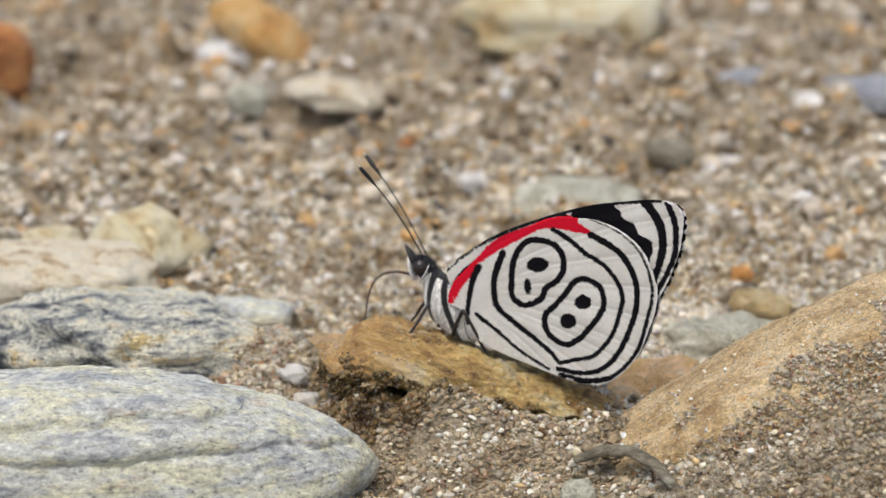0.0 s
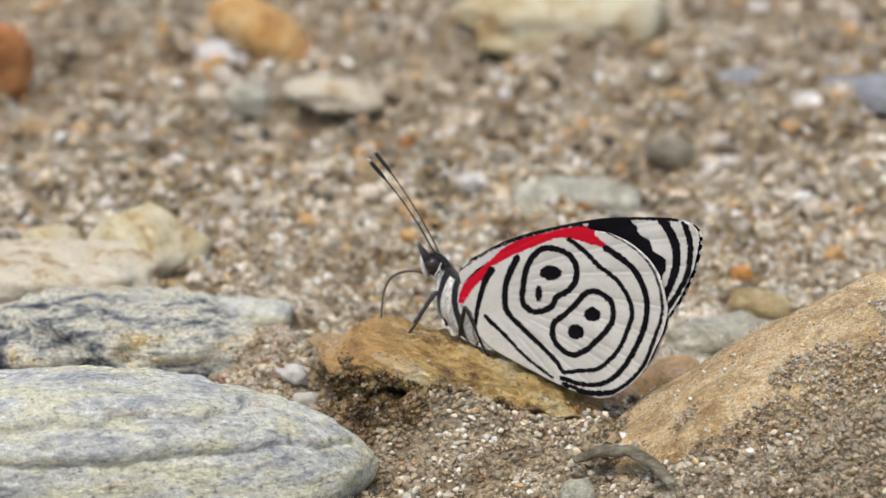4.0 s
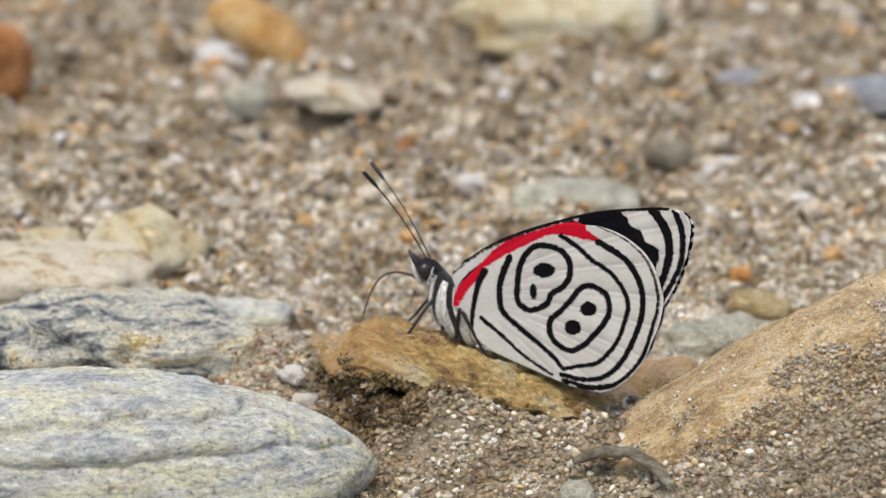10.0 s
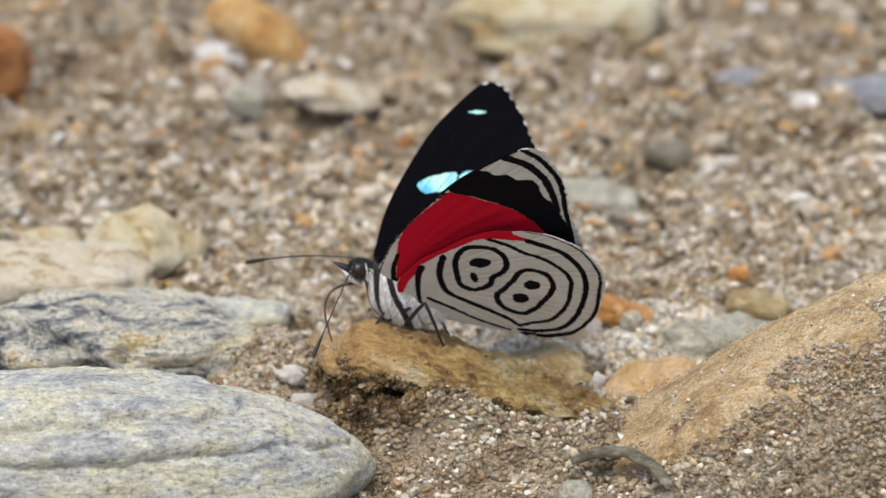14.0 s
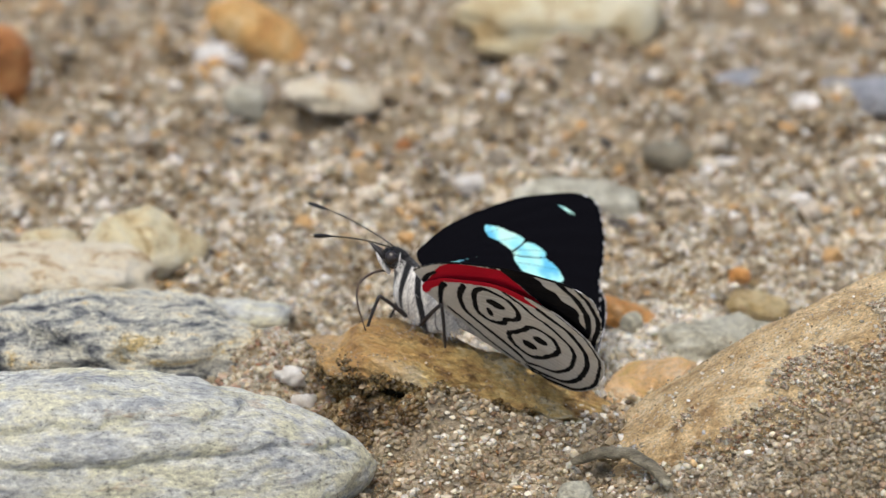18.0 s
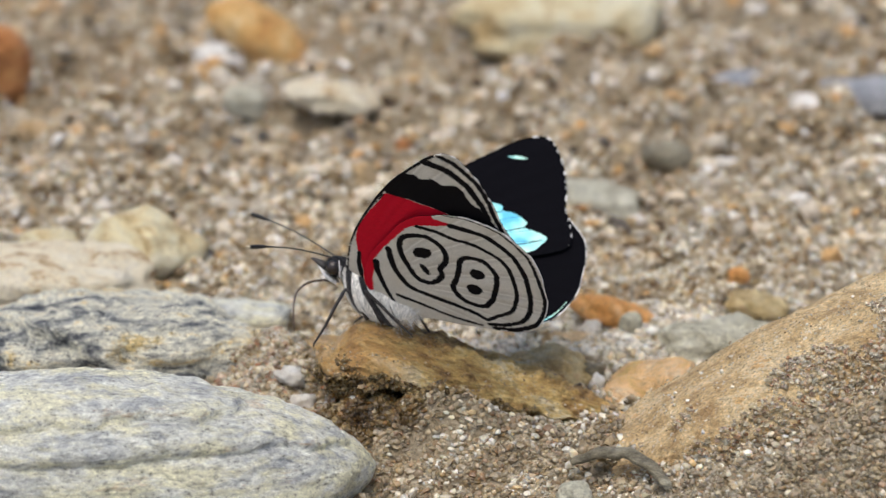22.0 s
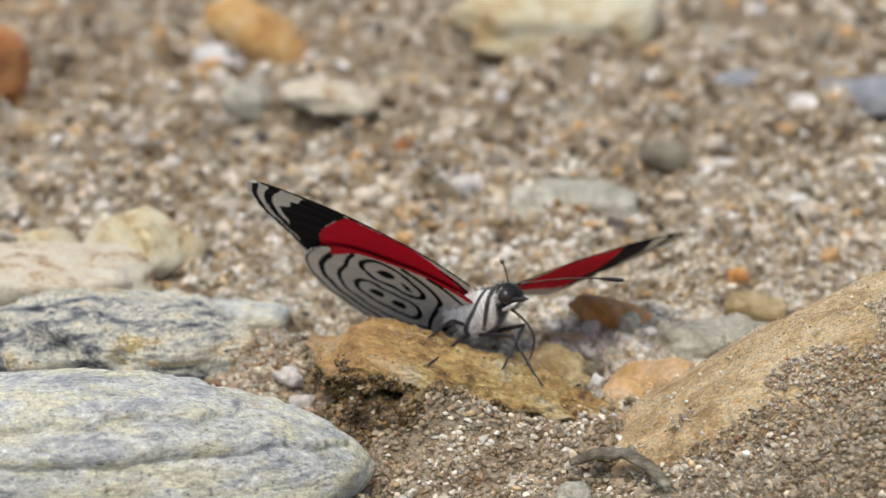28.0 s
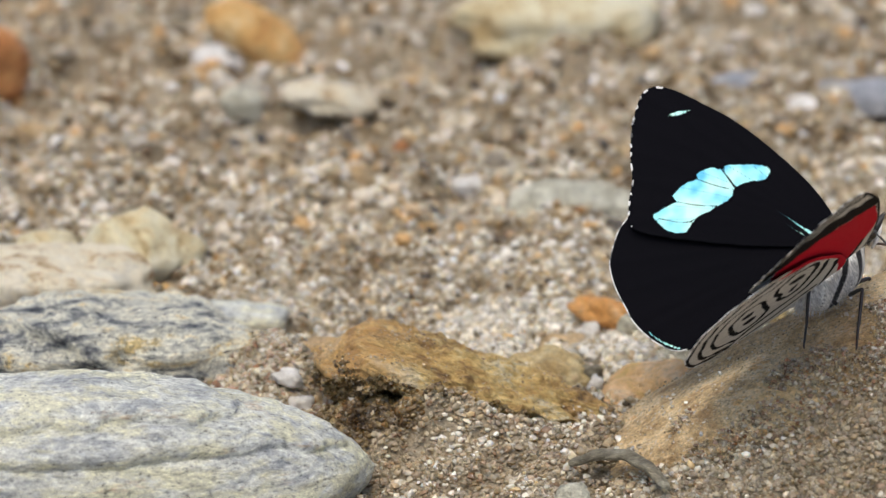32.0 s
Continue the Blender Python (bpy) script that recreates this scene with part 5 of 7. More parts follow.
# ---- what moves ----
def motions():
    # body, then the wings on it
    walk(butterfly, [
        (0, pose(0.00172, -0.02922, 0.00690, 5.4, -27.4, 160.5)), (0.5, pose(0.00187, -0.02916, 0.00686, 5.6, -28.1, 159.2)), (1, pose(0.00231, -0.02921, 0.00684, 5.6, -31.1, 158.9)),
        (1.5, pose(0.00236, -0.02927, 0.00679, 6.5, -30.8, 157.8)), (2, pose(0.00238, -0.02922, 0.00675, 5.7, -30.6, 159.1)), (2.5, pose(0.00244, -0.02921, 0.00680, 6.2, -31.0, 157.6)),
        (3, pose(0.00246, -0.02917, 0.00681, 5.1, -31.2, 157.5)), (3.5, pose(0.00242, -0.02921, 0.00682, 6.2, -32.1, 157.7)), (5.5, pose(0.00221, -0.02925, 0.00687, 6.5, -31.8, 157.7)),
        (6, pose(0.00226, -0.02930, 0.00689, 6.9, -32.0, 157.2)), (6.5, pose(0.00225, -0.02935, 0.00689, 6.7, -32.0, 156.9)), (7, pose(0.00228, -0.02929, 0.00688, 6.4, -32.1, 157.1)),
        (7.5, pose(0.00243, -0.02923, 0.00683, 6.6, -32.9, 157.0)), (8, pose(0.00249, -0.02922, 0.00687, 6.1, -33.1, 157.3)), (8.5, pose(0.00251, -0.02923, 0.00683, 6.1, -32.4, 157.3)),
        (9, pose(0.00233, -0.02918, 0.00682, 5.3, -30.6, 158.4)), (9.5, pose(0.00242, -0.02926, 0.00680, 6.1, -31.8, 158.1)), (10, pose(0.00210, -0.02919, 0.00672, 5.6, -29.2, 160.5)),
        (10.5, pose(0.00121, -0.02910, 0.00688, 4.2, -21.4, 163.2)), (11, pose(0.00098, -0.02901, 0.00715, 3.8, -21.6, 162.6)), (11.5, pose(0.00144, -0.02909, 0.00719, 5.0, -26.3, 161.4)),
        (12, pose(0.00149, -0.02909, 0.00700, 4.0, -24.5, 161.4)), (12.5, pose(0.00096, -0.02910, 0.00721, 2.2, -21.6, 164.3)), (13, pose(0.00049, -0.02923, 0.00762, 3.9, -21.3, 163.5)),
        (13.5, pose(-0.00065, -0.02927, 0.00747, 0.5, -24.1, 185.4)), (14, pose(-0.00170, -0.02902, 0.00785, 9.2, -20.8, 183.0)), (14.5, pose(-0.00234, -0.02917, 0.00760, 9.2, -25.3, 172.8)),
        (16.5, pose(-0.00106, -0.02932, 0.00782, 13.9, -31.4, 171.3)), (17, pose(-0.00064, -0.02935, 0.00781, 15.8, -34.0, 167.7)), (17.5, pose(-0.00072, -0.02945, 0.00783, 11.4, -34.6, 172.5)),
        (18, pose(-0.00027, -0.02938, 0.00776, 10.6, -36.0, 171.5)), (18.5, pose(-0.00033, -0.02955, 0.00766, 8.1, -34.9, 171.7)), (19, pose(-0.00022, -0.02940, 0.00772, 7.7, -35.8, 173.0)),
        (19.5, pose(-0.00029, -0.02998, 0.00796, 4.7, -35.5, 172.7)), (20, pose(-0.00091, -0.02974, 0.00827, 4.9, -33.0, 174.0)), (20.5, pose(-0.00071, -0.02986, 0.00834, 5.2, -32.6, 169.5)),
        (21, pose(-0.00082, -0.02985, 0.00834, 6.8, -28.9, 164.8)), (21.5, pose(-0.00260, -0.03016, 0.00838, 19.3, -13.1, 164.4)), (22, pose(-0.00309, -0.03023, 0.00857, 10.5, -10.2, 160.7)),
        (22.5, pose(-0.00333, -0.02955, 0.00859, 1.0, -11.2, 172.2)), (23, pose(-0.00544, -0.02890, 0.00855, -2.2, -2.8, 184.7)), (23.5, pose(-0.00457, -0.02812, 0.00828, 1.5, -13.9, 204.2)),
        (24, pose(-0.00430, -0.02769, 0.00769, -0.6, -11.9, 212.5)), (24.5, pose(-0.00334, -0.02688, 0.00747, 2.1, -18.7, 210.3)), (25, pose(-0.00273, -0.02774, 0.00700, -3.3, -27.2, 223.1)),
        (25.5, pose(-0.00281, -0.02735, 0.00679, -4.3, -26.3, 225.2)), (27.5, pose(0.00160, -0.02614, 0.00668, -11.2, -25.8, 309.2)), (28, pose(0.00224, -0.02597, 0.00613, -8.1, -18.9, 310.1)),
        (28.5, pose(0.00287, -0.02559, 0.00575, -5.5, -18.6, 311.7)), (29, pose(0.00291, -0.02505, 0.00543, -5.9, -20.0, 309.7)), (29.5, pose(0.00298, -0.02471, 0.00533, -7.0, -19.8, 310.8)),
        (29.7, pose(0.00489, -0.02816, 0.00553, -13.0, -25.7, 314.3)), (30, pose(0.00628, -0.03019, 0.00491, -12.7, -19.0, 326.9)), (30.5, pose(0.01025, -0.03252, 0.00571, -7.9, -11.2, 356.1)),
        (31, pose(0.01539, -0.03560, 0.00844, -1.7, -22.3, 365.5)), (31.5, pose(0.02103, -0.03720, 0.01120, 5.4, -29.9, 376.0)), (32, pose(0.02506, -0.03674, 0.01253, -6.0, -29.0, 381.8))])
    walk(hind_left, [
        (0, hind_pose(1, 93.0)), (0.5, hind_pose(1, 93.0)), (1, hind_pose(1, 93.1)),
        (1.5, hind_pose(1, 93.1)), (2, hind_pose(1, 93.0)), (2.5, hind_pose(1, 93.1)),
        (3, hind_pose(1, 92.9)), (3.5, hind_pose(1, 93.1)), (5.5, hind_pose(1, 93.1)),
        (6, hind_pose(1, 93.2)), (6.5, hind_pose(1, 93.2)), (7, hind_pose(1, 93.1)),
        (7.5, hind_pose(1, 93.2)), (8, hind_pose(1, 93.1)), (8.5, hind_pose(1, 93.1)),
        (9, hind_pose(1, 93.0)), (9.5, hind_pose(1, 93.1)), (10, hind_pose(1, 93.0)),
        (10.5, hind_pose(1, 92.7)), (11, hind_pose(1, 92.7)), (11.5, hind_pose(1, 93.0)),
        (12, hind_pose(1, 92.8)), (12.5, hind_pose(1, 92.6)), (13, hind_pose(1, 92.9)),
        (13.5, hind_pose(1, 83.0)), (14, hind_pose(1, 48.8)), (14.5, hind_pose(1, 46.0)),
        (16.5, hind_pose(1, 49.9)), (17, hind_pose(1, 40.5)), (17.5, hind_pose(1, 33.9)),
        (18, hind_pose(1, 33.4)), (18.5, hind_pose(1, 34.6)), (19, hind_pose(1, 33.1)),
        (19.5, hind_pose(1, 32.7)), (20, hind_pose(1, 31.5)), (20.5, hind_pose(1, 40.7)),
        (21, hind_pose(1, 34.6)), (21.5, hind_pose(1, 37.7)), (22, hind_pose(1, 51.0)),
        (22.5, hind_pose(1, 92.2)), (23, hind_pose(1, 91.1)), (23.5, hind_pose(1, 93.0)),
        (24, hind_pose(1, 93.6)), (24.5, hind_pose(1, 72.7)), (25, hind_pose(1, 55.2)),
        (25.5, hind_pose(1, 31.8)), (27.5, hind_pose(1, 19.0, -24.6, -19)), (28, hind_pose(1, 10.0, -24.6, -19)),
        (28.5, hind_pose(1, 9.5, -22.2, -10)), (29, hind_pose(1, 6.8, -19.8, -10)), (29.5, hind_pose(1, 2.5, -19.8, -12)),
        (29.7, hind_pose(1, 26.4)), (30, hind_pose(1, 38.2)), (30.5, hind_pose(1, 33.0)),
        (31, hind_pose(1, 54.2)), (31.5, hind_pose(1, 72.4)), (32, hind_pose(1, 42.4))])
    walk(fore_left, [
        (0, fore_pose(1, 94.7, -27.4)), (0.5, fore_pose(1, 94.6, -27.6)), (1, fore_pose(1, 94.5, -27.7)),
        (1.5, fore_pose(1, 94.5, -27.6)), (2, fore_pose(1, 94.3, -27.5)), (2.5, fore_pose(1, 94.3, -27.3)),
        (3, fore_pose(1, 94.1, -27.2)), (3.5, fore_pose(1, 94.3, -27.1)), (5.5, fore_pose(1, 94.4, -26.8)),
        (6, fore_pose(1, 94.5, -26.8)), (6.5, fore_pose(1, 94.5, -26.8)), (7, fore_pose(1, 94.4, -26.9)),
        (7.5, fore_pose(1, 94.4, -27.0)), (8, fore_pose(1, 94.4, -27.1)), (8.5, fore_pose(1, 94.3, -27.1)),
        (9, fore_pose(1, 94.2, -27.2)), (9.5, fore_pose(1, 94.3, -27.4)), (10, fore_pose(1, 94.2, -26.9)),
        (10.5, fore_pose(1, 93.8, -26.4)), (11, fore_pose(1, 93.8, -26.2)), (11.5, fore_pose(1, 94.1, -26.3)),
        (12, fore_pose(1, 94.0, -26.4)), (12.5, fore_pose(1, 94.4, -24.3)), (13, fore_pose(1, 95.3, -23.3)),
        (13.5, fore_pose(1, 92.2, -10.5)), (14, fore_pose(1, 54.0, -3.8)), (14.5, fore_pose(1, 47.4, -2.1)),
        (16.5, fore_pose(1, 52.2, -11.3)), (17, fore_pose(1, 41.6, -10.5)), (17.5, fore_pose(1, 35.7, -13.0)),
        (18, fore_pose(1, 34.6, -17.2)), (18.5, fore_pose(1, 36.9, -14.4)), (19, fore_pose(1, 34.3, -17.5)),
        (19.5, fore_pose(1, 34.6, -18.1)), (20, fore_pose(1, 32.6, -17.7)), (20.5, fore_pose(1, 41.9, -19.6)),
        (21, fore_pose(1, 35.8, -17.3)), (21.5, fore_pose(1, 38.5, -10.2)), (22, fore_pose(1, 52.2, -11.7)),
        (22.5, fore_pose(1, 94.2, -18.9)), (23, fore_pose(1, 93.3, -19.1)), (23.5, fore_pose(1, 94.2, -19.4)),
        (24, fore_pose(1, 94.9, -13.8)), (24.5, fore_pose(1, 77.5, -9.0)), (25, fore_pose(1, 57.9, -7.6)),
        (25.5, fore_pose(1, 34.9, -11.4)), (27.5, fore_pose(1, 19.7, 9.5, -19)), (28, fore_pose(1, 11.1, 7.9, -19)),
        (28.5, fore_pose(1, 10.7, 6.0, -10)), (29, fore_pose(1, 8.1, 7.6, -10)), (29.5, fore_pose(1, 4.8, 2.8, -12)),
        (29.7, fore_pose(1, 27.6, -4.2)), (30, fore_pose(1, 40.2, -3.4)), (30.5, fore_pose(1, 34.2, -0.2)),
        (31, fore_pose(1, 58.2, 2.4)), (31.5, fore_pose(1, 74.1, 4.8)), (32, fore_pose(1, 44.5, 0.8))])
    walk(hind_right, [
        (0, hind_pose(-1, 95.0)), (0.5, hind_pose(-1, 95.0)), (1, hind_pose(-1, 95.0)),
        (1.5, hind_pose(-1, 95.0)), (2, hind_pose(-1, 95.0)), (2.5, hind_pose(-1, 95.0)),
        (3, hind_pose(-1, 95.0)), (3.5, hind_pose(-1, 95.0)), (5.5, hind_pose(-1, 95.0)),
        (6, hind_pose(-1, 95.0)), (6.5, hind_pose(-1, 95.0)), (7, hind_pose(-1, 95.0)),
        (7.5, hind_pose(-1, 95.0)), (8, hind_pose(-1, 95.0)), (8.5, hind_pose(-1, 95.0)),
        (9, hind_pose(-1, 95.0)), (9.5, hind_pose(-1, 95.0)), (10, hind_pose(-1, 95.0)),
        (10.5, hind_pose(-1, 95.0)), (11, hind_pose(-1, 95.0)), (11.5, hind_pose(-1, 95.0)),
        (12, hind_pose(-1, 95.0)), (12.5, hind_pose(-1, 95.0)), (13, hind_pose(-1, 95.0)),
        (13.5, hind_pose(-1, 82.3)), (14, hind_pose(-1, 48.3)), (14.5, hind_pose(-1, 41.1)),
        (16.5, hind_pose(-1, 52.8)), (17, hind_pose(-1, 41.2)), (17.5, hind_pose(-1, 34.4)),
        (18, hind_pose(-1, 33.8)), (18.5, hind_pose(-1, 30.1)), (19, hind_pose(-1, 30.7)),
        (19.5, hind_pose(-1, 22.1)), (20, hind_pose(-1, 22.1)), (20.5, hind_pose(-1, 22.5)),
        (21, hind_pose(-1, 16.0)), (21.5, hind_pose(-1, 33.8)), (22, hind_pose(-1, 35.3)),
        (22.5, hind_pose(-1, 95.0)), (23, hind_pose(-1, 95.0)), (23.5, hind_pose(-1, 95.0)),
        (24, hind_pose(-1, 95.0)), (24.5, hind_pose(-1, 71.5)), (25, hind_pose(-1, 56.3)),
        (25.5, hind_pose(-1, 29.5)), (27.5, hind_pose(-1, 49.2, -24.6)), (28, hind_pose(-1, 40.0, -24.6)),
        (28.5, hind_pose(-1, 45.4, -22.2)), (29, hind_pose(-1, 38.5, -19.8)), (29.5, hind_pose(-1, 33.9, -19.8)),
        (29.7, hind_pose(-1, 36.7)), (30, hind_pose(-1, 60.8)), (30.5, hind_pose(-1, 47.5)),
        (31, hind_pose(-1, 56.6)), (31.5, hind_pose(-1, 61.0)), (32, hind_pose(-1, 36.1, 1.0, 0.1))])
    walk(fore_right, [
        (0, fore_pose(-1, 92.9, -28.2)), (0.5, fore_pose(-1, 92.9, -28.4)), (1, fore_pose(-1, 92.9, -28.5)),
        (1.5, fore_pose(-1, 92.9, -28.4)), (2, fore_pose(-1, 92.9, -28.3)), (2.5, fore_pose(-1, 92.9, -28.1)),
        (3, fore_pose(-1, 92.9, -28.0)), (3.5, fore_pose(-1, 92.9, -27.9)), (5.5, fore_pose(-1, 92.9, -27.6)),
        (6, fore_pose(-1, 92.9, -27.6)), (6.5, fore_pose(-1, 92.9, -27.6)), (7, fore_pose(-1, 92.9, -27.7)),
        (7.5, fore_pose(-1, 92.9, -27.8)), (8, fore_pose(-1, 92.9, -27.9)), (8.5, fore_pose(-1, 92.9, -27.9)),
        (9, fore_pose(-1, 92.9, -28.0)), (9.5, fore_pose(-1, 92.9, -28.2)), (10, fore_pose(-1, 92.9, -27.7)),
        (10.5, fore_pose(-1, 92.9, -27.2)), (11, fore_pose(-1, 92.9, -27.0)), (11.5, fore_pose(-1, 92.9, -27.1)),
        (12, fore_pose(-1, 92.9, -27.2)), (12.5, fore_pose(-1, 92.9, -25.1)), (13, fore_pose(-1, 92.9, -24.1)),
        (13.5, fore_pose(-1, 91.6, -10.5)), (14, fore_pose(-1, 53.5, -3.8)), (14.5, fore_pose(-1, 42.4, -2.1)),
        (16.5, fore_pose(-1, 55.1, -11.3)), (17, fore_pose(-1, 42.2, -10.5)), (17.5, fore_pose(-1, 36.1, -16.2)),
        (18, fore_pose(-1, 35.0, -17.2)), (18.5, fore_pose(-1, 31.9, -17.5)), (19, fore_pose(-1, 31.8, -17.5)),
        (19.5, fore_pose(-1, 23.6, -18.2)), (20, fore_pose(-1, 23.2, -17.7)), (20.5, fore_pose(-1, 24.9, -20.4)),
        (21, fore_pose(-1, 17.1, -17.3)), (21.5, fore_pose(-1, 34.6, -10.2)), (22, fore_pose(-1, 36.5, -11.7)),
        (22.5, fore_pose(-1, 92.9, -19.7)), (23, fore_pose(-1, 92.9, -19.9)), (23.5, fore_pose(-1, 92.9, -20.2)),
        (24, fore_pose(-1, 92.9, -14.6)), (24.5, fore_pose(-1, 76.4, -9.0)), (25, fore_pose(-1, 59.0, -7.6)),
        (25.5, fore_pose(-1, 32.6, -11.4)), (27.5, fore_pose(-1, 50.0, -23.2)), (28, fore_pose(-1, 41.2, -24.8)),
        (28.5, fore_pose(-1, 46.5, -24.0)), (29, fore_pose(-1, 39.5, -19.6)), (29.5, fore_pose(-1, 36.0, -24.4)),
        (29.7, fore_pose(-1, 37.9, -4.2)), (30, fore_pose(-1, 61.7, 2.2)), (30.5, fore_pose(-1, 48.7, -0.2)),
        (31, fore_pose(-1, 60.7, 2.4)), (31.5, fore_pose(-1, 62.7, 4.8)), (32, fore_pose(-1, 36.8, 8.3, 0.1))])
    # the head nods at the neck
    neck = pose(0.0037, 0, 0.0012)
    walk(head, [(t, neck @ pose(0, 0, 0, 0, nod, 0) @ neck.inverted()) for t, nod in (
        (0, 2), (0.5, 5), (1, 8), (9.5, 9), (10, 10), (12.5, 10), (13, 15), (14, 24), (16.5, 25), (21, 25), (22, 18), (23, 14), (24, 14), (24.5, 24), (25, 32), (25.5, 32), (27.5, 30), (29.5, 28), (30, 12), (31, 10), (32, 10))])
    # feelers, tongue and legs
    walk(antenna_left, [
        (0, pose(0.00463, 0.00034, 0.00202, 0, -30, 20)), (0.5, pose(0.00467, 0.00034, 0.00197, 0, -30, 20)), (1, pose(0.00471, 0.00034, 0.00192, 0, -22, 12)),
        (1.5, pose(0.00471, 0.00034, 0.00192, 0, -22, 11)), (2, pose(0.00471, 0.00034, 0.00191, 0, -23, 8)), (2.5, pose(0.00471, 0.00034, 0.00191, 0, -23, 13)),
        (3, pose(0.00471, 0.00034, 0.00191, 0, -23, 12)), (3.5, pose(0.00471, 0.00034, 0.00191, 0, -23, 13)), (5.5, pose(0.00472, 0.00034, 0.00191, 0, -29, 18)),
        (6, pose(0.00472, 0.00034, 0.00191, 0, -29, 18)), (6.5, pose(0.00472, 0.00034, 0.00191, 0, -30, 17)), (7, pose(0.00472, 0.00034, 0.00190, 0, -30, 17)),
        (7.5, pose(0.00472, 0.00034, 0.00190, 0, -28, 18)), (8, pose(0.00472, 0.00034, 0.00190, 0, -25, 16)), (8.5, pose(0.00472, 0.00034, 0.00190, 0, -26, 17)),
        (9, pose(0.00472, 0.00034, 0.00190, 0, -31, 21)), (9.5, pose(0.00472, 0.00034, 0.00190, 0, -25, 20)), (10, pose(0.00473, 0.00034, 0.00188, 0, -28, 21)),
        (10.5, pose(0.00473, 0.00034, 0.00188, 0, -16, 42)), (11, pose(0.00473, 0.00034, 0.00188, 0, -12, 44)), (11.5, pose(0.00473, 0.00034, 0.00188, 0, 6, 36)),
        (12, pose(0.00473, 0.00034, 0.00188, 0, -1, 28)), (12.5, pose(0.00473, 0.00034, 0.00188, 0, 6, 53)), (13, pose(0.00479, 0.00034, 0.00179, 0, 33, 63)),
        (13.5, pose(0.00483, 0.00034, 0.00170, 0, 45, 76)), (14, pose(0.00487, 0.00034, 0.00161, 0, 53, 75)), (14.5, pose(0.00487, 0.00034, 0.00161, 0, 73, 92)),
        (16.5, pose(0.00487, 0.00034, 0.00159, 0, 3, 34)), (17, pose(0.00487, 0.00034, 0.00159, 0, 4, 32)), (17.5, pose(0.00487, 0.00034, 0.00159, 0, -4, 30)),
        (18, pose(0.00487, 0.00034, 0.00159, 0, 9, 48)), (18.5, pose(0.00487, 0.00034, 0.00159, 0, -0, 34)), (19, pose(0.00487, 0.00034, 0.00159, 0, 8, 41)),
        (19.5, pose(0.00487, 0.00034, 0.00159, 0, -3, 36)), (20, pose(0.00487, 0.00034, 0.00159, 0, 70, 81)), (20.5, pose(0.00487, 0.00034, 0.00159, 0, 43, 46)),
        (21, pose(0.00487, 0.00034, 0.00159, 0, 43, 26)), (21.5, pose(0.00485, 0.00034, 0.00166, 0, 31, 78)), (22, pose(0.00482, 0.00034, 0.00173, 0, -7, 62)),
        (22.5, pose(0.00480, 0.00034, 0.00177, 0, 0, 29)), (23, pose(0.00478, 0.00034, 0.00181, 0, -8, 13)), (23.5, pose(0.00478, 0.00034, 0.00181, 0, 13, -22)),
        (24, pose(0.00478, 0.00034, 0.00181, 0, 7, -32)), (24.5, pose(0.00487, 0.00034, 0.00161, 0, 6, -32)), (25, pose(0.00491, 0.00034, 0.00144, 0, 17, -38)),
        (25.5, pose(0.00491, 0.00034, 0.00144, 0, 23, -46)), (27.5, pose(0.00485, 0.00034, 0.00165, 0, 13, 53)), (28, pose(0.00485, 0.00034, 0.00166, 0, 2, 25)),
        (28.5, pose(0.00484, 0.00034, 0.00167, 0, -1, 18)), (29, pose(0.00484, 0.00034, 0.00168, 0, -2, 25)), (29.5, pose(0.00484, 0.00034, 0.00169, 0, 11, 72)),
        (29.7, pose(0.00481, 0.00034, 0.00175, 0, -1, 68)), (30, pose(0.00476, 0.00034, 0.00184, 0, 9, 109)), (30.5, pose(0.00475, 0.00034, 0.00186, 0, 28, 24)),
        (31, pose(0.00473, 0.00034, 0.00188, 0, 25, 49)), (31.5, pose(0.00473, 0.00034, 0.00188, 0, 47, 18)), (32, pose(0.00473, 0.00034, 0.00188, 0, 60, 62))])
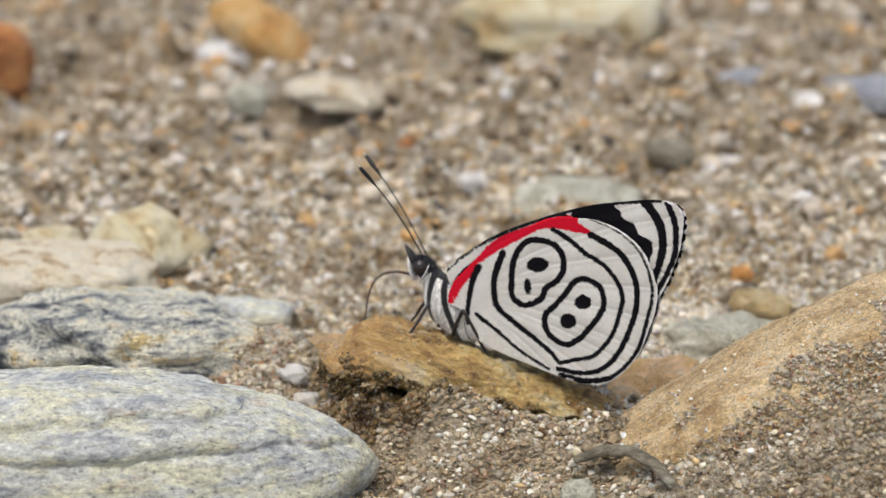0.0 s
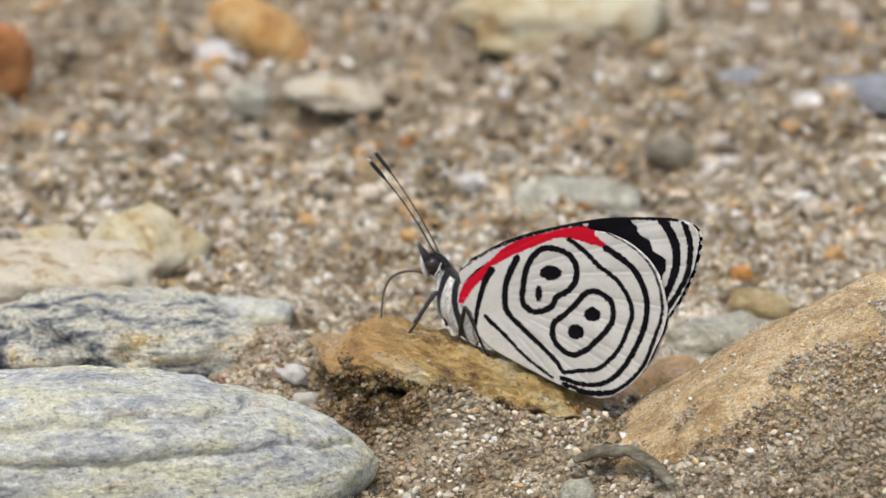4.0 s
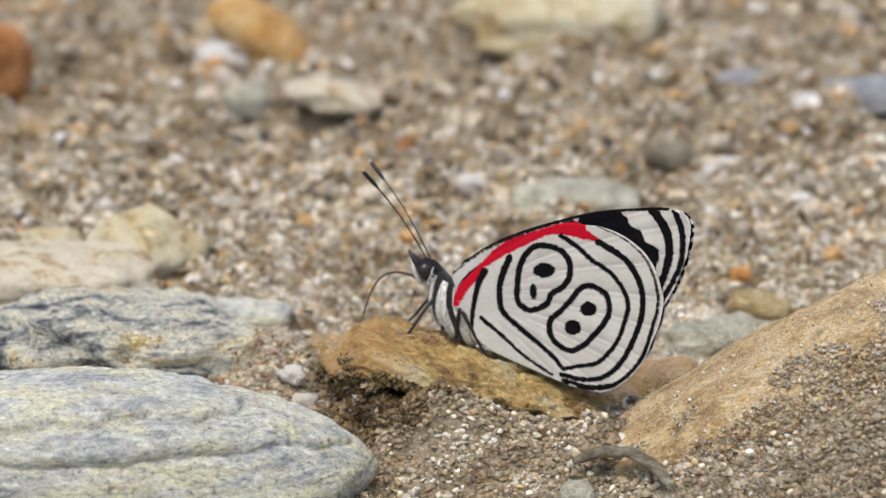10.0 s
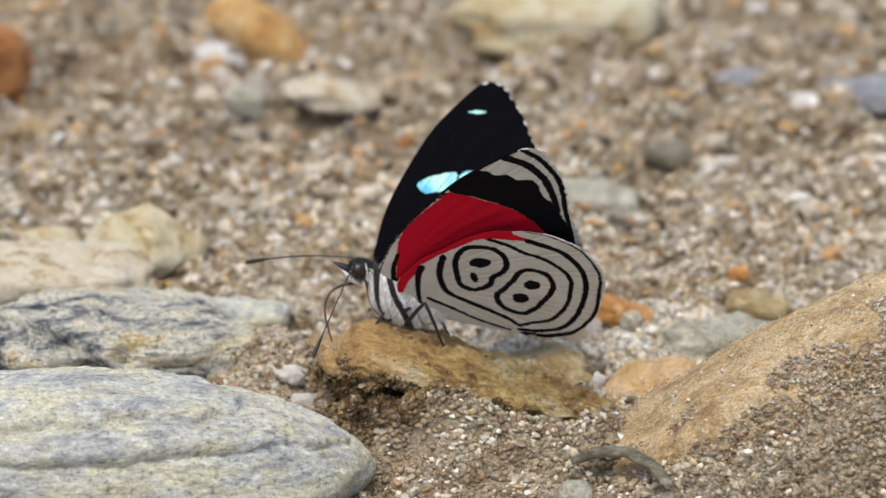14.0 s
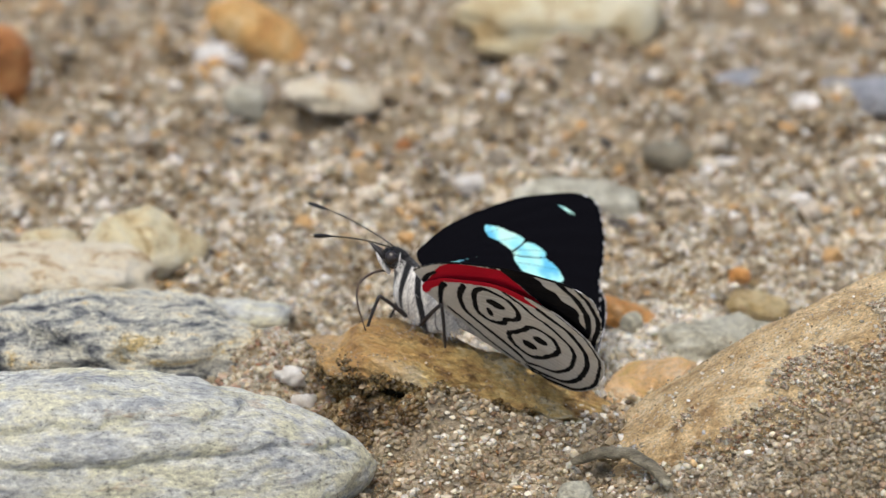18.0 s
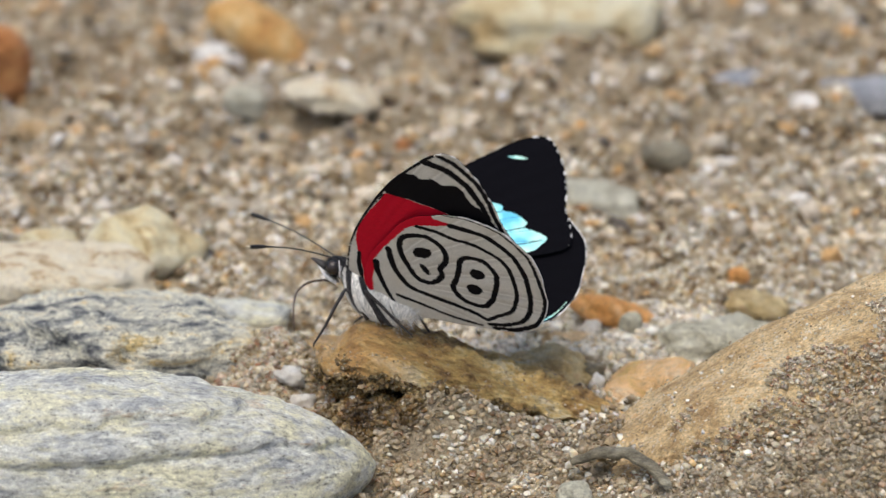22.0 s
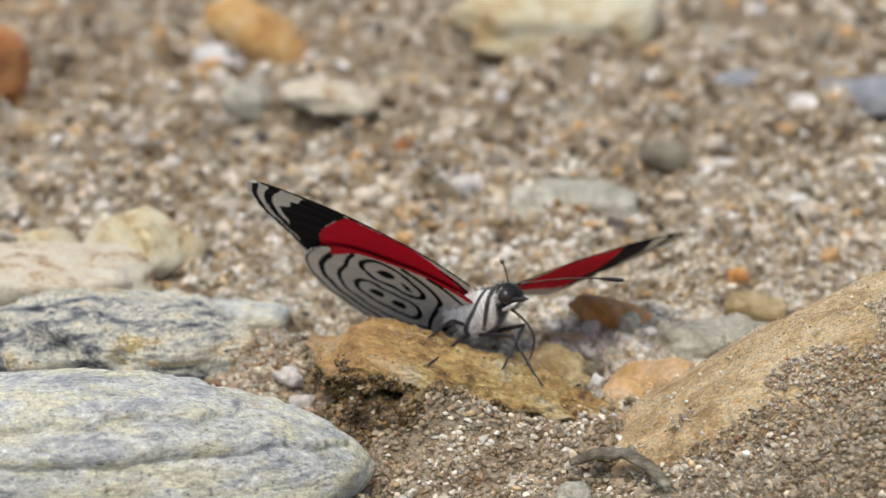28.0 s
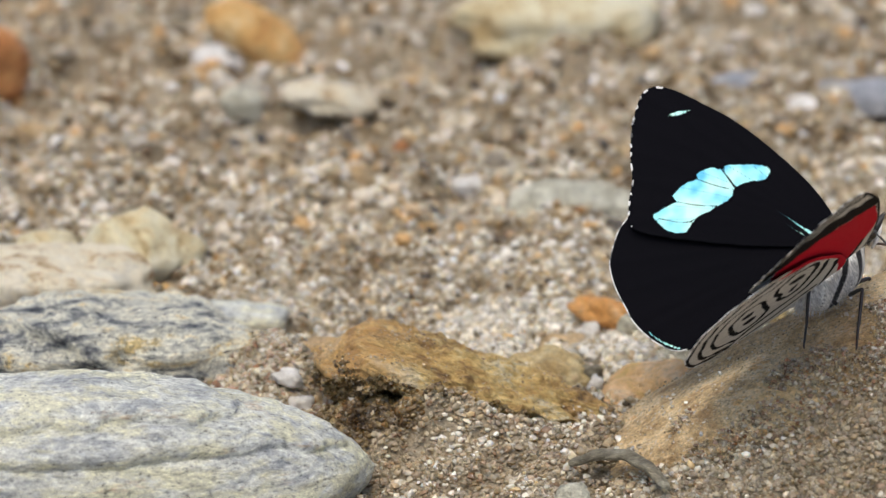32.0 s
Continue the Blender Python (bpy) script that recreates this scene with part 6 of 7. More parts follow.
    walk(antenna_right, [
        (0, pose(0.00463, -0.00034, 0.00202, 0, -21, -15)), (0.5, pose(0.00467, -0.00034, 0.00197, 0, -21, -12)), (1, pose(0.00471, -0.00034, 0.00192, 0, -20, -1)),
        (1.5, pose(0.00471, -0.00034, 0.00192, 0, -21, -1)), (2, pose(0.00471, -0.00034, 0.00191, 0, -22, -2)), (2.5, pose(0.00471, -0.00034, 0.00191, 0, -21, -1)),
        (3, pose(0.00471, -0.00034, 0.00191, 0, -21, -1)), (3.5, pose(0.00471, -0.00034, 0.00191, 0, -20, -1)), (5.5, pose(0.00472, -0.00034, 0.00191, 0, -20, -12)),
        (6, pose(0.00472, -0.00034, 0.00191, 0, -21, -10)), (6.5, pose(0.00472, -0.00034, 0.00191, 0, -22, -10)), (7, pose(0.00472, -0.00034, 0.00190, 0, -22, -9)),
        (7.5, pose(0.00472, -0.00034, 0.00190, 0, -20, -11)), (8, pose(0.00472, -0.00034, 0.00190, 0, -22, -2)), (8.5, pose(0.00472, -0.00034, 0.00190, 0, -23, -3)),
        (9, pose(0.00472, -0.00034, 0.00190, 0, -22, -15)), (9.5, pose(0.00472, -0.00034, 0.00190, 0, -15, -15)), (10, pose(0.00473, -0.00034, 0.00188, 0, -15, -22)),
        (10.5, pose(0.00473, -0.00034, 0.00188, 0, 42, -14)), (11, pose(0.00473, -0.00034, 0.00188, 0, 48, 4)), (11.5, pose(0.00473, -0.00034, 0.00188, 0, 4, -32)),
        (12, pose(0.00473, -0.00034, 0.00188, 0, 8, -36)), (12.5, pose(0.00473, -0.00034, 0.00188, 0, 27, -33)), (13, pose(0.00479, -0.00034, 0.00179, 0, 45, -4)),
        (13.5, pose(0.00483, -0.00034, 0.00170, 0, 73, -80)), (14, pose(0.00487, -0.00034, 0.00161, 0, 25, -29)), (14.5, pose(0.00487, -0.00034, 0.00161, 0, 32, -56)),
        (16.5, pose(0.00487, -0.00034, 0.00159, 0, -1, -34)), (17, pose(0.00487, -0.00034, 0.00159, 0, 8, -41)), (17.5, pose(0.00487, -0.00034, 0.00159, 0, 12, -38)),
        (18, pose(0.00487, -0.00034, 0.00159, 0, 16, -41)), (18.5, pose(0.00487, -0.00034, 0.00159, 0, 6, -37)), (19, pose(0.00487, -0.00034, 0.00159, 0, 4, -33)),
        (19.5, pose(0.00487, -0.00034, 0.00159, 0, 2, -36)), (20, pose(0.00487, -0.00034, 0.00159, 0, 47, -37)), (20.5, pose(0.00487, -0.00034, 0.00159, 0, 29, -38)),
        (21, pose(0.00487, -0.00034, 0.00159, 0, 41, 25)), (21.5, pose(0.00485, -0.00034, 0.00166, 0, 23, -56)), (22, pose(0.00482, -0.00034, 0.00173, 0, -1, -24)),
        (22.5, pose(0.00480, -0.00034, 0.00177, 0, 8, -8)), (23, pose(0.00478, -0.00034, 0.00181, 0, 6, -18)), (23.5, pose(0.00478, -0.00034, 0.00181, 0, 13, -22)),
        (24, pose(0.00478, -0.00034, 0.00181, 0, 7, -32)), (24.5, pose(0.00487, -0.00034, 0.00161, 0, 6, -32)), (25, pose(0.00491, -0.00034, 0.00144, 0, 19, -66)),
        (25.5, pose(0.00491, -0.00034, 0.00144, 0, 24, -60)), (27.5, pose(0.00485, -0.00034, 0.00165, 0, -2, -38)), (28, pose(0.00485, -0.00034, 0.00166, 0, -15, -41)),
        (28.5, pose(0.00484, -0.00034, 0.00167, 0, -19, -43)), (29, pose(0.00484, -0.00034, 0.00168, 0, -16, -37)), (29.5, pose(0.00484, -0.00034, 0.00169, 0, 5, -19)),
        (29.7, pose(0.00481, -0.00034, 0.00175, 0, 15, -33)), (30, pose(0.00476, -0.00034, 0.00184, 0, 50, -22)), (30.5, pose(0.00475, -0.00034, 0.00186, 0, 14, -40)),
        (31, pose(0.00473, -0.00034, 0.00188, 0, 10, -35)), (31.5, pose(0.00473, -0.00034, 0.00188, 0, 3, -63)), (32, pose(0.00473, -0.00034, 0.00188, 0, 13, -95))])
    walk(proboscis, [
        (0, pose(0.00467, 0, 0.00032, 59, 57, 64)), (0.5, pose(0.00462, 0, 0.00027, 59, 61, 64)), (1, pose(0.00457, 0, 0.00022, 60, 61, 65)),
        (1.5, pose(0.00457, 0, 0.00022, 60, 61, 65)), (2, pose(0.00457, 0, 0.00022, 59, 61, 63)), (2.5, pose(0.00457, 0, 0.00022, 64, 62, 69)),
        (3, pose(0.00457, 0, 0.00022, 65, 61, 71)), (3.5, pose(0.00457, 0, 0.00021, 68, 63, 73)), (5.5, pose(0.00456, 0, 0.00021, 79, 65, 86)),
        (6, pose(0.00456, 0, 0.00021, 79, 65, 86)), (6.5, pose(0.00456, 0, 0.00021, 81, 65, 88)), (7, pose(0.00456, 0, 0.00021, 81, 64, 88)),
        (7.5, pose(0.00456, 0, 0.00021, 76, 64, 82)), (8, pose(0.00456, 0, 0.00021, 65, 62, 70)), (8.5, pose(0.00456, 0, 0.00021, 59, 60, 63)),
        (9, pose(0.00456, 0, 0.00020, 54, 58, 58)), (9.5, pose(0.00455, 0, 0.00020, 51, 58, 54)), (10, pose(0.00454, 0, 0.00019, 44, 55, 46)),
        (10.5, pose(0.00454, 0, 0.00019, 39, 50, 40)), (11, pose(0.00454, 0, 0.00019, 47, 56, 50)), (11.5, pose(0.00454, 0, 0.00019, 55, 61, 59)),
        (12, pose(0.00454, 0, 0.00019, 65, 51, 71)), (12.5, pose(0.00454, 0, 0.00019, 70, 50, 77)), (13, pose(0.00445, 0, 0.00012, 78, 55, 88)),
        (13.5, pose(0.00436, 0, 0.00006, 54, 57, 58)), (14, pose(0.00427, 0, 0.00002, 71, 63, 77)), (14.5, pose(0.00426, 0, 0.00001, 63, 62, 68)),
        (16.5, pose(0.00425, 0, 0.00001, 104, 72, 110)), (17, pose(0.00425, 0, 0.00001, 116, 62, 127)), (18, pose(0.00425, 0, 0.00001, 107, 57, 120)),
        (19, pose(0.00425, 0, 0.00001, 96, 74, 101)), (20, pose(0.00425, 0, 0.00001, 56, 66, 60)), (21, pose(0.00425, 0, 0.00001, 60, 58, 65)),
        (21.5, pose(0.00432, 0, 0.00004, 63, 55, 69)), (22, pose(0.00439, 0, 0.00008, 62, 49, 67)), (22.5, pose(0.00443, 0, 0.00011, 58, 49, 62)),
        (23, pose(0.00446, 0, 0.00013, 72, 45, 81)), (23.5, pose(0.00446, 0, 0.00013, 85, 61, 94)), (24, pose(0.00446, 0, 0.00013, 95, 52, 110)),
        (24.5, pose(0.00427, 0, 0.00002, 90, 75, 95)), (25, pose(0.00410, 0, -0.00005, 110, 60, 122)), (25.5, pose(0.00410, 0, -0.00005, 100, 74, 105)),
        (27.5, pose(0.00431, 0, 0.00004, 112, 59, 124)), (28, pose(0.00432, 0, 0.00004, 114, 68, 121)), (28.5, pose(0.00433, 0, 0.00005, 139, 76, 142)),
        (29, pose(0.00434, 0, 0.00005, 122, 74, 127)), (29.5, pose(0.00435, 0, 0.00006, 73, 45, 82)), (29.7, pose(0.00441, 0, 0.00010, 31, 61, 32)),
        (30, pose(0.00450, 0, 0.00016, 9, 65, 10)), (30.5, pose(0.00452, 0, 0.00017, -42, 49, -42)), (31, pose(0.00454, 0, 0.00019, -60, -4, -24)),
        (31.5, pose(0.00454, 0, 0.00019, -65, 52, -71)), (32, pose(0.00454, 0, 0.00019, -99, 55, -112))])
    walk(leg_ml, [
        (0, pose(0.00130, 0.00055, -0.00160, 45, -60, -7)), (0.5, pose(0.00130, 0.00055, -0.00160, 39, -55, 0)), (1, pose(0.00130, 0.00055, -0.00160, 30, -49, 9)),
        (1.5, pose(0.00130, 0.00055, -0.00160, 30, -48, 9)), (2, pose(0.00130, 0.00055, -0.00160, 30, -50, 8)), (2.5, pose(0.00130, 0.00055, -0.00160, 28, -45, 11)),
        (3, pose(0.00130, 0.00055, -0.00160, 28, -44, 12)), (3.5, pose(0.00130, 0.00055, -0.00160, 27, -43, 13)), (5.5, pose(0.00130, 0.00055, -0.00160, 29, -45, 12)),
        (6, pose(0.00130, 0.00055, -0.00160, 29, -45, 12)), (6.5, pose(0.00130, 0.00055, -0.00160, 29, -45, 12)), (7, pose(0.00130, 0.00055, -0.00160, 28, -43, 13)),
        (7.5, pose(0.00130, 0.00055, -0.00160, 26, -41, 15)), (8, pose(0.00130, 0.00055, -0.00160, 23, -37, 17)), (8.5, pose(0.00130, 0.00055, -0.00160, 25, -40, 15)),
        (9, pose(0.00130, 0.00055, -0.00160, 28, -45, 12)), (9.5, pose(0.00130, 0.00055, -0.00160, 25, -42, 14)), (10, pose(0.00130, 0.00055, -0.00160, 31, -52, 6)),
        (10.5, pose(0.00130, 0.00055, -0.00160, 71, -67, -35)), (11, pose(0.00130, 0.00055, -0.00160, 62, -65, -25)), (11.5, pose(0.00130, 0.00055, -0.00160, 35, -53, 4)),
        (12, pose(0.00130, 0.00055, -0.00160, 43, -59, -5)), (12.5, pose(0.00130, 0.00055, -0.00160, 59, -66, -23)), (13, pose(0.00130, 0.00055, -0.00160, 57, -64, -21)),
        (13.5, pose(0.00130, 0.00055, -0.00160, 158, -52, -135)), (14, pose(0.00130, 0.00055, -0.00160, 119, -78, -95)), (14.5, pose(0.00130, 0.00055, -0.00160, 103, -67, -69)),
        (16.5, pose(0.00130, 0.00055, -0.00160, 11, -36, 17)), (17, pose(0.00130, 0.00055, -0.00160, 7, -15, 20)), (18, pose(0.00130, 0.00055, -0.00160, 7, -6, 21)),
        (19, pose(0.00130, 0.00055, -0.00160, 9, -8, 22)), (20, pose(0.00130, 0.00055, -0.00160, 13, -11, 24)), (21, pose(0.00130, 0.00055, -0.00160, 55, -66, -20)),
        (21.5, pose(0.00130, 0.00055, -0.00160, 12, -54, 12)), (22, pose(0.00130, 0.00055, -0.00160, 16, -43, 15)), (22.5, pose(0.00130, 0.00055, -0.00160, 24, -61, 5)),
        (23, pose(0.00130, 0.00055, -0.00160, 66, -46, 15)), (23.5, pose(0.00130, 0.00055, -0.00160, 33, -40, 44)), (24, pose(0.00130, 0.00055, -0.00160, 22, -38, 50)),
        (24.5, pose(0.00130, 0.00055, -0.00160, 17, -15, 56)), (25, pose(0.00130, 0.00055, -0.00160, 18, -32, 35)), (25.5, pose(0.00130, 0.00055, -0.00160, -3, -30, 51)),
        (27.5, pose(0.00130, 0.00055, -0.00160, -44, 7, 41)), (28, pose(0.00130, 0.00055, -0.00160, -54, -9, 22)), (28.5, pose(0.00130, 0.00055, -0.00160, -38, -8, 1)),
        (29, pose(0.00130, 0.00055, -0.00160, -38, -3, -3)), (29.5, pose(0.00130, 0.00055, -0.00160, -38, 3, -10)), (29.7, pose(0.00130, 0.00055, -0.00160, 36, -11, 42)),
        (30, pose(0.00130, 0.00055, -0.00160, 47, -45, 4)), (30.5, pose(0.00130, 0.00055, -0.00160, 59, -74, -31)), (31, pose(0.00130, 0.00055, -0.00160, 5, -40, 16)),
        (31.5, pose(0.00130, 0.00055, -0.00160, -1, 8, 16)), (32, pose(0.00130, 0.00055, -0.00160, 7, 21, 27))])
    walk(shin_ml, [
        (0, pose(0.0026, 0, 0, 0, 144, 0)), (0.5, pose(0.0026, 0, 0, 0, 140, 0)), (1, pose(0.0026, 0, 0, 0, 133, 0)),
        (1.5, pose(0.0026, 0, 0, 0, 132, 0)), (2, pose(0.0026, 0, 0, 0, 132, 0)), (2.5, pose(0.0026, 0, 0, 0, 130, 0)),
        (3, pose(0.0026, 0, 0, 0, 129, 0)), (3.5, pose(0.0026, 0, 0, 0, 129, 0)), (5.5, pose(0.0026, 0, 0, 0, 133, 0)),
        (6, pose(0.0026, 0, 0, 0, 132, 0)), (6.5, pose(0.0026, 0, 0, 0, 132, 0)), (7, pose(0.0026, 0, 0, 0, 130, 0)),
        (7.5, pose(0.0026, 0, 0, 0, 129, 0)), (8, pose(0.0026, 0, 0, 0, 123, 0)), (8.5, pose(0.0026, 0, 0, 0, 125, 0)),
        (9, pose(0.0026, 0, 0, 0, 130, 0)), (9.5, pose(0.0026, 0, 0, 0, 127, 0)), (10, pose(0.0026, 0, 0, 0, 133, 0)),
        (10.5, pose(0.0026, 0, 0, 0, 149, 0)), (11, pose(0.0026, 0, 0, 0, 151, 0)), (11.5, pose(0.0026, 0, 0, 0, 141, 0)),
        (12, pose(0.0026, 0, 0, 0, 142, 0)), (12.5, pose(0.0026, 0, 0, 0, 147, 0)), (13, pose(0.0026, 0, 0, 0, 150, 0)),
        (13.5, pose(0.0026, 0, 0, 0, 168, 0)), (14, pose(0.0026, 0, 0, 0, 163, 0)), (14.5, pose(0.0026, 0, 0, 0, 171, 0)),
        (16.5, pose(0.0026, 0, 0, 0, 139, 0)), (17, pose(0.0026, 0, 0, 0, 124, 0)), (18, pose(0.0026, 0, 0, 0, 112, 0)),
        (19, pose(0.0026, 0, 0, 0, 115, 0)), (20, pose(0.0026, 0, 0, 0, 122, 0)), (21, pose(0.0026, 0, 0, 0, 149, 0)),
        (21.5, pose(0.0026, 0, 0, 0, 121, 0)), (22, pose(0.0026, 0, 0, 0, 116, 0)), (22.5, pose(0.0026, 0, 0, 0, 132, 0)),
        (23, pose(0.0026, 0, 0, 0, 114, 0)), (23.5, pose(0.0026, 0, 0, 0, 92, 0)), (24, pose(0.0026, 0, 0, 0, 74, 0)),
        (24.5, pose(0.0026, 0, 0, 0, 48, 0)), (25, pose(0.0026, 0, 0, 0, 83, 0)), (25.5, pose(0.0026, 0, 0, 0, 72, 0)),
        (27.5, pose(0.0026, 0, 0, 0, 98, 0)), (28, pose(0.0026, 0, 0, 0, 96, 0)), (28.5, pose(0.0026, 0, 0, 0, 72, 0)),
        (29, pose(0.0026, 0, 0, 0, 58, 0)), (29.5, pose(0.0026, 0, 0, 0, 46, 0)), (29.7, pose(0.0026, 0, 0, 0, 82, 0)),
        (30, pose(0.0026, 0, 0, 0, 112, 0)), (30.5, pose(0.0026, 0, 0, 0, 139, 0)), (31, pose(0.0026, 0, 0, 0, 124, 0)),
        (31.5, pose(0.0026, 0, 0, 0, 110, 0)), (32, pose(0.0026, 0, 0, 0, 86, 0))])
    walk(leg_mr, [
        (0, pose(0.00130, -0.00055, -0.00160, 5, -47, -18)), (0.5, pose(0.00130, -0.00055, -0.00160, 6, -42, -17)), (1, pose(0.00130, -0.00055, -0.00160, 7, -34, -16)),
        (1.5, pose(0.00130, -0.00055, -0.00160, 8, -35, -16)), (2, pose(0.00130, -0.00055, -0.00160, 8, -37, -17)), (2.5, pose(0.00130, -0.00055, -0.00160, 8, -33, -16)),
        (3, pose(0.00130, -0.00055, -0.00160, 9, -31, -15)), (3.5, pose(0.00130, -0.00055, -0.00160, 7, -31, -16)), (5.5, pose(0.00130, -0.00055, -0.00160, 5, -37, -17)),
        (6, pose(0.00130, -0.00055, -0.00160, 6, -37, -17)), (6.5, pose(0.00130, -0.00055, -0.00160, 6, -38, -17)), (7, pose(0.00130, -0.00055, -0.00160, 7, -36, -16)),
        (7.5, pose(0.00130, -0.00055, -0.00160, 6, -33, -16)), (8, pose(0.00130, -0.00055, -0.00160, 8, -27, -15)), (8.5, pose(0.00130, -0.00055, -0.00160, 9, -31, -15)),
        (9, pose(0.00130, -0.00055, -0.00160, 9, -36, -16)), (9.5, pose(0.00130, -0.00055, -0.00160, 9, -32, -16)), (10, pose(0.00130, -0.00055, -0.00160, 9, -43, -18)),
        (10.5, pose(0.00130, -0.00055, -0.00160, 7, -66, -21)), (11, pose(0.00130, -0.00055, -0.00160, 3, -61, -18)), (11.5, pose(0.00130, -0.00055, -0.00160, 5, -45, -17)),
        (12, pose(0.00130, -0.00055, -0.00160, 9, -49, -19)), (12.5, pose(0.00130, -0.00055, -0.00160, 5, -57, -19)), (13, pose(0.00130, -0.00055, -0.00160, -0, -57, -17)),
        (13.5, pose(0.00130, -0.00055, -0.00160, -75, -70, 42)), (14, pose(0.00130, -0.00055, -0.00160, -142, -34, 113)), (14.5, pose(0.00130, -0.00055, -0.00160, -120, -59, 85)),
        (16.5, pose(0.00130, -0.00055, -0.00160, -70, -63, 29)), (17, pose(0.00130, -0.00055, -0.00160, -63, -62, 22)), (18, pose(0.00130, -0.00055, -0.00160, -46, -55, 3)),
        (19, pose(0.00130, -0.00055, -0.00160, -37, -53, -3)), (20, pose(0.00130, -0.00055, -0.00160, -37, -46, -9)), (21, pose(0.00130, -0.00055, -0.00160, -13, -42, -15)),
        (21.5, pose(0.00130, -0.00055, -0.00160, -164, -29, 145)), (22, pose(0.00130, -0.00055, -0.00160, -161, -58, 139)), (22.5, pose(0.00130, -0.00055, -0.00160, -8, -55, -14)),
        (23, pose(0.00130, -0.00055, -0.00160, 82, -52, -63)), (23.5, pose(0.00130, -0.00055, -0.00160, 53, -50, -43)), (24, pose(0.00130, -0.00055, -0.00160, 58, -60, -50)),
        (24.5, pose(0.00130, -0.00055, -0.00160, 22, -42, -10)), (25, pose(0.00130, -0.00055, -0.00160, -7, -37, -21)), (25.5, pose(0.00130, -0.00055, -0.00160, -8, -40, -15)),
        (27.5, pose(0.00130, -0.00055, -0.00160, -8, 32, 29)), (28, pose(0.00130, -0.00055, -0.00160, -12, 4, 19)), (28.5, pose(0.00130, -0.00055, -0.00160, -20, -1, 12)),
        (29, pose(0.00130, -0.00055, -0.00160, -21, 5, 9)), (29.5, pose(0.00130, -0.00055, -0.00160, -23, 11, 3)), (29.7, pose(0.00130, -0.00055, -0.00160, 36, -24, -4)),
        (30, pose(0.00130, -0.00055, -0.00160, 136, -65, -151)), (30.5, pose(0.00130, -0.00055, -0.00160, -24, -76, 2)), (31, pose(0.00130, -0.00055, -0.00160, -45, -25, -60)),
        (31.5, pose(0.00130, -0.00055, -0.00160, -66, -8, -87)), (32, pose(0.00130, -0.00055, -0.00160, -52, -23, -80))])
    walk(shin_mr, [
        (0, pose(0.0026, 0, 0, 0, 133, 0)), (0.5, pose(0.0026, 0, 0, 0, 130, 0)), (1, pose(0.0026, 0, 0, 0, 124, 0)),
        (1.5, pose(0.0026, 0, 0, 0, 123, 0)), (2, pose(0.0026, 0, 0, 0, 124, 0)), (2.5, pose(0.0026, 0, 0, 0, 122, 0)),
        (3, pose(0.0026, 0, 0, 0, 121, 0)), (3.5, pose(0.0026, 0, 0, 0, 122, 0)), (5.5, pose(0.0026, 0, 0, 0, 129, 0)),
        (6, pose(0.0026, 0, 0, 0, 128, 0)), (6.5, pose(0.0026, 0, 0, 0, 129, 0)), (7, pose(0.0026, 0, 0, 0, 127, 0)),
        (7.5, pose(0.0026, 0, 0, 0, 125, 0)), (8, pose(0.0026, 0, 0, 0, 118, 0)), (8.5, pose(0.0026, 0, 0, 0, 119, 0)),
        (9, pose(0.0026, 0, 0, 0, 123, 0)), (9.5, pose(0.0026, 0, 0, 0, 119, 0)), (10, pose(0.0026, 0, 0, 0, 125, 0)),
        (10.5, pose(0.0026, 0, 0, 0, 140, 0)), (11, pose(0.0026, 0, 0, 0, 140, 0)), (11.5, pose(0.0026, 0, 0, 0, 130, 0)),
        (12, pose(0.0026, 0, 0, 0, 129, 0)), (12.5, pose(0.0026, 0, 0, 0, 136, 0)), (13, pose(0.0026, 0, 0, 0, 140, 0)),
        (13.5, pose(0.0026, 0, 0, 0, 155, 0)), (14, pose(0.0026, 0, 0, 0, 180, 0)), (14.5, pose(0.0026, 0, 0, 0, 171, 0)),
        (16.5, pose(0.0026, 0, 0, 0, 160, 0)), (17, pose(0.0026, 0, 0, 0, 159, 0)), (18, pose(0.0026, 0, 0, 0, 155, 0)),
        (19, pose(0.0026, 0, 0, 0, 152, 0)), (20, pose(0.0026, 0, 0, 0, 153, 0)), (21, pose(0.0026, 0, 0, 0, 141, 0)),
        (21.5, pose(0.0026, 0, 0, 0, 176, 0)), (22, pose(0.0026, 0, 0, 0, 170, 0)), (22.5, pose(0.0026, 0, 0, 0, 137, 0)),
        (23, pose(0.0026, 0, 0, 0, 149, 0)), (23.5, pose(0.0026, 0, 0, 0, 136, 0)), (24, pose(0.0026, 0, 0, 0, 130, 0)),
        (24.5, pose(0.0026, 0, 0, 0, 104, 0)), (25, pose(0.0026, 0, 0, 0, 110, 0)), (25.5, pose(0.0026, 0, 0, 0, 110, 0)),
        (27.5, pose(0.0026, 0, 0, 0, 20, 0)), (28, pose(0.0026, 0, 0, 0, 52, 0)), (28.5, pose(0.0026, 0, 0, 0, 60, 0)),
        (29, pose(0.0026, 0, 0, 0, 47, 0)), (29.5, pose(0.0026, 0, 0, 0, 35, 0)), (29.7, pose(0.0026, 0, 0, 0, 128, 0)),
        (30, pose(0.0026, 0, 0, 0, 167, 0)), (30.5, pose(0.0026, 0, 0, 0, 151, 0)), (31, pose(0.0026, 0, 0, 0, 87, 0)),
        (31.5, pose(0.0026, 0, 0, 0, 59, 0)), (32, pose(0.0026, 0, 0, 0, 75, 0))])
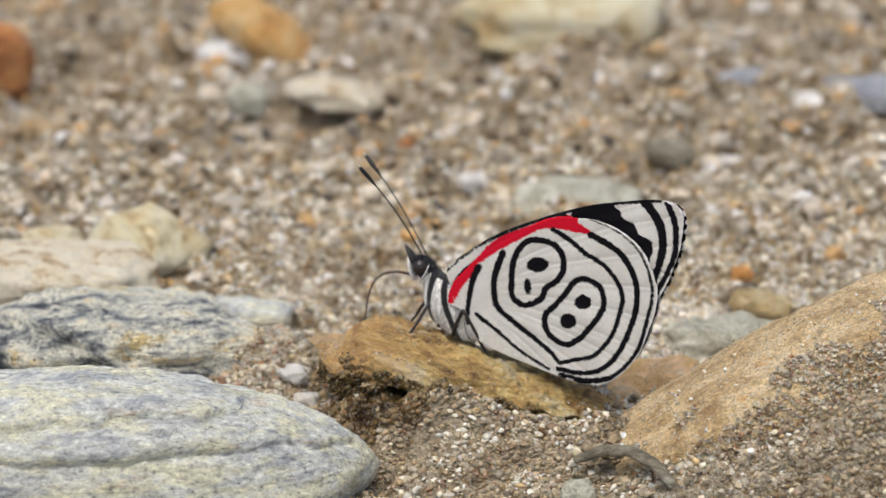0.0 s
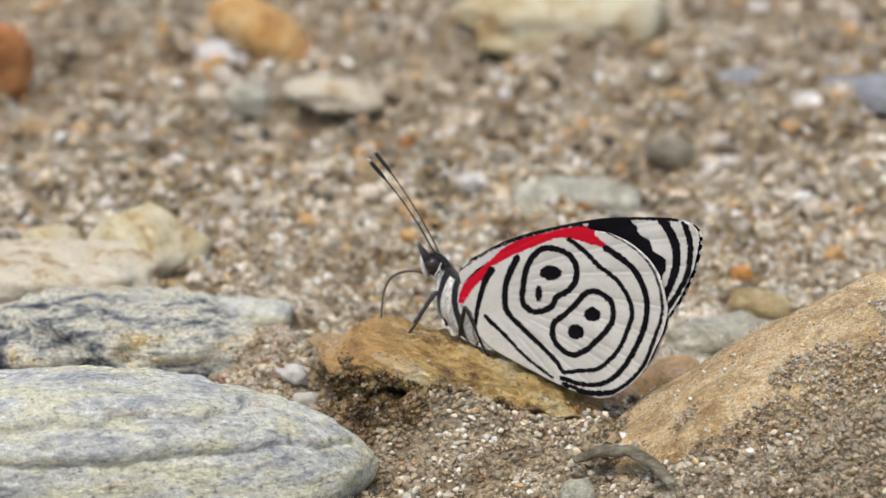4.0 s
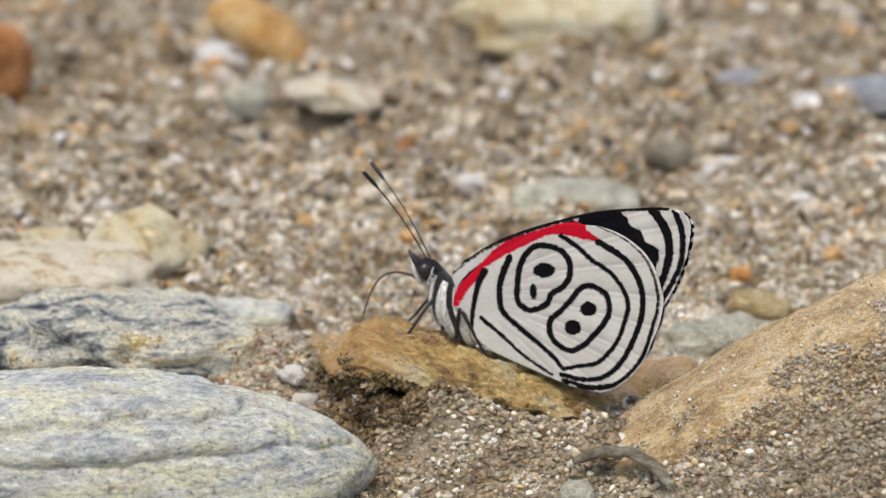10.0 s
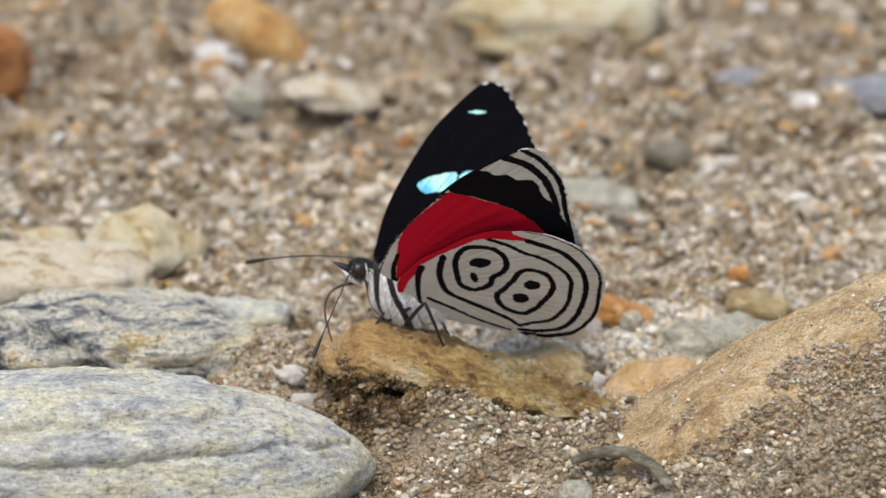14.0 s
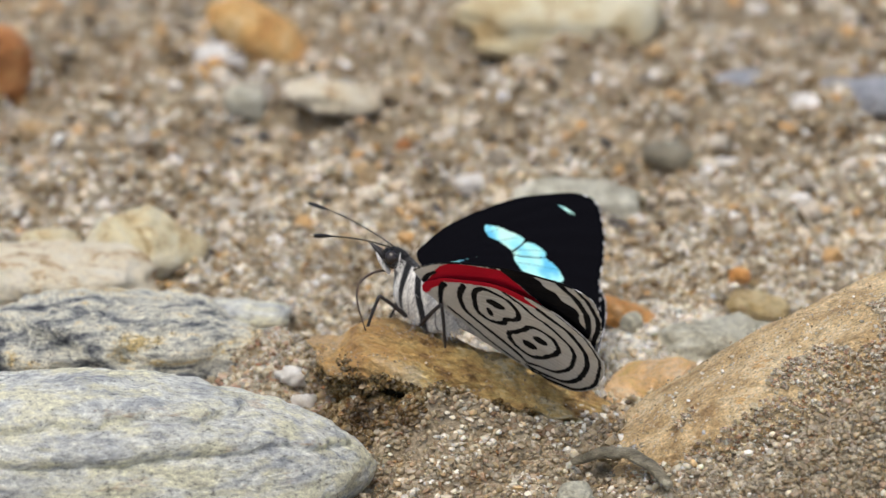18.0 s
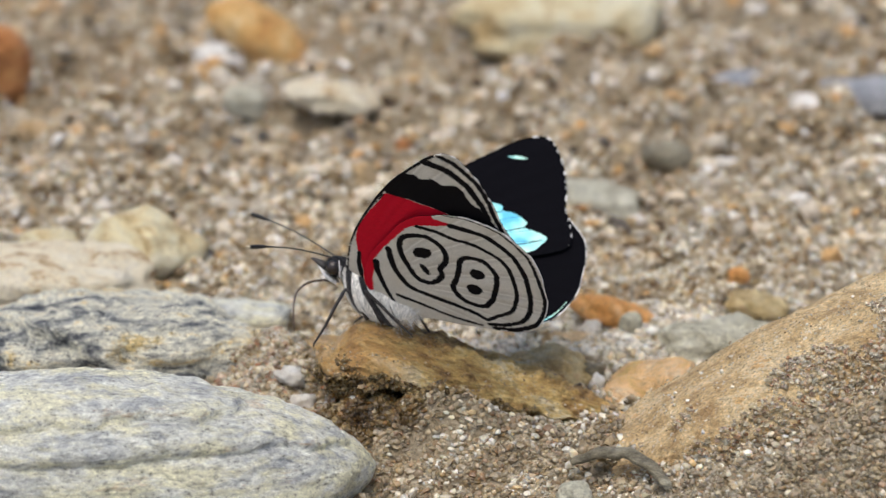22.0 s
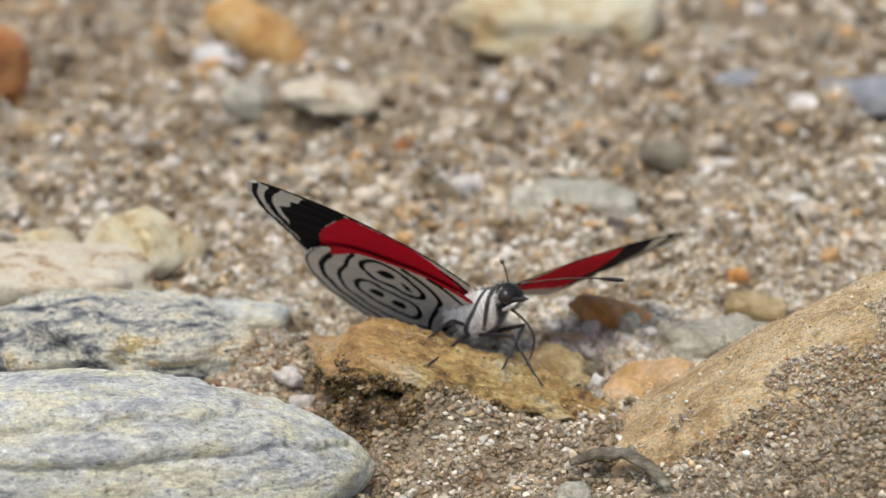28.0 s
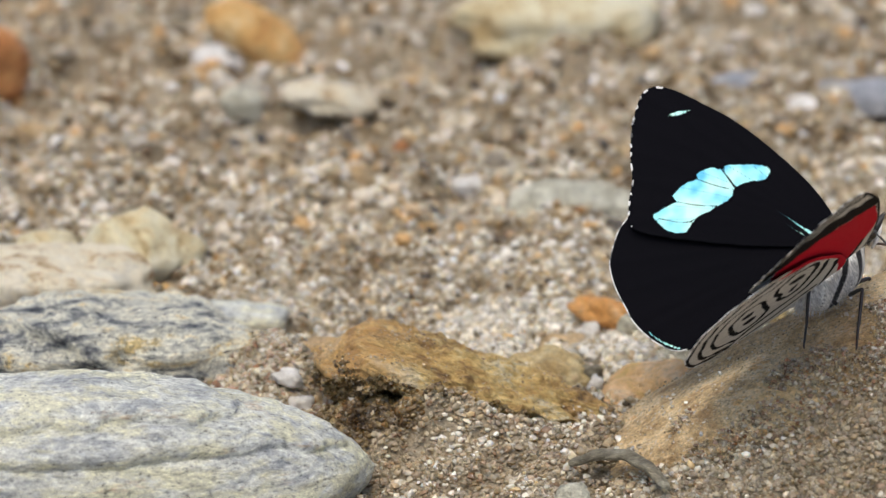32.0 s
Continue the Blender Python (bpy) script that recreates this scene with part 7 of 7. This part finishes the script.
    walk(leg_hl, [
        (0, pose(0.00020, 0.00060, -0.00155, 96, -68, 79)), (0.5, pose(0.00020, 0.00060, -0.00155, 98, -68, 78)), (1, pose(0.00020, 0.00060, -0.00155, 116, -65, 56)),
        (1.5, pose(0.00020, 0.00060, -0.00155, 120, -64, 51)), (2, pose(0.00020, 0.00060, -0.00155, 126, -62, 43)), (2.5, pose(0.00020, 0.00060, -0.00155, 120, -64, 51)),
        (3, pose(0.00020, 0.00060, -0.00155, 121, -64, 49)), (3.5, pose(0.00020, 0.00060, -0.00155, 122, -63, 48)), (5.5, pose(0.00020, 0.00060, -0.00155, 118, -65, 56)),
        (6, pose(0.00020, 0.00060, -0.00155, 123, -64, 50)), (6.5, pose(0.00020, 0.00060, -0.00155, 125, -63, 49)), (7, pose(0.00020, 0.00060, -0.00155, 126, -63, 46)),
        (7.5, pose(0.00020, 0.00060, -0.00155, 124, -63, 49)), (8, pose(0.00020, 0.00060, -0.00155, 127, -61, 40)), (8.5, pose(0.00020, 0.00060, -0.00155, 130, -60, 39)),
        (9, pose(0.00020, 0.00060, -0.00155, 122, -64, 49)), (9.5, pose(0.00020, 0.00060, -0.00155, 125, -63, 45)), (10, pose(0.00020, 0.00060, -0.00155, 124, -63, 46)),
        (10.5, pose(0.00020, 0.00060, -0.00155, 84, -68, 91)), (11, pose(0.00020, 0.00060, -0.00155, 62, -65, 116)), (11.5, pose(0.00020, 0.00060, -0.00155, 73, -67, 104)),
        (12, pose(0.00020, 0.00060, -0.00155, 83, -68, 92)), (12.5, pose(0.00020, 0.00060, -0.00155, 57, -63, 120)), (13, pose(0.00020, 0.00060, -0.00155, 41, -55, 142)),
        (13.5, pose(0.00020, 0.00060, -0.00155, 38, -50, 131)), (14, pose(0.00020, 0.00060, -0.00155, 49, -57, 109)), (14.5, pose(0.00020, 0.00060, -0.00155, 46, -57, 129)),
        (16.5, pose(0.00020, 0.00060, -0.00155, 54, -61, 115)), (17, pose(0.00020, 0.00060, -0.00155, 57, -62, 113)), (18, pose(0.00020, 0.00060, -0.00155, 65, -64, 96)),
        (19, pose(0.00020, 0.00060, -0.00155, 69, -64, 89)), (20, pose(0.00020, 0.00060, -0.00155, 51, -59, 113)), (21, pose(0.00020, 0.00060, -0.00155, 48, -58, 122)),
        (21.5, pose(0.00020, 0.00060, -0.00155, 155, -15, -15)), (22, pose(0.00020, 0.00060, -0.00155, 143, -50, 19)), (22.5, pose(0.00020, 0.00060, -0.00155, 133, -56, 19)),
        (23, pose(0.00020, 0.00060, -0.00155, 10, -66, 142)), (23.5, pose(0.00020, 0.00060, -0.00155, 28, -69, 122)), (24, pose(0.00020, 0.00060, -0.00155, 31, -76, 112)),
        (24.5, pose(0.00020, 0.00060, -0.00155, 52, -66, 80)), (25, pose(0.00020, 0.00060, -0.00155, 57, -53, 51)), (25.5, pose(0.00020, 0.00060, -0.00155, 44, -54, 57)),
        (27.5, pose(0.00020, 0.00060, -0.00155, 27, -33, -96)), (28, pose(0.00020, 0.00060, -0.00155, 34, -25, -94)), (28.5, pose(0.00020, 0.00060, -0.00155, 43, -13, -86)),
        (29, pose(0.00020, 0.00060, -0.00155, 43, -8, -77)), (29.5, pose(0.00020, 0.00060, -0.00155, 43, -7, -77)), (29.7, pose(0.00020, 0.00060, -0.00155, 90, -69, 30)),
        (30, pose(0.00020, 0.00060, -0.00155, -154, -15, -36)), (30.5, pose(0.00020, 0.00060, -0.00155, 175, -38, -109)), (31, pose(0.00020, 0.00060, -0.00155, 21, -21, 103)),
        (31.5, pose(0.00020, 0.00060, -0.00155, 19, -2, 107)), (32, pose(0.00020, 0.00060, -0.00155, 15, -21, 90))])
    walk(shin_hl, [
        (0, pose(0.0026, 0, 0, 0, 131, 0)), (0.5, pose(0.0026, 0, 0, 0, 133, 0)), (1, pose(0.0026, 0, 0, 0, 139, 0)),
        (1.5, pose(0.0026, 0, 0, 0, 142, 0)), (2, pose(0.0026, 0, 0, 0, 143, 0)), (2.5, pose(0.0026, 0, 0, 0, 142, 0)),
        (3, pose(0.0026, 0, 0, 0, 143, 0)), (3.5, pose(0.0026, 0, 0, 0, 143, 0)), (5.5, pose(0.0026, 0, 0, 0, 139, 0)),
        (6, pose(0.0026, 0, 0, 0, 140, 0)), (6.5, pose(0.0026, 0, 0, 0, 141, 0)), (7, pose(0.0026, 0, 0, 0, 142, 0)),
        (7.5, pose(0.0026, 0, 0, 0, 142, 0)), (8, pose(0.0026, 0, 0, 0, 146, 0)), (8.5, pose(0.0026, 0, 0, 0, 146, 0)),
        (9, pose(0.0026, 0, 0, 0, 142, 0)), (9.5, pose(0.0026, 0, 0, 0, 143, 0)), (10, pose(0.0026, 0, 0, 0, 141, 0)),
        (10.5, pose(0.0026, 0, 0, 0, 128, 0)), (11, pose(0.0026, 0, 0, 0, 120, 0)), (11.5, pose(0.0026, 0, 0, 0, 125, 0)),
        (12, pose(0.0026, 0, 0, 0, 129, 0)), (12.5, pose(0.0026, 0, 0, 0, 118, 0)), (13, pose(0.0026, 0, 0, 0, 105, 0)),
        (13.5, pose(0.0026, 0, 0, 0, 85, 0)), (14, pose(0.0026, 0, 0, 0, 121, 0)), (14.5, pose(0.0026, 0, 0, 0, 104, 0)),
        (16.5, pose(0.0026, 0, 0, 0, 121, 0)), (17, pose(0.0026, 0, 0, 0, 125, 0)), (18, pose(0.0026, 0, 0, 0, 133, 0)),
        (19, pose(0.0026, 0, 0, 0, 134, 0)), (20, pose(0.0026, 0, 0, 0, 121, 0)), (21, pose(0.0026, 0, 0, 0, 123, 0)),
        (21.5, pose(0.0026, 0, 0, 0, 175, 0)), (22, pose(0.0026, 0, 0, 0, 156, 0)), (22.5, pose(0.0026, 0, 0, 0, 151, 0)),
        (23, pose(0.0026, 0, 0, 0, 106, 0)), (23.5, pose(0.0026, 0, 0, 0, 109, 0)), (24, pose(0.0026, 0, 0, 0, 108, 0)),
        (24.5, pose(0.0026, 0, 0, 0, 109, 0)), (25, pose(0.0026, 0, 0, 0, 93, 0)), (25.5, pose(0.0026, 0, 0, 0, 86, 0)),
        (27.5, pose(0.0026, 0, 0, 0, 74, 0)), (28, pose(0.0026, 0, 0, 0, 47, 0)), (28.5, pose(0.0026, 0, 0, 0, 15, 0)),
        (29, pose(0.0026, 0, 0, 0, 5, 0)), (29.5, pose(0.0026, 0, 0, 0, 5, 0)), (29.7, pose(0.0026, 0, 0, 0, 160, 0)),
        (30, pose(0.0026, 0, 0, 0, 170, 0)), (30.5, pose(0.0026, 0, 0, 0, 180, 0)), (31, pose(0.0026, 0, 0, 0, 119, 0)),
        (31.5, pose(0.0026, 0, 0, 0, 111, 0)), (32, pose(0.0026, 0, 0, 0, 119, 0))])
    walk(leg_hr, [
        (0, pose(0.00020, -0.00060, -0.00155, -47, -61, -75)), (0.5, pose(0.00020, -0.00060, -0.00155, -43, -59, -77)), (1, pose(0.00020, -0.00060, -0.00155, -42, -60, -75)),
        (1.5, pose(0.00020, -0.00060, -0.00155, -43, -61, -71)), (2, pose(0.00020, -0.00060, -0.00155, -46, -63, -68)), (2.5, pose(0.00020, -0.00060, -0.00155, -39, -59, -75)),
        (3, pose(0.00020, -0.00060, -0.00155, -36, -56, -78)), (3.5, pose(0.00020, -0.00060, -0.00155, -38, -58, -77)), (5.5, pose(0.00020, -0.00060, -0.00155, -43, -58, -79)),
        (6, pose(0.00020, -0.00060, -0.00155, -44, -60, -76)), (6.5, pose(0.00020, -0.00060, -0.00155, -44, -60, -76)), (7, pose(0.00020, -0.00060, -0.00155, -41, -58, -78)),
        (7.5, pose(0.00020, -0.00060, -0.00155, -40, -57, -80)), (8, pose(0.00020, -0.00060, -0.00155, -34, -54, -81)), (8.5, pose(0.00020, -0.00060, -0.00155, -38, -57, -77)),
        (9, pose(0.00020, -0.00060, -0.00155, -39, -57, -78)), (9.5, pose(0.00020, -0.00060, -0.00155, -38, -58, -77)), (10, pose(0.00020, -0.00060, -0.00155, -48, -62, -69)),
        (10.5, pose(0.00020, -0.00060, -0.00155, -45, -58, -81)), (11, pose(0.00020, -0.00060, -0.00155, -37, -51, -94)), (11.5, pose(0.00020, -0.00060, -0.00155, -36, -51, -92)),
        (12, pose(0.00020, -0.00060, -0.00155, -38, -55, -86)), (12.5, pose(0.00020, -0.00060, -0.00155, -35, -49, -96)), (13, pose(0.00020, -0.00060, -0.00155, -33, -44, -104)),
        (13.5, pose(0.00020, -0.00060, -0.00155, -39, -50, -130)), (14, pose(0.00020, -0.00060, -0.00155, -36, -47, -131)), (14.5, pose(0.00020, -0.00060, -0.00155, -119, -62, -21)),
        (16.5, pose(0.00020, -0.00060, -0.00155, -88, -66, -65)), (17, pose(0.00020, -0.00060, -0.00155, -82, -66, -66)), (18, pose(0.00020, -0.00060, -0.00155, -59, -61, -92)),
        (19, pose(0.00020, -0.00060, -0.00155, -68, -64, -83)), (20, pose(0.00020, -0.00060, -0.00155, -60, -62, -94)), (21, pose(0.00020, -0.00060, -0.00155, -56, -61, -85)),
        (21.5, pose(0.00020, -0.00060, -0.00155, -72, -65, -70)), (22, pose(0.00020, -0.00060, -0.00155, -47, -57, -91)), (22.5, pose(0.00020, -0.00060, -0.00155, -42, -59, -77)),
        (23, pose(0.00020, -0.00060, -0.00155, -36, -58, -75)), (23.5, pose(0.00020, -0.00060, -0.00155, -68, -64, -80)), (24, pose(0.00020, -0.00060, -0.00155, -108, -55, 76)),
        (24.5, pose(0.00020, -0.00060, -0.00155, -143, -48, -1)), (25, pose(0.00020, -0.00060, -0.00155, -155, -19, 12)), (25.5, pose(0.00020, -0.00060, -0.00155, -154, -23, 6)),
        (27.5, pose(0.00020, -0.00060, -0.00155, -38, 21, -58)), (28, pose(0.00020, -0.00060, -0.00155, -24, 9, -61)), (28.5, pose(0.00020, -0.00060, -0.00155, -25, 3, -65)),
        (29, pose(0.00020, -0.00060, -0.00155, -26, 4, -61)), (29.5, pose(0.00020, -0.00060, -0.00155, -25, 4, -62)), (29.7, pose(0.00020, -0.00060, -0.00155, -149, -54, 51)),
        (30, pose(0.00020, -0.00060, -0.00155, -106, -10, 54)), (30.5, pose(0.00020, -0.00060, -0.00155, -139, -51, -2)), (31, pose(0.00020, -0.00060, -0.00155, -1, -48, 174)),
        (31.5, pose(0.00020, -0.00060, -0.00155, 58, -31, 148)), (32, pose(0.00020, -0.00060, -0.00155, 25, -74, 178))])
    walk(shin_hr, [
        (0, pose(0.0026, 0, 0, 0, 143, 0)), (0.5, pose(0.0026, 0, 0, 0, 143, 0)), (1, pose(0.0026, 0, 0, 0, 146, 0)),
        (1.5, pose(0.0026, 0, 0, 0, 148, 0)), (2, pose(0.0026, 0, 0, 0, 149, 0)), (2.5, pose(0.0026, 0, 0, 0, 146, 0)),
        (3, pose(0.0026, 0, 0, 0, 146, 0)), (3.5, pose(0.0026, 0, 0, 0, 145, 0)), (5.5, pose(0.0026, 0, 0, 0, 142, 0)),
        (6, pose(0.0026, 0, 0, 0, 144, 0)), (6.5, pose(0.0026, 0, 0, 0, 144, 0)), (7, pose(0.0026, 0, 0, 0, 144, 0)),
        (7.5, pose(0.0026, 0, 0, 0, 143, 0)), (8, pose(0.0026, 0, 0, 0, 144, 0)), (8.5, pose(0.0026, 0, 0, 0, 146, 0)),
        (9, pose(0.0026, 0, 0, 0, 144, 0)), (9.5, pose(0.0026, 0, 0, 0, 145, 0)), (10, pose(0.0026, 0, 0, 0, 147, 0)),
        (10.5, pose(0.0026, 0, 0, 0, 139, 0)), (11, pose(0.0026, 0, 0, 0, 132, 0)), (11.5, pose(0.0026, 0, 0, 0, 134, 0)),
        (12, pose(0.0026, 0, 0, 0, 139, 0)), (12.5, pose(0.0026, 0, 0, 0, 131, 0)), (13, pose(0.0026, 0, 0, 0, 122, 0)),
        (13.5, pose(0.0026, 0, 0, 0, 107, 0)), (14, pose(0.0026, 0, 0, 0, 100, 0)), (14.5, pose(0.0026, 0, 0, 0, 146, 0)),
        (16.5, pose(0.0026, 0, 0, 0, 126, 0)), (17, pose(0.0026, 0, 0, 0, 127, 0)), (18, pose(0.0026, 0, 0, 0, 124, 0)),
        (19, pose(0.0026, 0, 0, 0, 128, 0)), (20, pose(0.0026, 0, 0, 0, 123, 0)), (21, pose(0.0026, 0, 0, 0, 128, 0)),
        (21.5, pose(0.0026, 0, 0, 0, 126, 0)), (22, pose(0.0026, 0, 0, 0, 121, 0)), (22.5, pose(0.0026, 0, 0, 0, 146, 0)),
        (23, pose(0.0026, 0, 0, 0, 152, 0)), (23.5, pose(0.0026, 0, 0, 0, 150, 0)), (24, pose(0.0026, 0, 0, 0, 170, 0)),
        (24.5, pose(0.0026, 0, 0, 0, 170, 0)), (25, pose(0.0026, 0, 0, 0, 180, 0)), (25.5, pose(0.0026, 0, 0, 0, -180, 0)),
        (27.5, pose(0.0026, 0, 0, 0, 5, 0)), (28, pose(0.0026, 0, 0, 0, 5, 0)), (28.5, pose(0.0026, 0, 0, 0, 5, 0)),
        (29, pose(0.0026, 0, 0, 0, 5, 0)), (29.5, pose(0.0026, 0, 0, 0, 5, 0)), (29.7, pose(0.0026, 0, 0, 0, 180, 0)),
        (30, pose(0.0026, 0, 0, 0, 170, 0)), (30.5, pose(0.0026, 0, 0, 0, 151, 0)), (31, pose(0.0026, 0, 0, 0, 106, 0)),
        (31.5, pose(0.0026, 0, 0, 0, 90, 0)), (32, pose(0.0026, 0, 0, 0, 118, 0))])


motions()
